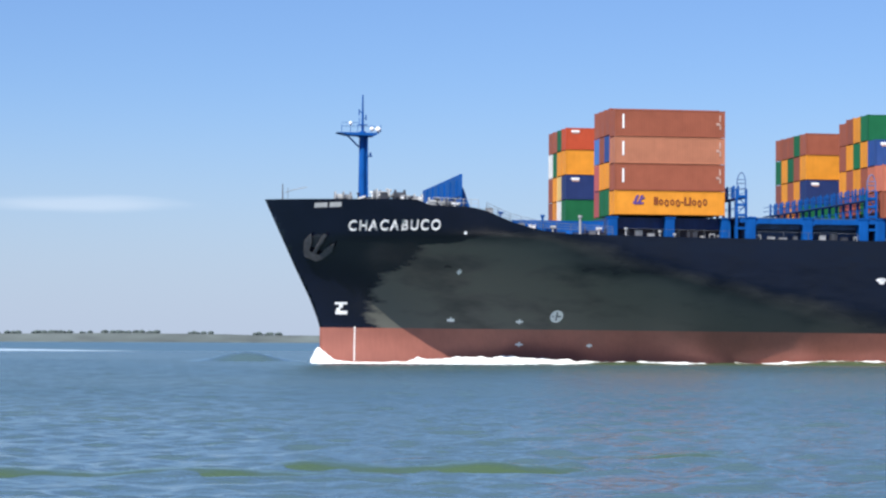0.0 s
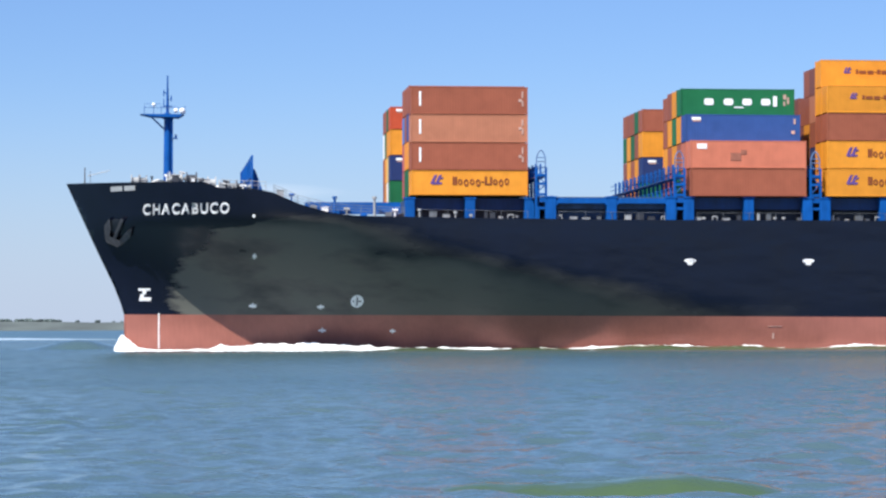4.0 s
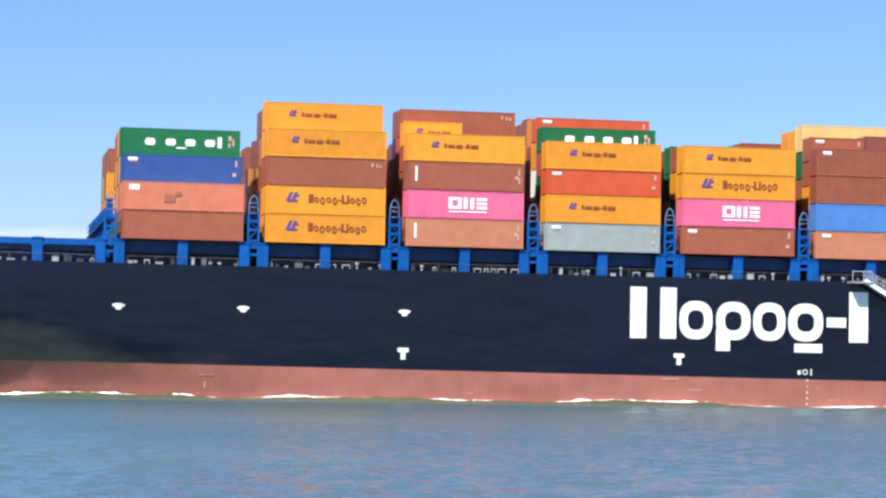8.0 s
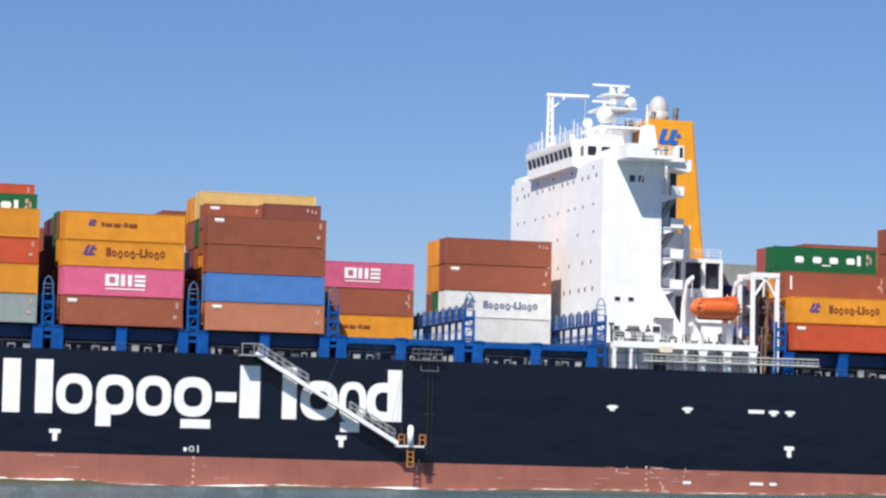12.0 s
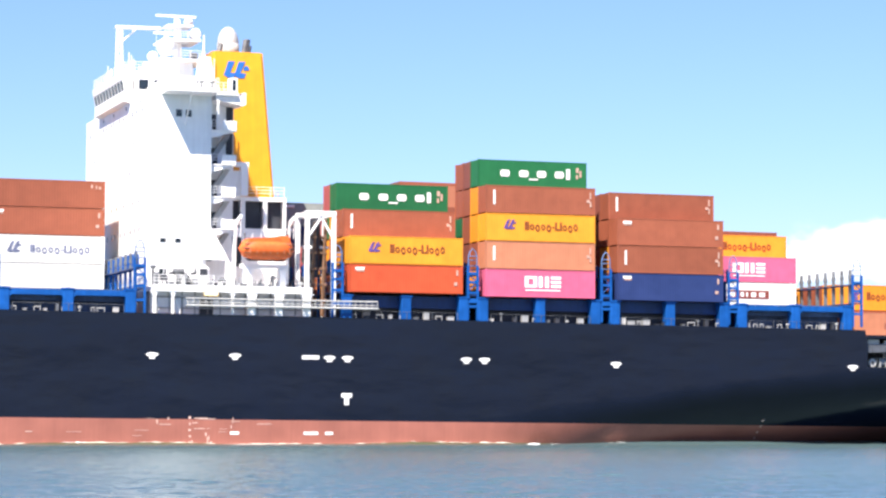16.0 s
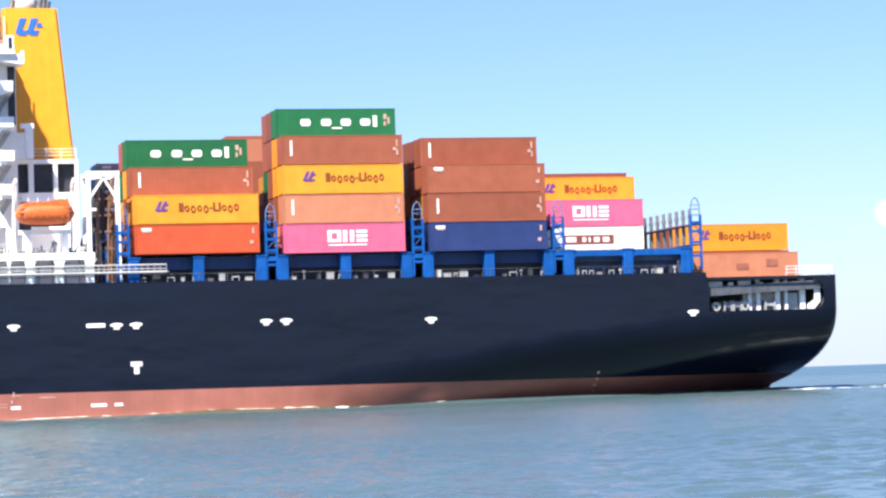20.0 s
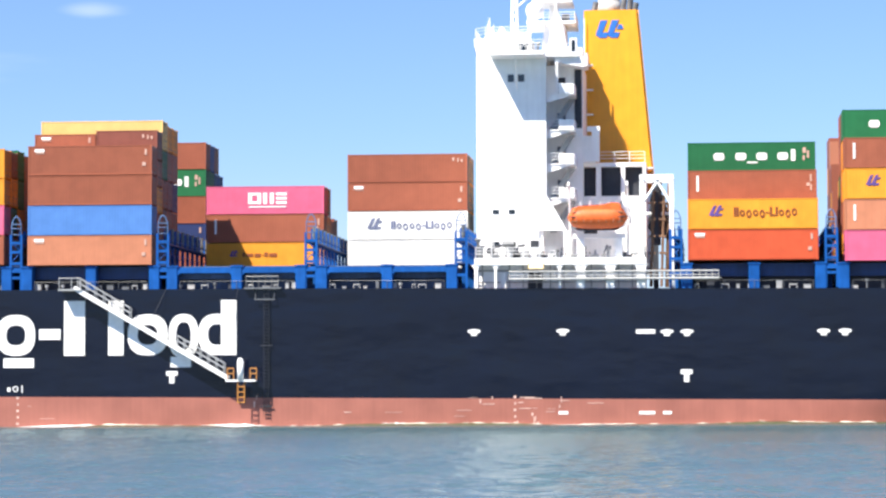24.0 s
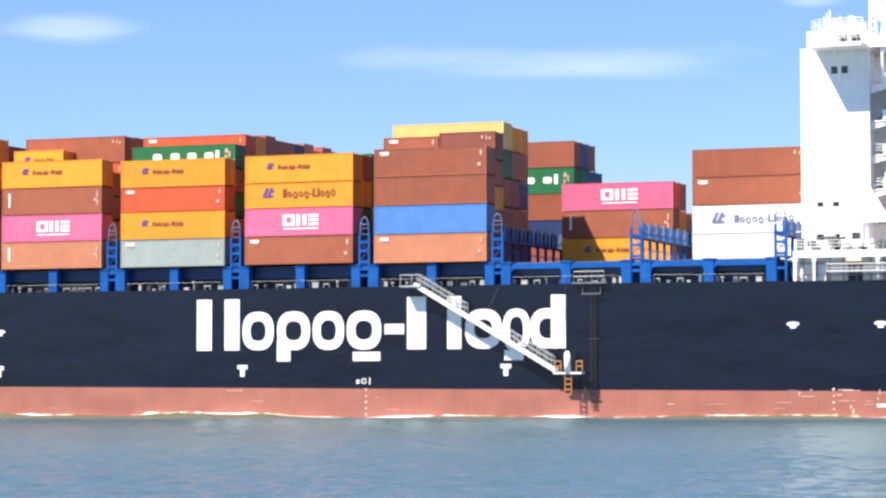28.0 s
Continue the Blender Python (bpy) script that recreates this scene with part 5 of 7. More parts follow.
    for x, y, z, r in ((181.2, 17.2, 42.4, 0.95), (184.6, 18.0, 44.2, 0.6), (180.7, 21.5, 42.0, 0.6), (184.4, 20.6, 45.8, 0.5)):
        bm = bmesh.new()
        bmesh.ops.create_uvsphere(bm, u_segments=14, v_segments=9, radius=r, matrix=Matrix.Translation((x, y, z)))
        part("antenna_dome", bm, WHITE, mast, "", True)
    for b in ((184.2, 18.0, 43.52, 184.9, 19.0, 44.3), (183.9, 17.4, 41.27, 184.7, 18.0, 42.1)):
        bm = bmesh.new()
        box(bm, *b)
        part("signal_lamp", bm, DARK, mast)
    mast.location.x = 0.45
    rail([(180.95, 16.5, 41.25), (185.75, 16.5, 41.25), (185.75, 22.9, 41.25)], 0.9)
    rail([(181.45, 17.3, 43.5), (185.35, 17.3, 43.5)], 0.8)
    # signal crane on the starboard side of the roof
    bm = bmesh.new()
    for dx in (-0.35, 0.35):
        rod(bm, (178.8 + dx, 28.0, 38.8), (178.8 + dx * 0.6, 28.0, 46.0), 0.17, 7)
    for i in range(9):
        z = 39.3 + i * 0.8
        rod(bm, (178.45, 28.0, z), (179.15, 28.0, z + 0.4), 0.08, 5)
    rod(bm, (178.3, 28.0, 46.0), (183.2, 27.1, 45.95), 0.2, 8)
    rod(bm, (178.8, 28.0, 44.2), (180.6, 28.2, 45.85), 0.1, 6)
    rod(bm, (182.8, 27.2, 45.9), (182.7, 27.2, 42.9), 0.025, 4)
    part("roof_crane", bm, WHITE, ship, "white lattice post with an arm")
    # stairs and balconies behind the block
    for z in (32.4, 28.9, 25.6, 22.3):
        bm = bmesh.new()
        box(bm, 183.55, 4.4, z - 0.12, 186.3, 8.2, z)
        box(bm, 184.75, 4.25, z - 0.06, 186.2, 4.33, z + 0.95)
        box(bm, 186.2, 4.33, z - 0.06, 186.28, 8.1, z + 0.95)
        prism(bm, [(183.56, z - 0.9), (183.56, z - 0.12), (186.2, z - 0.12)], "y", 4.5, 4.6)
        b = part("balcony", bm, WHITE, ship, "white stair balcony")
        rail([(183.7, 4.45, z), (185.2, 4.45, z)], 1.0)
        bm = bmesh.new()
        prism(bm, [(183.7, z - 3.2), (184.3, z - 3.2), (186.2, z - 0.3), (185.6, z - 0.3)], "y", 6.6, 7.4)
        part("stair", bm, GREY, b)
        bm = bmesh.new()
        box(bm, 184.4, 8.14, z + 0.1, 185.2, 8.2, z + 2.0)
        part("doorway", bm, DARK, b)
    bm = bmesh.new()
    box(bm, 182.6, 5.0, 36.1, 186.6, 14.5, 36.35)
    prism(bm, [(184.3, 36.1), (184.3, 35.6), (187.1, 35.1), (187.5, 35.2), (187.5, 36.45), (187.2, 36.45), (187.2, 36.1)], "y", 5.4, 8.6)
    box(bm, 184.4, 5.2, 32.5, 184.65, 5.5, 35.6)
    box(bm, 185.8, 5.1, 36.35, 186.5, 6.4, 37.9)
    part("bridge_deck_aft", bm, WHITE, ship, "white after bridge deck with a sponson")
    bm = bmesh.new()
    box(bm, 185.98, 5.05, 36.6, 186.32, 5.1, 37.7)
    part("kiosk_window", bm, GLASS, ship)
    bm = bmesh.new()
    box(bm, 186.3, 8.6, 26.1, 188.0, 11.5, 28.7)
    part("casing_house", bm, WHITE, ship, "white house beside the funnel's foot")
    bm = bmesh.new()
    box(bm, 187.75, 8.1, 26.1, 188.5, 8.9, 29.5)
    box(bm, 187.3, 8.05, 29.1, 188.55, 8.95, 29.55)
    part("vent_trunk", bm, WHITE, ship, "white hooked ventilation trunk")
    for y0, y1 in ((0.95, 3.95), (39.05, 36.05)):              # braces under the wings
        bm = bmesh.new()
        rod(bm, (180.8, y0, 35.76), (180.8, y1, 32.6), 0.07, 7)
        part("wing_brace", bm, WHITE, ship)
    bm = bmesh.new()
    prism(bm, [(183.3, 36.35), (185.5, 36.35), (184.7, 40.6), (183.8, 40.6)], "y", 9.6, 11.4)
    rod(bm, (184.2, 10.5, 40.6), (184.2, 10.5, 43.0), 0.14, 8, 0.07)
    part("signal_mast", bm, WHITE, ship, "white tapered signal mast")
    for i in range(6):
        bm = bmesh.new()
        x = 177.5 + i * 0.72
        rod(bm, (x, 11.4, 39.2), (x + 0.55, 11.4, 39.2), 0.28, 10)
        part("liferaft_canister", bm, WHITE, ship, "white liferaft canister")
    # box added so that its shadow falls on the funnel
    bm = bmesh.new()
    box(bm, 184.7, 13.6, 36.35, 186.62, 16.4, 38.1)
    part("bridge_deck_locker", bm, WHITE, ship)
    rail([(183.6, 5.1, 36.35), (186.5, 5.1, 36.35), (186.5, 14.4, 36.35)], 1.0, name="bridge_deck_rail")


deckhouse()


def funnel():
    bm = bmesh.new()
    lo, hi = [(186.6, 16.5), (193.85, 16.5), (192.95, 22.6), (186.6, 22.6)], [(186.65, 16.7), (192.2, 16.7), (191.8, 22.2), (186.65, 22.2)]
    a = [bm.verts.new((x, y, 24.0)) for x, y in lo]
    b = [bm.verts.new((x, y, 42.3)) for x, y in hi]
    bm.faces.new(b)
    for i in range(4):
        bm.faces.new((a[i], a[(i + 1) % 4], b[(i + 1) % 4], b[i]))
    bmesh.ops.bevel(bm, geom=[e for e in bm.edges if abs(e.verts[0].co.z - e.verts[1].co.z) > 5], offset=0.25, segments=3, affect="EDGES")
    f = part("funnel", bm, FUNNEL, ship, "orange funnel with a blue emblem")
    # emblem: two slanting strokes with hooked feet and an arm
    for pts in (((187.85, 39.75), (188.3, 39.45), (189.05, 41.25), (188.35, 41.25)), ((188.3, 39.46), (188.95, 39.46), (189.15, 40.0), (188.5, 40.0)),
                ((189.0, 39.75), (189.45, 39.45), (190.2, 41.25), (189.5, 41.25)), ((189.45, 39.46), (190.1, 39.46), (190.3, 40.0), (189.65, 40.0)),
                ((190.0, 40.3), (190.7, 40.36), (190.5, 40.8), (190.15, 40.8))):
        bm = bmesh.new()
        prism(bm, pts, "y", 0, 0.06)
        for v in bm.verts:
            v.co.y += 16.5 + 0.2 * (v.co.z - 24) / 18.3 - 0.07
        part("emblem", bm, LOGO_BLUE, f, "blue emblem bar")
    bm = bmesh.new()
    rod(bm, (189.1, 20.0, 42.25), (189.1, 20.0, 43.6), 1.25, 20, 1.18)
    bmesh.ops.create_uvsphere(bm, u_segments=20, v_segments=10, radius=1.17, matrix=Matrix.Translation((189.1, 20, 43.6)) @ Matrix.Diagonal((1, 1, 1.6, 1)))
    part("exhaust_dome", bm, PALE_GREY, f, "silver-grey exhaust dome", True)
    for x, y, h in ((190.5, 18.6, 1.6), (191.1, 20.2, 1.9), (191.6, 21.5, 1.4), (190.3, 21.8, 1.5), (187.6, 18.0, 1.0)):
        bm = bmesh.new()
        rod(bm, (x, y, 42.2), (x + 0.25, y, 42.3 + h), 0.3, 10)
        part("exhaust_pipe", bm, STEEL, f)
    bm = bmesh.new()
    for i in range(14):
        rod(bm, (186.72, 16.35, 26 + i * 1.1), (186.72, 16.35, 27.1 + i * 1.1), 0.05, 5)
    for z in (29, 31.5, 34, 36.5):
        box(bm, 186.5, 15.4, z, 187.6, 16.45, z + 0.1)
    part("funnel_ladder", bm, WHITE, f)
    bm = bmesh.new()
    box(bm, 186.7, 14.6, 25.9, 193.6, 16.4, 26.05)
    part("funnel_platform", bm, WHITE, f)
    rail([(186.9, 14.7, 26.05), (193.5, 14.7, 26.05)], 1.1, ORANGE)
    rail([(186.9, 10.0, 26.1), (192.9, 10.0, 26.1)], 1.1)


funnel()


def casing_and_boat_deck():
    bm = bmesh.new()
    box(bm, 186.6, 9.6, 15.9, 193.0, 30.4, 22.8)
    box(bm, 186.6, 9.6, 25.7, 193.0, 30.4, 26.1)
    for a, b in ((186.6, 186.85), (188.1, 188.6), (190.55, 190.95), (192.7, 193.0)):
        box(bm, a, 9.6, 22.8, b, 10.0, 25.7)
    box(bm, 186.6, 11.4, 22.8, 193.0, 30.4, 25.7)
    c = part("engine_casing", bm, WHITE, ship, "white engine casing with dark openings")
    # dark panels paint in the shade within the openings
    for a, b in ((186.85, 188.1), (188.6, 190.55), (190.95, 192.7)):
        bm = bmesh.new()
        box(bm, a, 10.5, 22.8, b, 10.6, 25.7)
        part("opening", bm, DARK, c)
    bm = bmesh.new()
    box(bm, 186.9, 9.54, 18.8, 188.2, 9.6, 21.9)
    part("opening", bm, DARK, c)
    bm = bmesh.new()
    box(bm, 176.9, 0.05, 15.65, 193.2, 9.59, 16.15)
    box(bm, 176.9, 0.0, 15.6, 193.2, 0.16, 16.25)
    d = part("boat_deck", bm, WHITE, ship, "white overhanging boat deck")
    for x, w in ((176.9, 0.3), (178.8, 0.22), (184.9, 0.2), (186.6, 0.8), (189.4, 0.8), (192.3, 0.8)):          # columns that widen under the deck
        bm = bmesh.new()
        prism(bm, [(x, 13.3), (x + w, 13.3), (x + w, 15.1), (x + w + 0.1, 15.4), (x + w + 0.35, 15.6), (x - 0.35, 15.6), (x - 0.1, 15.4), (x, 15.1)], "y", 0.08, 0.41)
        part("deck_column", bm, WHITE, d)
    bm = bmesh.new()
    box(bm, 176.9, 1.5, 13.3, 193.2, 1.7, 15.65)
    part("deck_wall", bm, WHITE, d, "white side wall in the deck's shade")
    bm = bmesh.new()
    box(bm, 179.3, 0.9, 13.3, 179.85, 1.3, 14.9)
    part("side_locker", bm, WHITE, d)
    bm = bmesh.new()
    box(bm, 181.9, 1.4, 13.4, 183.3, 1.49, 15.1)
    part("side_doorway", bm, DARK, d)
    bm = bmesh.new()
    box(bm, 182.0, -0.02, 15.2, 183.5, 0.0, 15.75)
    part("sign_board", bm, WHITE, d, "white board in a yellow frame")
    for b in ((182.0, 15.2, 183.5, 15.29), (182.0, 15.66, 183.5, 15.75), (182.0, 15.29, 182.1, 15.66), (183.4, 15.29, 183.5, 15.66), (182.3, 15.43, 183.2, 15.52)):
        bm = bmesh.new()
        box(bm, b[0], -0.04, b[1], b[2], -0.024, b[3])
        part("sign_bar", bm, PAINT["yellow"], d)
    rng = random.Random(8)
    for x in [177.4 + i * 1.4 for i in range(6)]:
        bm = bmesh.new()
        y, h = rng.uniform(0.9, 2.6), rng.uniform(0.5, 1.5)
        if rng.random() < 0.5:
            rod(bm, (x, y, 15.9), (x, y, 15.9 + h), 0.28, 10)
            rod(bm, (x, y, 15.9 + h), (x, y, 16.05 + h), 0.42, 10)
        else:
            box(bm, x - 0.35, y, 15.9, x + 0.35, y + 0.7, 15.9 + h)
            box(bm, x - 0.4, y - 0.05, 15.9 + h, x + 0.4, y + 0.75, 16.0 + h)
        part("deck_gear", bm, rng.choice((WHITE, GREY, STEEL)), d)
    rail([(177.0, 0.3, 16.25), (184.6, 0.3, 16.25)], 1.0)
    bm = bmesh.new()
    box(bm, 181.9, 2.3, 16.1, 183.1, 3.3, 18.2)
    bmesh.ops.bevel(bm, geom=bm.edges[:], offset=0.08, segments=1, affect="EDGES")
    locker = part("deck_locker", bm, WHITE, d, "white deck locker with a dark hatch")
    bm = bmesh.new()
    box(bm, 182.1, 2.24, 17.35, 182.9, 2.31, 18.05)
    part("locker_hatch", bm, DARK, locker)
    for x in (178.3, 180.55):                   # hose reels on their stands
        bm = bmesh.new()
        rod(bm, (x, 1.5, 17.0), (x, 2.0, 17.0), 0.42, 12)
        rod(bm, (x + 0.5, 1.7, 17.45), (x + 1.1, 1.7, 17.55), 0.13, 7)
        for u in (-0.35, 0.35):
            rod(bm, (x + u, 1.75, 16.1), (x, 1.75, 17.0), 0.06, 6)
        part("hose_reel", bm, DARK, d)
    # davit arms of the boat
    for x in (185.75, 191.3):
        bm = bmesh.new()
        prism(bm, [(2.9, 15.9), (4.0, 15.9), (3.4, 20.5), (2.2, 23.1), (0.4, 23.5), (0.3, 23.1), (1.9, 22.5), (2.7, 20.2)], "x", x, x + 0.2)
        rod(bm, (x + 0.16, 0.6, 23.2), (x + 0.16, 0.9, 21.2), 0.05, 5)
        part("davit", bm, WHITE, ship, "white boat davit")
    bm = bmesh.new()
    box(bm, 186.2, 1.6, 18.2, 191.2, 2.3, 18.6)
    box(bm, 186.6, 1.5, 15.9, 187.3, 2.6, 18.2)
    box(bm, 190.2, 1.5, 15.9, 190.9, 2.6, 18.2)
    part("boat_cradle", bm, WHITE, ship)
    # store crane frame aft of the boat
    bm = bmesh.new()
    for x in (192.8, 195.6):
        for y in (0.6, 4.2):
            box(bm, x - 0.2, y - 0.2, 13.4, x + 0.2, y + 0.2, 23.6)
    for y in (0.6, 4.2):
        box(bm, 192.6, y - 0.25, 23.6, 195.8, y + 0.25, 24.1)
    for x in (192.8, 195.6):
        box(bm, x - 0.18, 0.8, 23.62, x + 0.18, 4.0, 24.0)
    rod(bm, (192.9, 0.6, 21.4), (194.4, 0.6, 23.6), 0.14, 6)
    rod(bm, (195.5, 0.6, 21.4), (194.2, 0.6, 23.6), 0.14, 6)
    rod(bm, (192.8, 2.4, 20.5), (195.6, 2.4, 20.5), 0.16, 6)
    part("store_crane_frame", bm, WHITE, ship, "white store crane frame")
    bm = bmesh.new()
    rod(bm, (194.2, 2.4, 23.5), (194.2, 2.4, 17.5), 0.5, 12, 0.35)
    part("crane_jib", bm, DARK, ship)
    bm = bmesh.new()
    prism(bm, [(193.3, 19.2), (194.0, 18.3), (195.1, 18.5), (195.3, 20.6), (194.6, 22.7), (193.6, 22.4)], "y", 3.0, 4.6)
    box(bm, 193.8, 3.4, 13.4, 194.3, 4.0, 18.6)
    part("crane_house", bm, DARK, ship)
    # second ladder stowed along the side, an open lattice
    bm = bmesh.new()
    for z, r in ((14.22, 0.1), (14.55, 0.035), (14.92, 0.07)):
        rod(bm, (180.2, -0.5, z), (200.0, -0.5, z), r, 6)
        rod(bm, (180.2, -0.05, z), (200.0, -0.05, z), r, 6)
    for i in range(34):
        u = 180.3 + i * 0.597
        rod(bm, (u, -0.5, 14.2), (u, -0.5, 14.92), 0.03, 5)
        box(bm, u, -0.48, 14.2, u + 0.24, -0.07, 14.25)
    part("stowed_ladder", bm, PALE_GREY, ship, "grey accommodation ladder stowed along the rail")
    # stiffened panels under the deck's edge
    for i in range(12):
        u = 177.5 + i * 1.3
        bm = bmesh.new()
        box(bm, u, 1.38, 13.35, u + 0.09, 1.5, 15.65)
        part("stiffener", bm, GREY, d)
    bm = bmesh.new()
    rod(bm, (177.0, 1.3, 15.1), (193.0, 1.3, 15.1), 0.07, 6)
    rod(bm, (177.0, 1.3, 14.0), (193.0, 1.3, 14.0), 0.06, 6)
    part("side_pipe", bm, GREY, d)
    for i in range(26):
        u, v = 177.3 + 0.62 * i + rng.uniform(-0.2, 0.2), rng.uniform(0.7, 3.6)
        h, w = rng.uniform(0.7, 2.2), rng.uniform(0.25, 0.6)
        bm = bmesh.new()
        kind = i % 4
        if kind == 0:
            rod(bm, (u, v, 15.9), (u, v, 15.9 + h), w * 0.5, 8)
            rod(bm, (u - w, v, 15.9 + h), (u + w, v, 15.9 + h), w * 0.6, 8)
        elif kind == 1:
            for du in (-w, w):
                rod(bm, (u + du, v, 15.9), (u + du * 0.4, v, 15.9 + h), 0.06, 6)
            box(bm, u - w, v - 0.2, 15.9 + h * 0.5, u + w, v + 0.2, 15.95 + h * 0.5)
        elif kind == 2:
            box(bm, u - w, v, 15.9, u + w, v + 0.5, 15.9 + h * 0.6)
            rod(bm, (u, v + 0.2, 15.9 + h * 0.6), (u, v + 0.2, 15.9 + h), 0.09, 6)
        else:
            rod(bm, (u - w, v, 16.1), (u + w, v, 16.1 + h * 0.7), 0.08, 6)
            rod(bm, (u - w, v, 16.3), (u + w * 0.5, v, 16.3), 0.3, 10)
        part("deck_gear", bm, rng.choice((WHITE, GREY, STEEL, DARK, STEEL, GREY)), d)
    # hoist machinery inside the crane frame
    for u, v, z0, z1, r in ((193.6, 1.6, 13.5, 23.0, 0.16), (194.6, 1.4, 13.5, 22.2, 0.13), (195.1, 2.9, 13.5, 23.4, 0.2)):
        bm = bmesh.new()
        rod(bm, (u, v, z0), (u + 0.3, v, z1), r, 7)
        for i in range(5):
            box(bm, u - 0.2, v - 0.15, z0 + 1.5 + i * 1.6, u + 0.45, v + 0.15, z0 + 1.7 + i * 1.6)
        part("hoist_leg", bm, HOIST, ship, "rust-orange hoist leg")


casing_and_boat_deck()


def lifeboat():
    bm = bmesh.new()
    n, k = 13, 16
    rings = []
    for i in range(n):
        u = i / (n - 1)
        x = -2.85 + 5.7 * u
        w = 1.15 * (1 - abs(2 * u - 1) ** 5) ** 0.5 + 0.12
        up = 1.0 * (1 - abs(2 * u - 1) ** 6) ** 0.6 + 0.14
        dn = 0.95 * (1 - abs(2 * u - 1) ** 4) ** 0.5 + 0.12
        rings.append([bm.verts.new((x, w * math.cos(2 * math.pi * j / k), (up if j <= k / 2 else dn) * math.sin(2 * math.pi * j / k))) for j in range(k)])
    for a, b in zip(rings, rings[1:]):
        for j in range(k):
            bm.faces.new((a[j], a[(j + 1) % k], b[(j + 1) % k], b[j]))
    bm.faces.new(rings[0][::-1]), bm.faces.new(rings[-1])
    boat = thing("lifeboat", None, "orange enclosed lifeboat hung in white davits", "lifeboat", (188.6, 0.75, 20.05))
    part("boat_hull", bm, BOAT, boat, "", True)
    bm = bmesh.new()
    prism(bm, [(-2.3, 0.5), (2.35, 0.5), (2.2, 1.3), (1.5, 1.42), (0.5, 1.2), (-1.9, 1.05)], "y", -0.95, 0.95)
    bmesh.ops.bevel(bm, geom=bm.edges[:], offset=0.1, segments=2, affect="EDGES")
    part("boat_cabin", bm, BOAT, boat)
    bm = bmesh.new()
    rod(bm, (-2.7, -1.1, 0.02), (2.7, -1.1, 0.02), 0.06, 6)
    part("fender_rope", bm, DARK, boat)
    for z, w in ((-0.42, 1.02), (0.42, 1.04)):
        bm = bmesh.new()
        rod(bm, (-2.5, -w, z), (2.5, -w, z), 0.045, 6)
        part("rubbing_strake", bm, HOIST, boat)
    for x in (-1.6, -0.7, 0.3, 1.1, 1.8):
        bm = bmesh.new()
        rod(bm, (x, -0.6, 1.1), (x, -0.6, 1.55), 0.05, 6)
        part("roof_post", bm, WHITE, boat)
    bm = bmesh.new()
    for x in (-2.0, -1.3, -0.6, 0.1, 0.8, 1.5, 2.1):
        box(bm, x, -1.2, -0.5, x + 0.07, -1.0, 0.0)
    rod(bm, (-2.4, -1.02, 0.55), (2.4, -1.02, 0.55), 0.05, 6)
    part("grab_line", bm, PAINT["salmon"], boat)
    for x in (-2.3, 2.2):
        bm = bmesh.new()
        rod(bm, (x, -0.1, 0.9), (x, -0.1, 1.6), 0.09, 6)
        part("lifting_hook", bm, STEEL, boat)
    for x in (-1.7, -1.0, -0.2, 0.6, 1.3):
        bm = bmesh.new()
        box(bm, x, -0.98, 0.42, x + 0.4, -0.8, 0.62)
        part("boat_window", bm, GLASS, boat)
    bm = bmesh.new()
    prism(bm, [(-2.3, -0.95), (2.3, -0.95), (1.8, -1.2), (-1.8, -1.2)], "y", -0.08, 0.08)
    part("keel", bm, DARK, boat)


lifeboat()


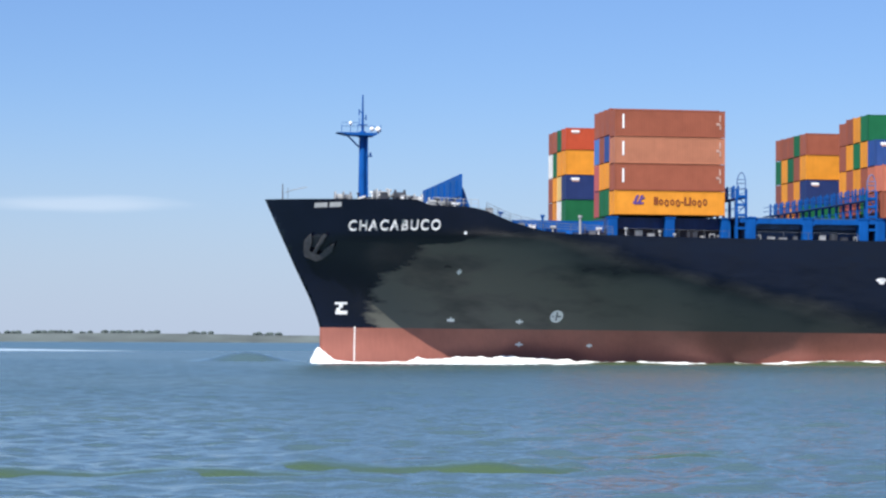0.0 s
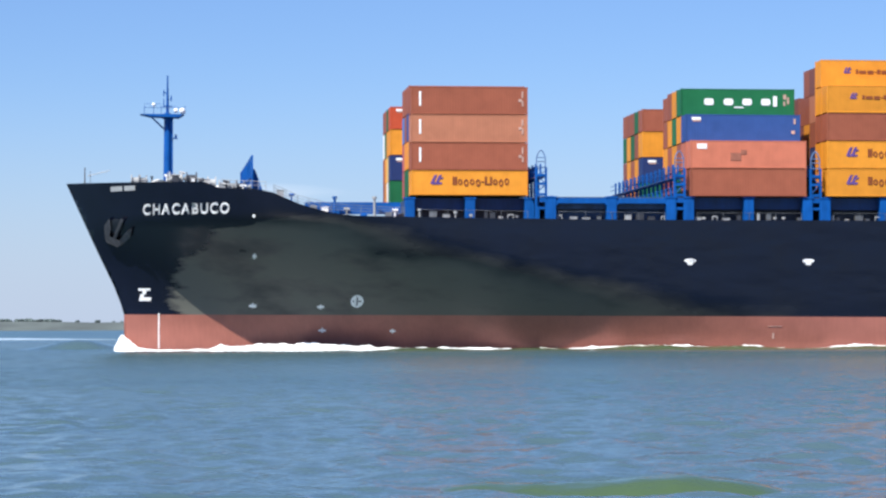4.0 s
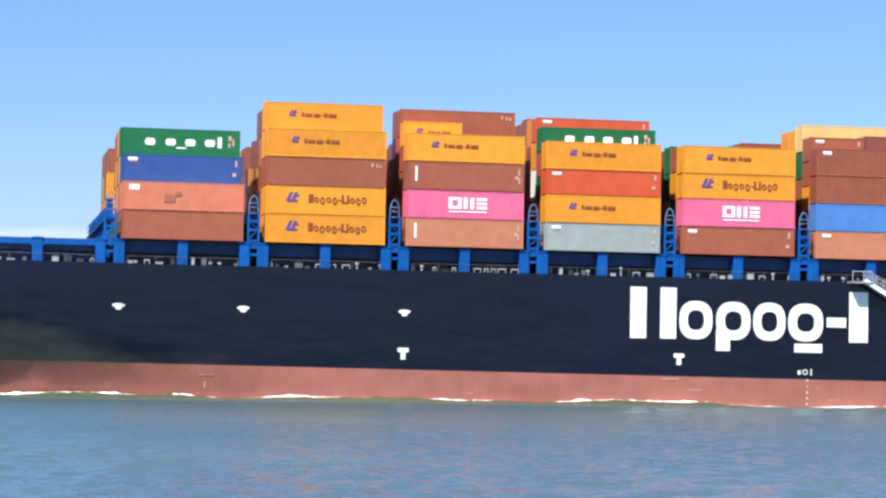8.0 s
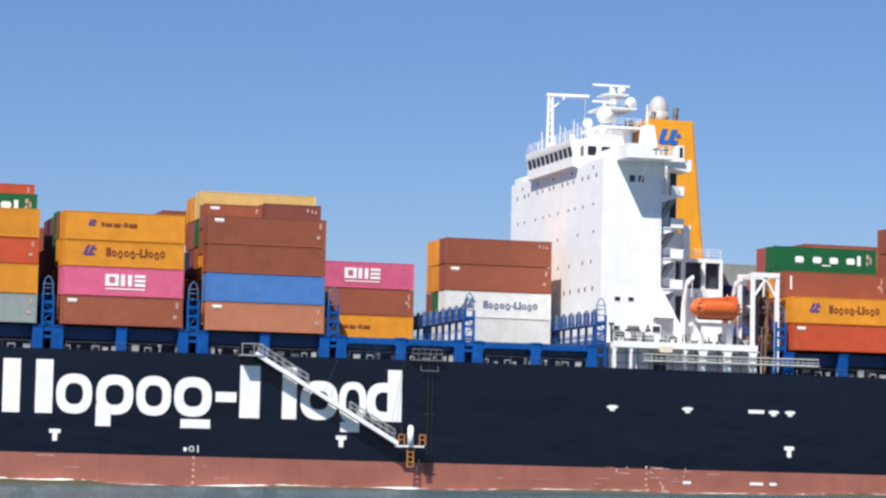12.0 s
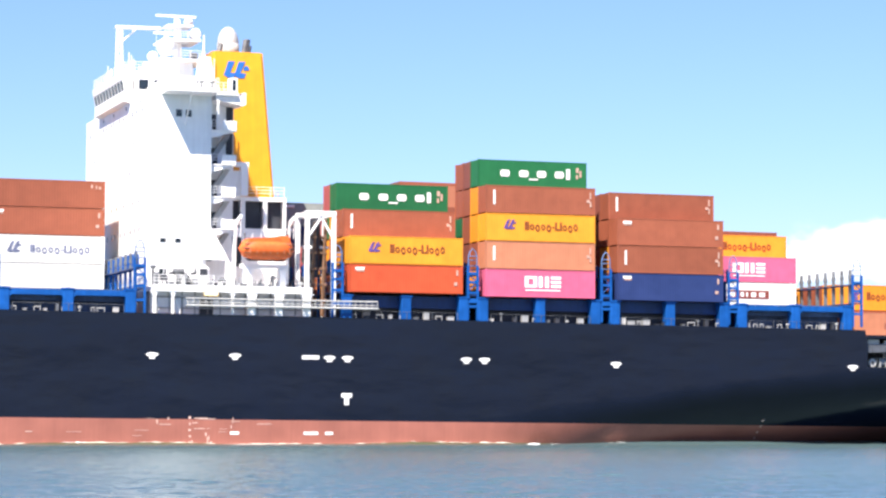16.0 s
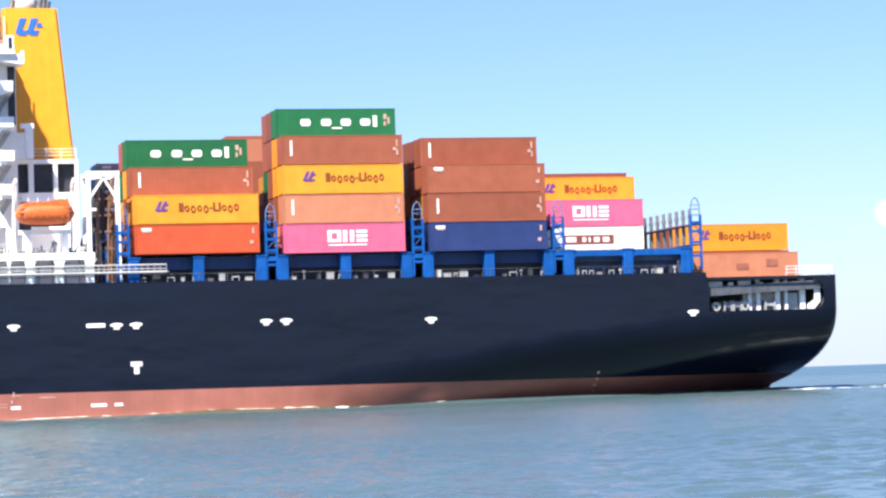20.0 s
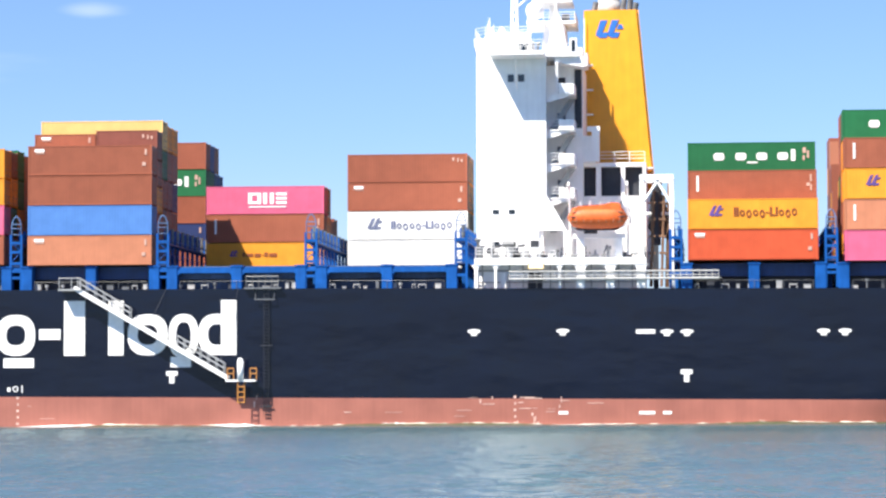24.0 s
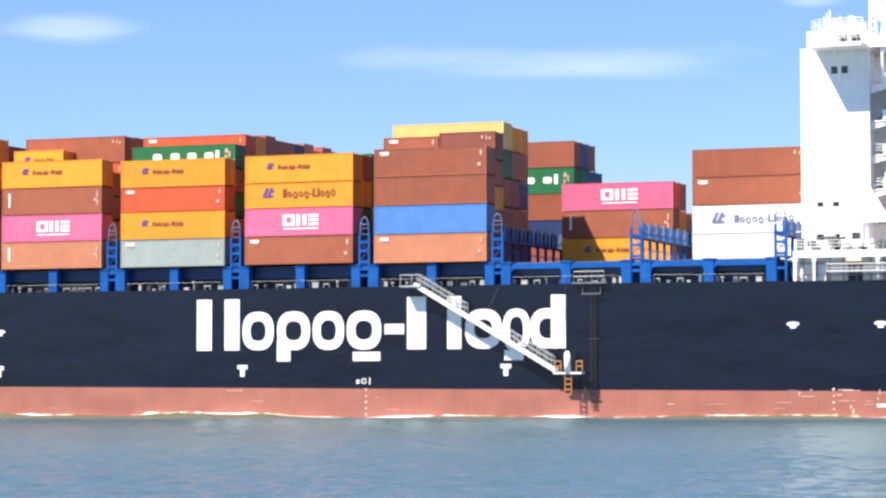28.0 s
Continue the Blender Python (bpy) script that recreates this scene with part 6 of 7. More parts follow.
def boarding_ladder():
    g = thing("accommodation_ladder", None, "grey-white accommodation ladder lowered along the hull side", "boarding ladder")
    a, b = Vector((138.3, -0.95, 13.45)), Vector((153.3, -0.95, 4.75))
    d = (b - a).normalized()
    up = Vector((-d.z, 0, d.x)).normalized()
    if up.z < 0:
        up = -up
    for s in (-0.38, 0.38):
        bm = bmesh.new()
        pts = [a, b, b + up * 0.42, a + up * 0.42]
        prism(bm, [(p.x, p.z) for p in pts], "y", a.y + s - 0.05, a.y + s + 0.05)
        part("stringer", bm, GREY if s > 0 else WHITE, g)
    bm = bmesh.new()
    n = 40
    box(bm, -0.12, -0.33, 0.12, 0.12, 0.33, 0.16)
    tread = mesh_of("tread", bm, GREY)
    for i in range(n):
        part("tread", tread, None, g).location = a.lerp(b, (i + 0.5) / n)
    for s in (-0.4, 0.4):
        for u0, u1 in ((0.02, 0.36), (0.66, 0.97)):
            bm = bmesh.new()
            m = 6
            for i in range(m + 1):
                p = a.lerp(b, u0 + (u1 - u0) * i / m) + Vector((0, s, 0)) + up * 0.35
                rod(bm, p, p + Vector((0, 0, 1.05)), 0.045, 5)
            for h in (0.55, 1.05):
                rod(bm, a.lerp(b, u0) + Vector((0, s, h)) + up * 0.35, a.lerp(b, u1) + Vector((0, s, h)) + up * 0.35, 0.045, 5)
            part("handrail", bm, GREY, g)
    bm = bmesh.new()
    box(bm, 153.2, -1.5, 4.6, 156.1, -0.4, 4.78)
    part("lower_platform", bm, WHITE, g)
    bm = bmesh.new()
    rod(bm, (154.65, -1.4, 4.78), (154.65, -1.4, 6.55), 0.3, 12)
    bmesh.ops.create_uvsphere(bm, u_segments=12, v_segments=6, radius=0.3, matrix=Matrix.Translation((154.65, -1.4, 6.55)))
    part("fender", bm, WHITE, g, "white upright fender", True)
    for x in (153.7, 155.9):
        bm = bmesh.new()
        for dx in (-0.3, 0.3):
            rod(bm, (x + dx, -1.45, 4.78), (x + dx, -1.45, 5.85), 0.06, 6)
        rod(bm, (x - 0.3, -1.45, 5.85), (x + 0.3, -1.45, 5.85), 0.06, 6)
        rod(bm, (x - 0.3, -1.45, 5.35), (x + 0.3, -1.45, 5.35), 0.05, 6)
        part("platform_rail", bm, ORANGE, g, "orange platform rail")
    bm = bmesh.new()
    for dx in (-0.32, 0.32):
        rod(bm, (154.7 + dx, -1.3, 4.6), (154.7 + dx, -1.3, 2.55), 0.07, 6)
    for z in (2.6, 3.1, 3.6, 4.1):
        rod(bm, (154.38, -1.3, z), (155.02, -1.3, z), 0.055, 6)
    part("drop_ladder", bm, ORANGE, g, "orange drop ladder")
    bm = bmesh.new()
    box(bm, 136.9, -1.5, 13.35, 139.2, 0.1, 13.5)
    for x in (137.0, 138.2, 139.1):
        rod(bm, (x, -1.45, 13.5), (x, -1.45, 14.6), 0.05, 5)
    rod(bm, (137.0, -1.45, 14.55), (139.1, -1.45, 14.55), 0.05, 5)
    part("upper_platform", bm, GREY, g)
    for x0, z0, x1, z1 in ((152.4, 5.3, 154.2, 13.6), (145.5, 9.6, 147.2, 13.6)):
        bm = bmesh.new()
        rod(bm, (x0, -1.0, z0), (x1, -0.1, z1), 0.02, 4)
        part("hoisting_wire", bm, DARK, g)
    rope = thing("rope_ladder", None, "dark pilot rope ladder hanging down the hull", "rope ladder")
    for dx in (-0.26, 0.26):
        bm = bmesh.new()
        rod(bm, (156.95 + dx, -0.2, 13.3), (156.95 + dx, -0.2, 1.25), 0.022, 5)
        part("side_rope", bm, DARK, rope)
    bm = bmesh.new()
    box(bm, -0.27, -0.06, 0, 0.27, 0.06, 0.035)
    step = mesh_of("step", bm, DARK)
    for i in range(36):
        part("step", step, None, rope).location = (156.95, -0.19, 1.4 + i * 0.33)
    for z in (2.2, 8.0):
        bm = bmesh.new()
        box(bm, 156.35, -0.24, z, 157.55, -0.14, z + 0.08)
        part("spreader", bm, DARK, rope)
    bm = bmesh.new()
    box(bm, 155.8, -0.45, 12.4, 157.8, -0.36, 12.5)
    for x in (155.9, 157.7):
        rod(bm, (x, -0.42, 12.45), (x, 0.0, 13.5), 0.04, 5)
    box(bm, 154.8, -0.5, 13.45, 158.4, 0.2, 13.6)
    part("side_stage", bm, STEEL, ship, "grey side stage at the rail")
    bm = bmesh.new()
    for i in range(6):
        x = 155 + i * 0.62
        rod(bm, (x, -0.4, 13.6), (x, -0.4, 14.7), 0.045, 5)
    rod(bm, (155, -0.4, 14.65), (158.1, -0.4, 14.65), 0.045, 5)
    rod(bm, (155, -0.4, 14.15), (158.1, -0.4, 14.15), 0.035, 5)
    part("stage_rail", bm, STEEL, ship)


boarding_ladder()


# ---- water and far shore ----
def water_material(name, deep, shallow, rough=0.1, ripple=1.0, rough_off=0.0):
    m = bpy.data.materials.new(name)
    m.use_nodes = True
    nt = m.node_tree
    b = nt.nodes["Principled BSDF"]
    n, l = nt.nodes.new, nt.links.new
    b.inputs["Roughness"].default_value = rough
    b.inputs["IOR"].default_value = 1.33
    coord = n("ShaderNodeTexCoord")
    if rough_off:                            # ripples too small for the mesh only roughen it, more so further from the viewer
        far, r = n("ShaderNodeVectorMath"), n("ShaderNodeMapRange")
        far.operation = "LENGTH"
        l(coord.outputs["Object"], far.inputs[0])
        r.inputs["From Min"].default_value, r.inputs["From Max"].default_value = 35, 110
        r.inputs["To Min"].default_value, r.inputs["To Max"].default_value = rough, rough_off
        l(far.outputs["Value"], r.inputs["Value"])
        l(r.outputs["Result"], b.inputs["Roughness"])
    last = None
    for scale, detail, strength, dist in ((1.9, 3, 0.6 * ripple, 0.09), (0.6, 2, 0.5 * ripple, 0.12)):
        mp = n("ShaderNodeMapping")
        mp.inputs["Rotation"].default_value = (0, 0, radians(14))
        mp.inputs["Scale"].default_value = (0.8, 1.0, 1.0)
        l(coord.outputs["Object"], mp.inputs["Vector"])
        t = n("ShaderNodeTexNoise")
        t.inputs["Scale"].default_value, t.inputs["Detail"].default_value = scale, detail
        t.inputs["Roughness"].default_value = 0.6
        l(mp.outputs["Vector"], t.inputs["Vector"])
        bp = n("ShaderNodeBump")
        bp.inputs["Strength"].default_value, bp.inputs["Distance"].default_value = strength, dist
        l(t.outputs["Fac"], bp.inputs["Height"])
        if last:
            l(last, bp.inputs["Normal"])
        last = bp.outputs["Normal"]
    l(last, b.inputs["Normal"])
    big = n("ShaderNodeTexNoise")
    big.inputs["Scale"].default_value, big.inputs["Detail"].default_value = 0.02, 5
    l(coord.outputs["Object"], big.inputs["Vector"])
    ramp = n("ShaderNodeValToRGB")
    ramp.color_ramp.elements[0].position, ramp.color_ramp.elements[0].color = 0.35, (*deep, 1)
    ramp.color_ramp.elements[1].position, ramp.color_ramp.elements[1].color = 0.7, (*shallow, 1)
    l(big.outputs["Fac"], ramp.inputs["Fac"])
    l(ramp.outputs["Color"], b.inputs["Base Color"])
    return m


WATER = water_material("sea_water", (0.052, 0.098, 0.112), (0.078, 0.126, 0.128), 0.13, 1.0, 0.27)
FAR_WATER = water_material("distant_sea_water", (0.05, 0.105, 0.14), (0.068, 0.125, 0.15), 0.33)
GREEN_WATER = water_material("green_swell_water", (0.05, 0.085, 0.038), (0.064, 0.108, 0.048), 0.16, 0.6)
HULL_WAVE = water_material("olive_hull_wave_water", (0.042, 0.07, 0.036), (0.06, 0.092, 0.048), 0.18)


def grid_mesh(name, co, rows, cols, mat, closed=False):
    """A mesh over a grid of points, rows by cols."""
    me = bpy.data.meshes.new(name)
    i = np.arange(rows - 1)[:, None]
    j = np.arange(cols if closed else cols - 1)[None, :]
    k = (j + 1) % cols
    quads = np.stack([i * cols + j, i * cols + k, (i + 1) * cols + k, (i + 1) * cols + j], -1).reshape(-1, 4)
    me.vertices.add(rows * cols)
    me.vertices.foreach_set("co", np.ascontiguousarray(co, dtype=np.float32).ravel())
    me.loops.add(len(quads) * 4)
    me.loops.foreach_set("vertex_index", quads.ravel().astype(np.int32))
    me.polygons.add(len(quads))
    me.polygons.foreach_set("loop_start", np.arange(0, len(quads) * 4, 4, dtype=np.int32))
    me.polygons.foreach_set("use_smooth", np.ones(len(quads), dtype=bool))
    me.update(calc_edges=True)
    me.materials.append(mat)
    return me


def wave_height(x, y, gain):
    rng = np.random.default_rng(4)
    z = np.zeros_like(x)
    for i in range(46):
        lam = 0.75 * (3.6 / 0.75) ** rng.random()
        a = radians(-90 + rng.normal(0, 52) + 6)
        k = 2 * math.pi / lam
        ph = rng.random() * 2 * math.pi
        s = np.sin(k * (x * math.cos(a) + y * math.sin(a)) + ph + 0.6 * np.sin(0.07 * x + 0.05 * y + i))
        z += WAVE * lam ** 0.9 * (s + 0.25 * s * s)
    return z * gain


WAVE = 0.0040


def build_water():
    fine = np.linspace(-34, 40, 640)
    az = np.radians(np.concatenate([fine, np.linspace(43, 317, 70)]))
    r = np.concatenate([np.geomspace(6, 24, 14, False), np.geomspace(24, 330, 1050, False), np.geomspace(330, 4700, 130)])
    R, A = np.meshgrid(r, az, indexing="ij")
    x, y = R * np.sin(A), R * np.cos(A)
    gain = np.clip((900 - R) / 700, 0.0, 1.0) * np.clip((R - 6) / 12, 0, 1) * (1 - 0.2 * np.clip((R - 80) / 60, 0, 1))        # waves lowered with distance from the viewer, to suit the view
    z = wave_height(x, y, gain)
    me = grid_mesh("water", np.stack([x, y, z], -1), len(r), len(az), WATER, True)
    me.materials.append(FAR_WATER)              # beyond the resolved waves: rougher, their darker look put into a bluer colour
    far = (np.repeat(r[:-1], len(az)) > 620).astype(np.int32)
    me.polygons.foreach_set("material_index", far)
    w = thing("water", me, "choppy blue-green estuary water under a clear sky", "water", (EYE[0], EYE[1], 0), sails=False)
    return tagged(w, kind="structure")


water = build_water()


def ridge(name, mat, label, category, xs, crest, wide, skew=0.35, seed=1, rough=0.1, sails=True, group="", ny=15, along=None, foot=-0.3):
    """A lumpy ridge of water or foam along x: crest(x) high, wide(x) broad, with its inner edge at along(x)."""
    nx = len(xs)
    co = np.zeros((nx, ny, 3))
    for i, x in enumerate(xs):
        h, w = crest(x), wide(x)
        for j in range(ny):
            u = j / (ny - 1)
            bell = math.sin(math.pi * u ** (math.log(0.5) / math.log(skew))) ** 1.3 if 0 < u < 1 else 0
            nz = noise.noise((x * 0.9 + seed * 17, u * 4, seed)) + 0.5 * noise.noise((x * 2.7, u * 9, seed + 3))
            z = foot * (1 - bell) + bell * h * (1 + rough * 2.2 * nz)
            y = (along(x) if along else 0) + 0.5 - (w + 0.5) * u + rough * 0.6 * noise.noise((x * 0.7, seed + 9, u * 2))
            co[i, j] = (x, y, z)
    return thing(name, grid_mesh(name, co, nx, ny, mat), label, category, group=group, sails=sails)


def span(a, b, step):
    n = max(6, round((b - a) / step))
    return [a + (b - a) * i / n for i in range(n + 1)]


def taper(a, b, ends=2.0):
    return lambda x: max(0.0, min(1.0, (x - a) / ends, (b - x) / ends))


# light off a distant wave crest, put into a pale colour
PALE = material("pale_water_streak", (0.34, 0.45, 0.54), 0.5, grain=0.1, scale=0.3)


def hull_waves():
    side = lambda x: min(hull_y(x, 1.7) - 0.1, max(19.7 - 0.42 * (x - 2.5), 5.5))      # the bow wave spreads out from the stem
    # the olive standing wave along the side
    e, e2 = taper(10, 132, 10), taper(128, 262, 20)
    fore_crest = lambda x: e(x) * (0.16 + 0.2 * min(1, max(0, (x - 34) / 12)) + 0.13 * math.sin(x * 0.23 + 0.4) + 0.07 * math.sin(x * 0.57 + 1))
    aft_crest = lambda x: e2(x) * (0.17 + 0.1 * math.sin(x * 0.19) + 0.04 * math.sin(x * 0.5))
    crest = lambda x: max(fore_crest(x), aft_crest(x), 0.0)
    ridge("hull_wave", HULL_WAVE, "olive-green wave running along the ship's side", "wave", span(8, 132, 0.7), fore_crest, lambda x: 2.2 + 1.6 * e(x), 0.3, 2, 0.12, along=side)
    ridge("hull_wave", HULL_WAVE, "low olive-green wave along the ship's after side", "wave", span(128, 262, 0.9), aft_crest, lambda x: 2.8, 0.3, 5, 0.12, along=side)
    # broken white water at the bow, in a few curling heaps
    top = ((1.7, 0.3), (2.5, 1.75), (3.0, 1.45), (3.7, 0.85), (4.6, 0.36), (6, 0.2), (9.5, 0.16), (12, 0.34), (13, 0.72), (13.8, 0.5), (18, 0.78), (22, 0.86), (26, 0.7), (29, 0.48), (32, 0.34), (36, 0.4), (40, 0.33),
           (43, 0.24), (45, 0.1))
    ridge("bow_foam", FOAM, "white broken bow wave curling along the stem", "foam", span(1.7, 45, 0.2),
          lambda x: curve(x, top) * (1 + 0.18 * noise.noise((x * 0.55, 2, 7)) + 0.12 * noise.noise((x * 1.9, 5, 7))), lambda x: 1.3 + 1.2 * taper(1.7, 45, 8)(x), 0.22, 7, 0.16, along=lambda x: min(side(x), 19.7))
    for a, b, h, w in ((47, 56, 1.2, 1.3), (57, 63.5, 1.0, 1.2), (66, 69, 0.7, 1.0), (74, 82, 1.2, 1.5), (92, 97, 0.7, 1.0), (105.5, 110.5, 1.0, 1.6), (112, 124, 0.7, 2.0), (131, 143, 0.7, 1.6), (150, 158, 0.9, 2.0), (168, 171, 0.6, 1.0)):
        t = taper(a, b, (b - a) / 2)
        ridge("side_foam", FOAM, "streak of white foam along the waterline", "foam", span(a, b, 0.25),
              lambda x, t=t, h=h: crest(x) + h * (0.2 * t(x) - 0.04) * (1 + 0.4 * noise.noise((x * 0.8, 1, 4)) + 0.25 * noise.noise((x * 2.3, 6, 4))),
              lambda x, t=t, w=w: 0.3 + w * t(x), 0.3, int(a), 0.15, group="foam along the hull", along=lambda x: side(x) - 0.2)
    for k, (a, b) in enumerate(((46, 96), (97, 140), (141, 205), (206, 262))):
        ridge("waterline_foam", THIN_FOAM, "thin broken line of foam along the waterline", "foam", span(a, b, 0.3), lambda x: crest(x) + 0.02 + 0.16 * noise.noise((x * 0.13, 4, 2)) + 0.09 * noise.noise((x * 0.9, 7, 2)),
              lambda x: 0.7, 0.4, 60 + k, 0.1, group="foam along the hull", along=lambda x: side(x) - 0.15, foot=-0.2, ny=7)
    # the stern wave, with an unbroken white crest
    edge = lambda x: hull_y(min(x, 260), 1.0) - 0.3
    s1 = taper(216, 330, 14)
    ridge("stern_wave", WATER, "low blue wave drawn along under the ship's stern", "wave", span(216, 330, 0.9), lambda x: 0.3 * s1(x), lambda x: 5.0, 0.25, 81, 0.06, along=edge)
    ridge("stern_foam", FOAM, "thin white crest of foam under the stern", "foam", span(208, 326, 0.4), lambda x: taper(208, 326, 10)(x) * (0.1 + 0.3 * noise.noise((x * 0.16, 5, 1)) + 0.12 * noise.noise((x * 0.8, 3, 1)) + (0.1 if x > 256 else 0)),
          lambda x: 0.6, 0.4, 83, 0.1, along=lambda x: edge(x) - 0.9, foot=0.0, ny=9)
    # wake astern
    for k, (a, b, y0, w, h) in enumerate(((258, 420, 1.5, 1.6, 0.16), (262, 390, -2.5, 1.1, 0.12), (270, 450, 9, 4.0, 0.2), (272, 470, 20, 7.0, 0.22), (300, 480, -9, 1.6, 0.1))):
        t = taper(a, b, 12)
        ridge("wake_foam", FOAM, "long white streak of wake foam astern", "foam", span(a, b, 0.8), lambda x, t=t, h=h: t(x) * h * (0.15 + 0.9 * noise.noise((x * 0.11, k, 3))) + 0.02,
              lambda x, w=w, t=t: 0.5 + w * t(x) * (0.6 + 0.6 * noise.noise((x * 0.05, k, 8))), 0.4, 20 + k, 0.3, group="wake astern", along=lambda x, y0=y0: y0 + 1.5 * math.sin(x * 0.03))
    # the bow's swell on its far side and a pale streak beyond it
    ridge("far_bow_wave", WATER, "smooth blue swell thrown off the far bow", "wave", span(-12, 8, 0.5), lambda x: 1.2 * math.exp(-((x + 3.0) / 4.2) ** 2), lambda x: 12, 0.5, 31, 0.03, along=lambda x: 52)
    ridge("far_wake_streak", PALE, "thin pale wake streak on the distant water", "foam", span(-520, 0, 4), lambda x: 0.6 * taper(-520, 0, 40)(x), lambda x: 20, 0.5, 33, 0.1, along=lambda x: 334, foot=-0.1)


hull_waves()


def near_swell(name_seed, length, high):
    t = lambda x: math.exp(-(x / (length * 0.46)) ** 4)
    return ridge("swell", GREEN_WATER, "rounded green swell rolling towards the shore", "wave", span(-length, length, 0.16), lambda x: high * t(x) * (1 + 0.12 * math.sin(x * 1.7)),
                 lambda x: 4.5, 0.45, name_seed, 0.05, sails=False, group="swells near the shore", ny=30, foot=-0.35)


swells = [near_swell(41, 13, 0.38), near_swell(44, 11, 0.46), near_swell(47, 7, 0.46)]


def spot(az, dist, rise=0.0):
    return Matrix.Translation((EYE[0] + dist * math.sin(radians(az)), EYE[1] + dist * math.cos(radians(az)), rise)) @ pose(0, 0, 0, 0, 0, -az)


def near_bank():
    # added out of view, so the hull's side has land to reflect
    earth = material("bank_grass", (0.09, 0.115, 0.05), 0.95, grain=0.3, scale=0.4, bump=0.3)
    xs = span(-700, 700, 5)
    co = np.array([[(EYE[0] + x, EYE[1] + dy, z + (0.25 * noise.noise((x * 0.08, dy * 0.1, 3)) if dy < 3 else 0)) for dy, z in
                    ((4.5, -0.6), (1.5, 0.5), (-1, 0.8), (-8, 1.2), (-20, 3.0), (-32, 4.6), (-42, 4.8), (-90, 4.0), (-240, 3.0))] for x in xs])
    bank = thing("near_bank", grid_mesh("near_bank", co, len(xs), 9, earth), "grassy river bank under and behind the viewer", "bank", sails=False)
    tagged(bank, kind="structure")


near_bank()


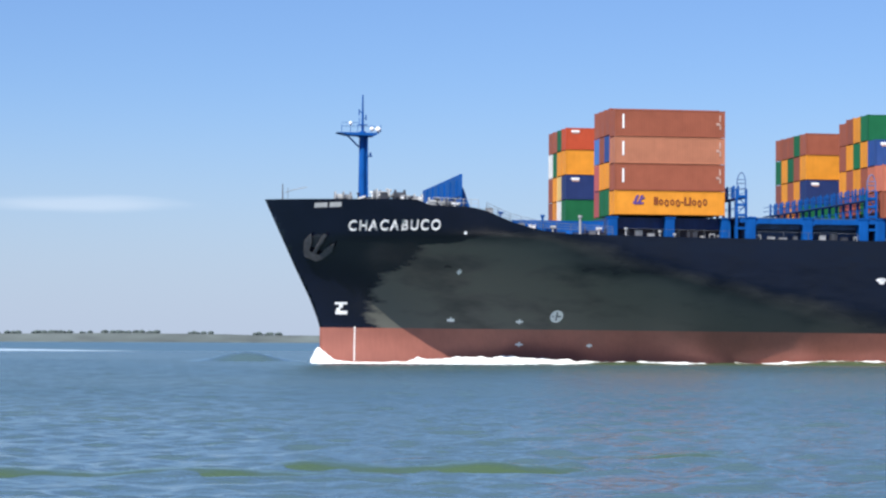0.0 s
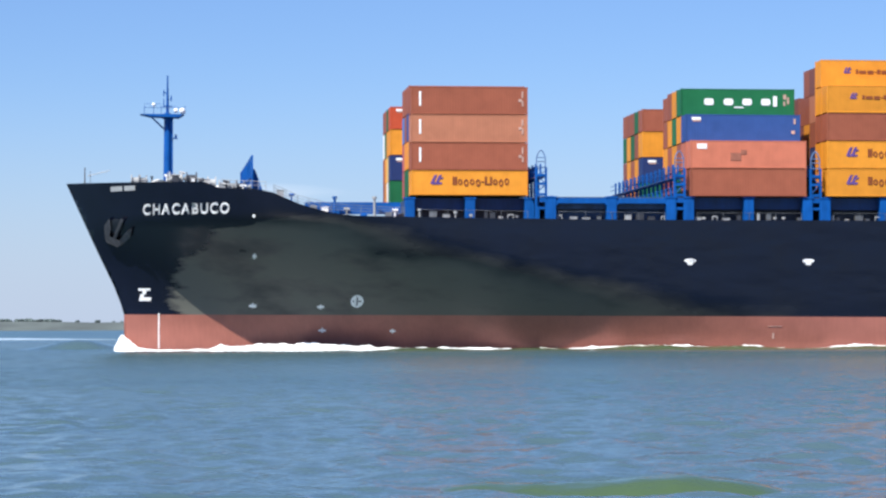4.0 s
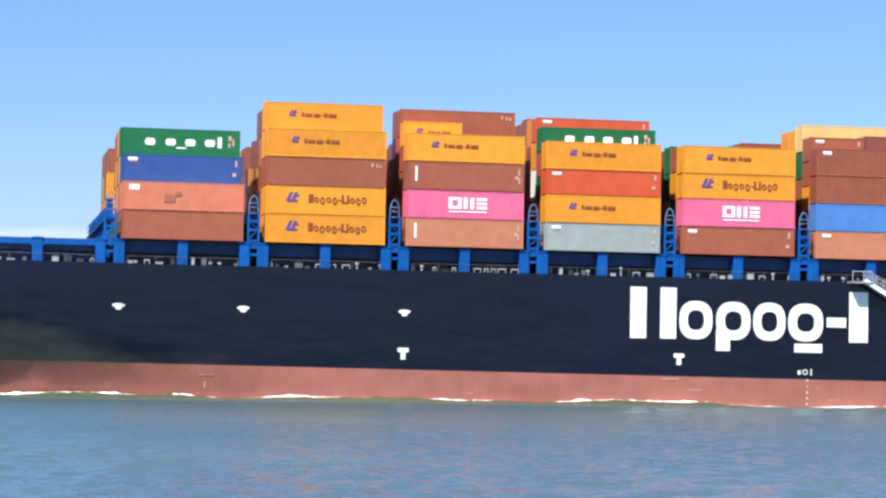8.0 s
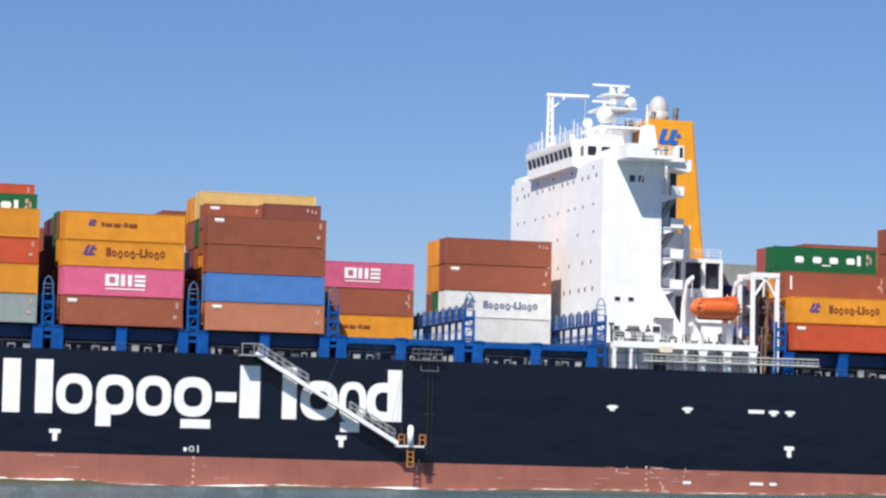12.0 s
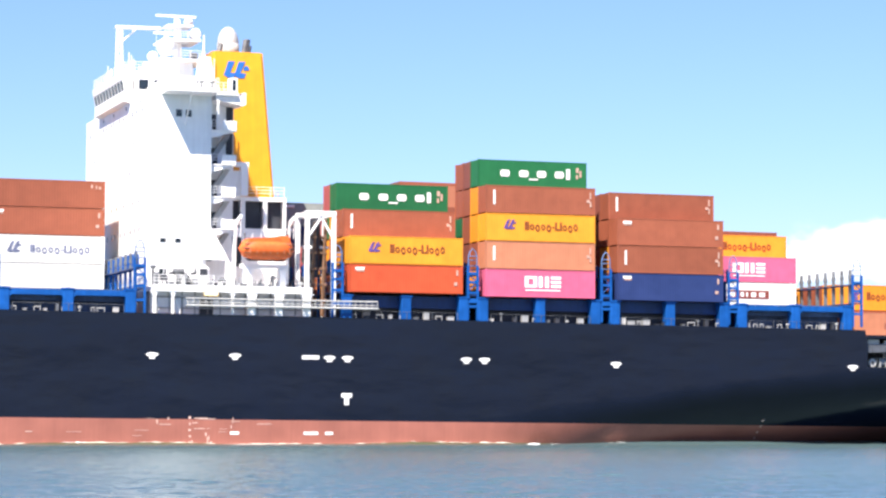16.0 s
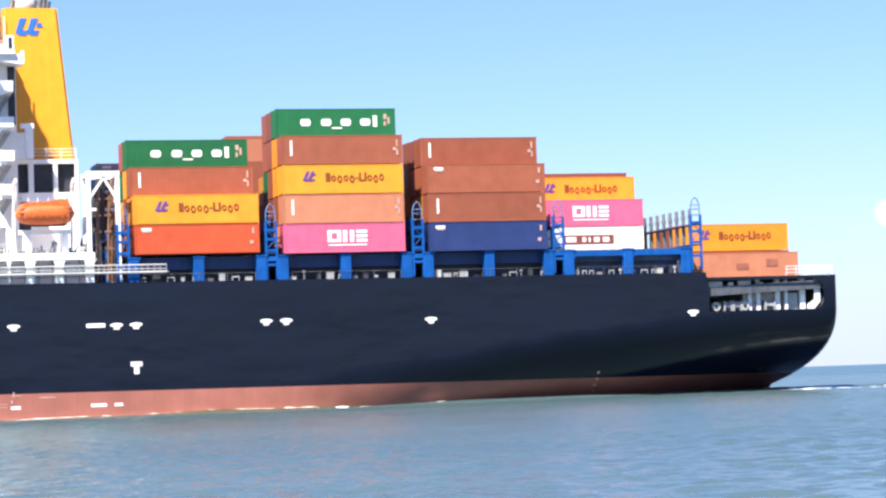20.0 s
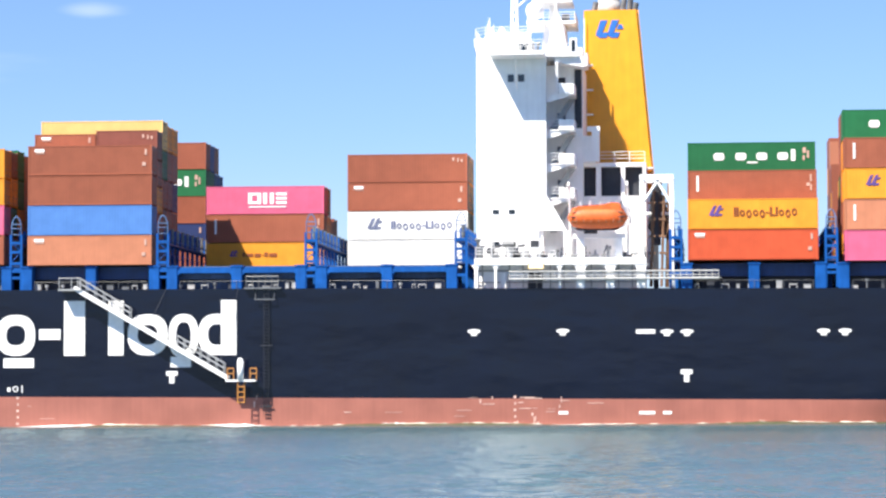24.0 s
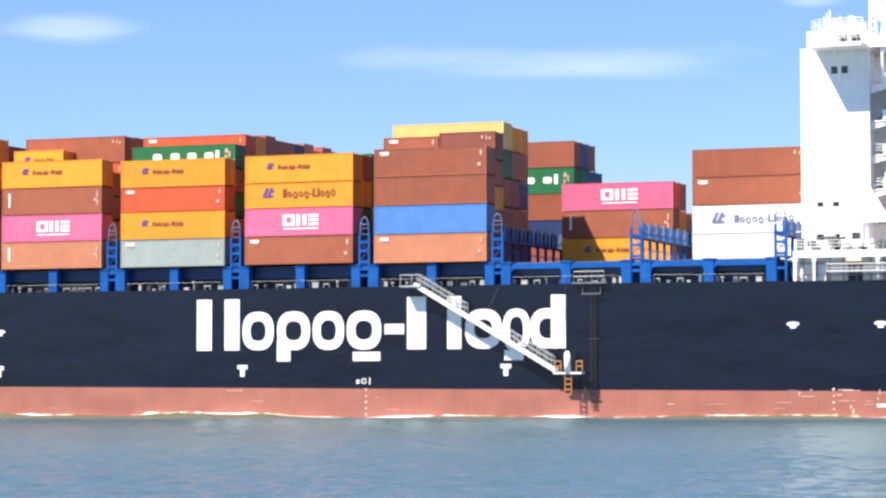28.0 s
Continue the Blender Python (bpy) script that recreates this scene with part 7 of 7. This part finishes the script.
def far_shore():
    # distance haze is mixed into both colours as a bluish cast
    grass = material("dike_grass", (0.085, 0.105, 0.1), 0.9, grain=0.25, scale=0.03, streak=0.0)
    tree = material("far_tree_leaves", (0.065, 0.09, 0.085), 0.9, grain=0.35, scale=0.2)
    xs = span(-1500, 900, 12)
    D = 3000

    def height(x):
        return 9.5 + 3.5 * taper(-1500, -80, 300)(x) + 2.2 * noise.noise((x * 0.004, 1, 0)) + 0.7 * noise.noise((x * 0.03, 2, 0))
    co = np.array([[(EYE[0] + x, EYE[1] + D + dy, z) for dy, z in ((0, -0.5), (18, 1.2), (55, height(x) * 0.86), (64, height(x)), (110, height(x)), (400, 3.0))] for x in xs])
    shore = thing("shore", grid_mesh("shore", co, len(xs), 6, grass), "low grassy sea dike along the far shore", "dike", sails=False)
    tagged(shore, kind="structure")
    rng = random.Random(2)
    bm = bmesh.new()
    for c in range(70):
        x = rng.choice((rng.uniform(-1500, 880), rng.uniform(-1400, -100)))
        for k in range(rng.randint(3, 14)):
            xx = x + rng.gauss(0, 14)
            if not -1490 < xx < 890:
                continue
            r = rng.uniform(1.2, 3.2)
            bmesh.ops.create_icosphere(bm, subdivisions=1, radius=r, matrix=Matrix.Translation((EYE[0] + xx, EYE[1] + D + 75 + rng.uniform(-8, 20), height(xx) + r * 0.45)) @ Matrix.Diagonal((1.5, 1, 0.8, 1)))
    for v in bm.verts:
        v.co += Vector([rng.uniform(-0.5, 0.5) for _ in range(3)])
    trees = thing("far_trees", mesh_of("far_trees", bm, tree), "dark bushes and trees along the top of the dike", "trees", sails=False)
    tagged(trees, kind="stuff")
    # a low spit on the seaward horizon
    xs = span(1500, 4000, 40)
    co = np.array([[(EYE[0] + x, EYE[1] + 2450 - 0.18 * (x - 1500) + dy, z) for dy, z in ((0, -0.4), (25, 1.9 + 0.8 * noise.noise((x * 0.01, 4, 1))), (60, 1.6), (200, -0.4))] for x in xs])
    spit = thing("spit", grid_mesh("spit", co, len(xs), 4, grass), "low flat spit on the horizon", "shore", sails=False)
    tagged(spit, kind="structure")


far_shore()


# ---- what moves ----
SPEED = (-9.592, -0.896)           # the ship's way, metres a second


TRIM = Matrix.Translation((40, 0, 0)) @ Matrix.Rotation(0.0027, 4, "Y") @ Matrix.Translation((-40, 0, 0))       # she lies deeper aft
AFLOAT = ("hull_wave", "bow_foam", "side_foam", "waterline_foam", "wake_foam", "far_bow_wave", "far_wake_streak", "stern_wave", "stern_foam")


def motions():
    for ob in ABOARD:
        m = ob.matrix_basis.copy()
        if ob.name.split(".")[0] not in AFLOAT:
            m = TRIM @ m
        walk(ob, [(t, Matrix.Translation((SPEED[0] * (t - 14), SPEED[1] * (t - 14), 0)) @ m) for t in (0, 14, 28)])
    walk(water, [(t, Matrix.Translation((EYE[0] + 0.35 * (t - 14), EYE[1] - 1.1 * (t - 14), 0))) for t in (0, 14, 28)])
    rolls = (((0, 3.0, 50, -0.24), (0.5, 2.6, 47.5, 0.05), (1, 3.0, 44.5, 0.02), (1.5, 3.0, 41, 0.0), (2, 2.4, 37.5, -0.05), (2.5, 1.0, 34, -0.1), (5, -5, 27, -0.2), (9, -10, 20, -0.3), (28, -24, 12, -0.3)),
             ((0, 9.5, 52, -0.3), (1, 7.5, 47, -0.36), (2, 6.0, 43, -0.3), (2.5, 5.6, 41, 0.0), (3.5, 5.0, 36, -0.1), (5, 3.0, 30, -0.25), (9, 0, 22, -0.3), (28, 30, 12, -0.3)),
             ((0, 14, 58, -0.35), (2.5, 11.5, 49, -0.36), (4, 10, 41.5, -0.25), (4.5, 9.9, 39.5, 0.0), (5, 9.4, 38.5, -0.12), (5.5, 12, 38.3, 0.1), (6, 10.6, 37.6, -0.12), (6.5, 8.5, 37, -0.2), (8, 10, 30, -0.3), (12, 20, 20, -0.3), (28, 44, 12, -0.3)))
    for swell, rows in zip(swells, rolls):
        walk(swell, [(t, spot(az, dist, rise)) for t, az, dist, rise in rows])


motions()
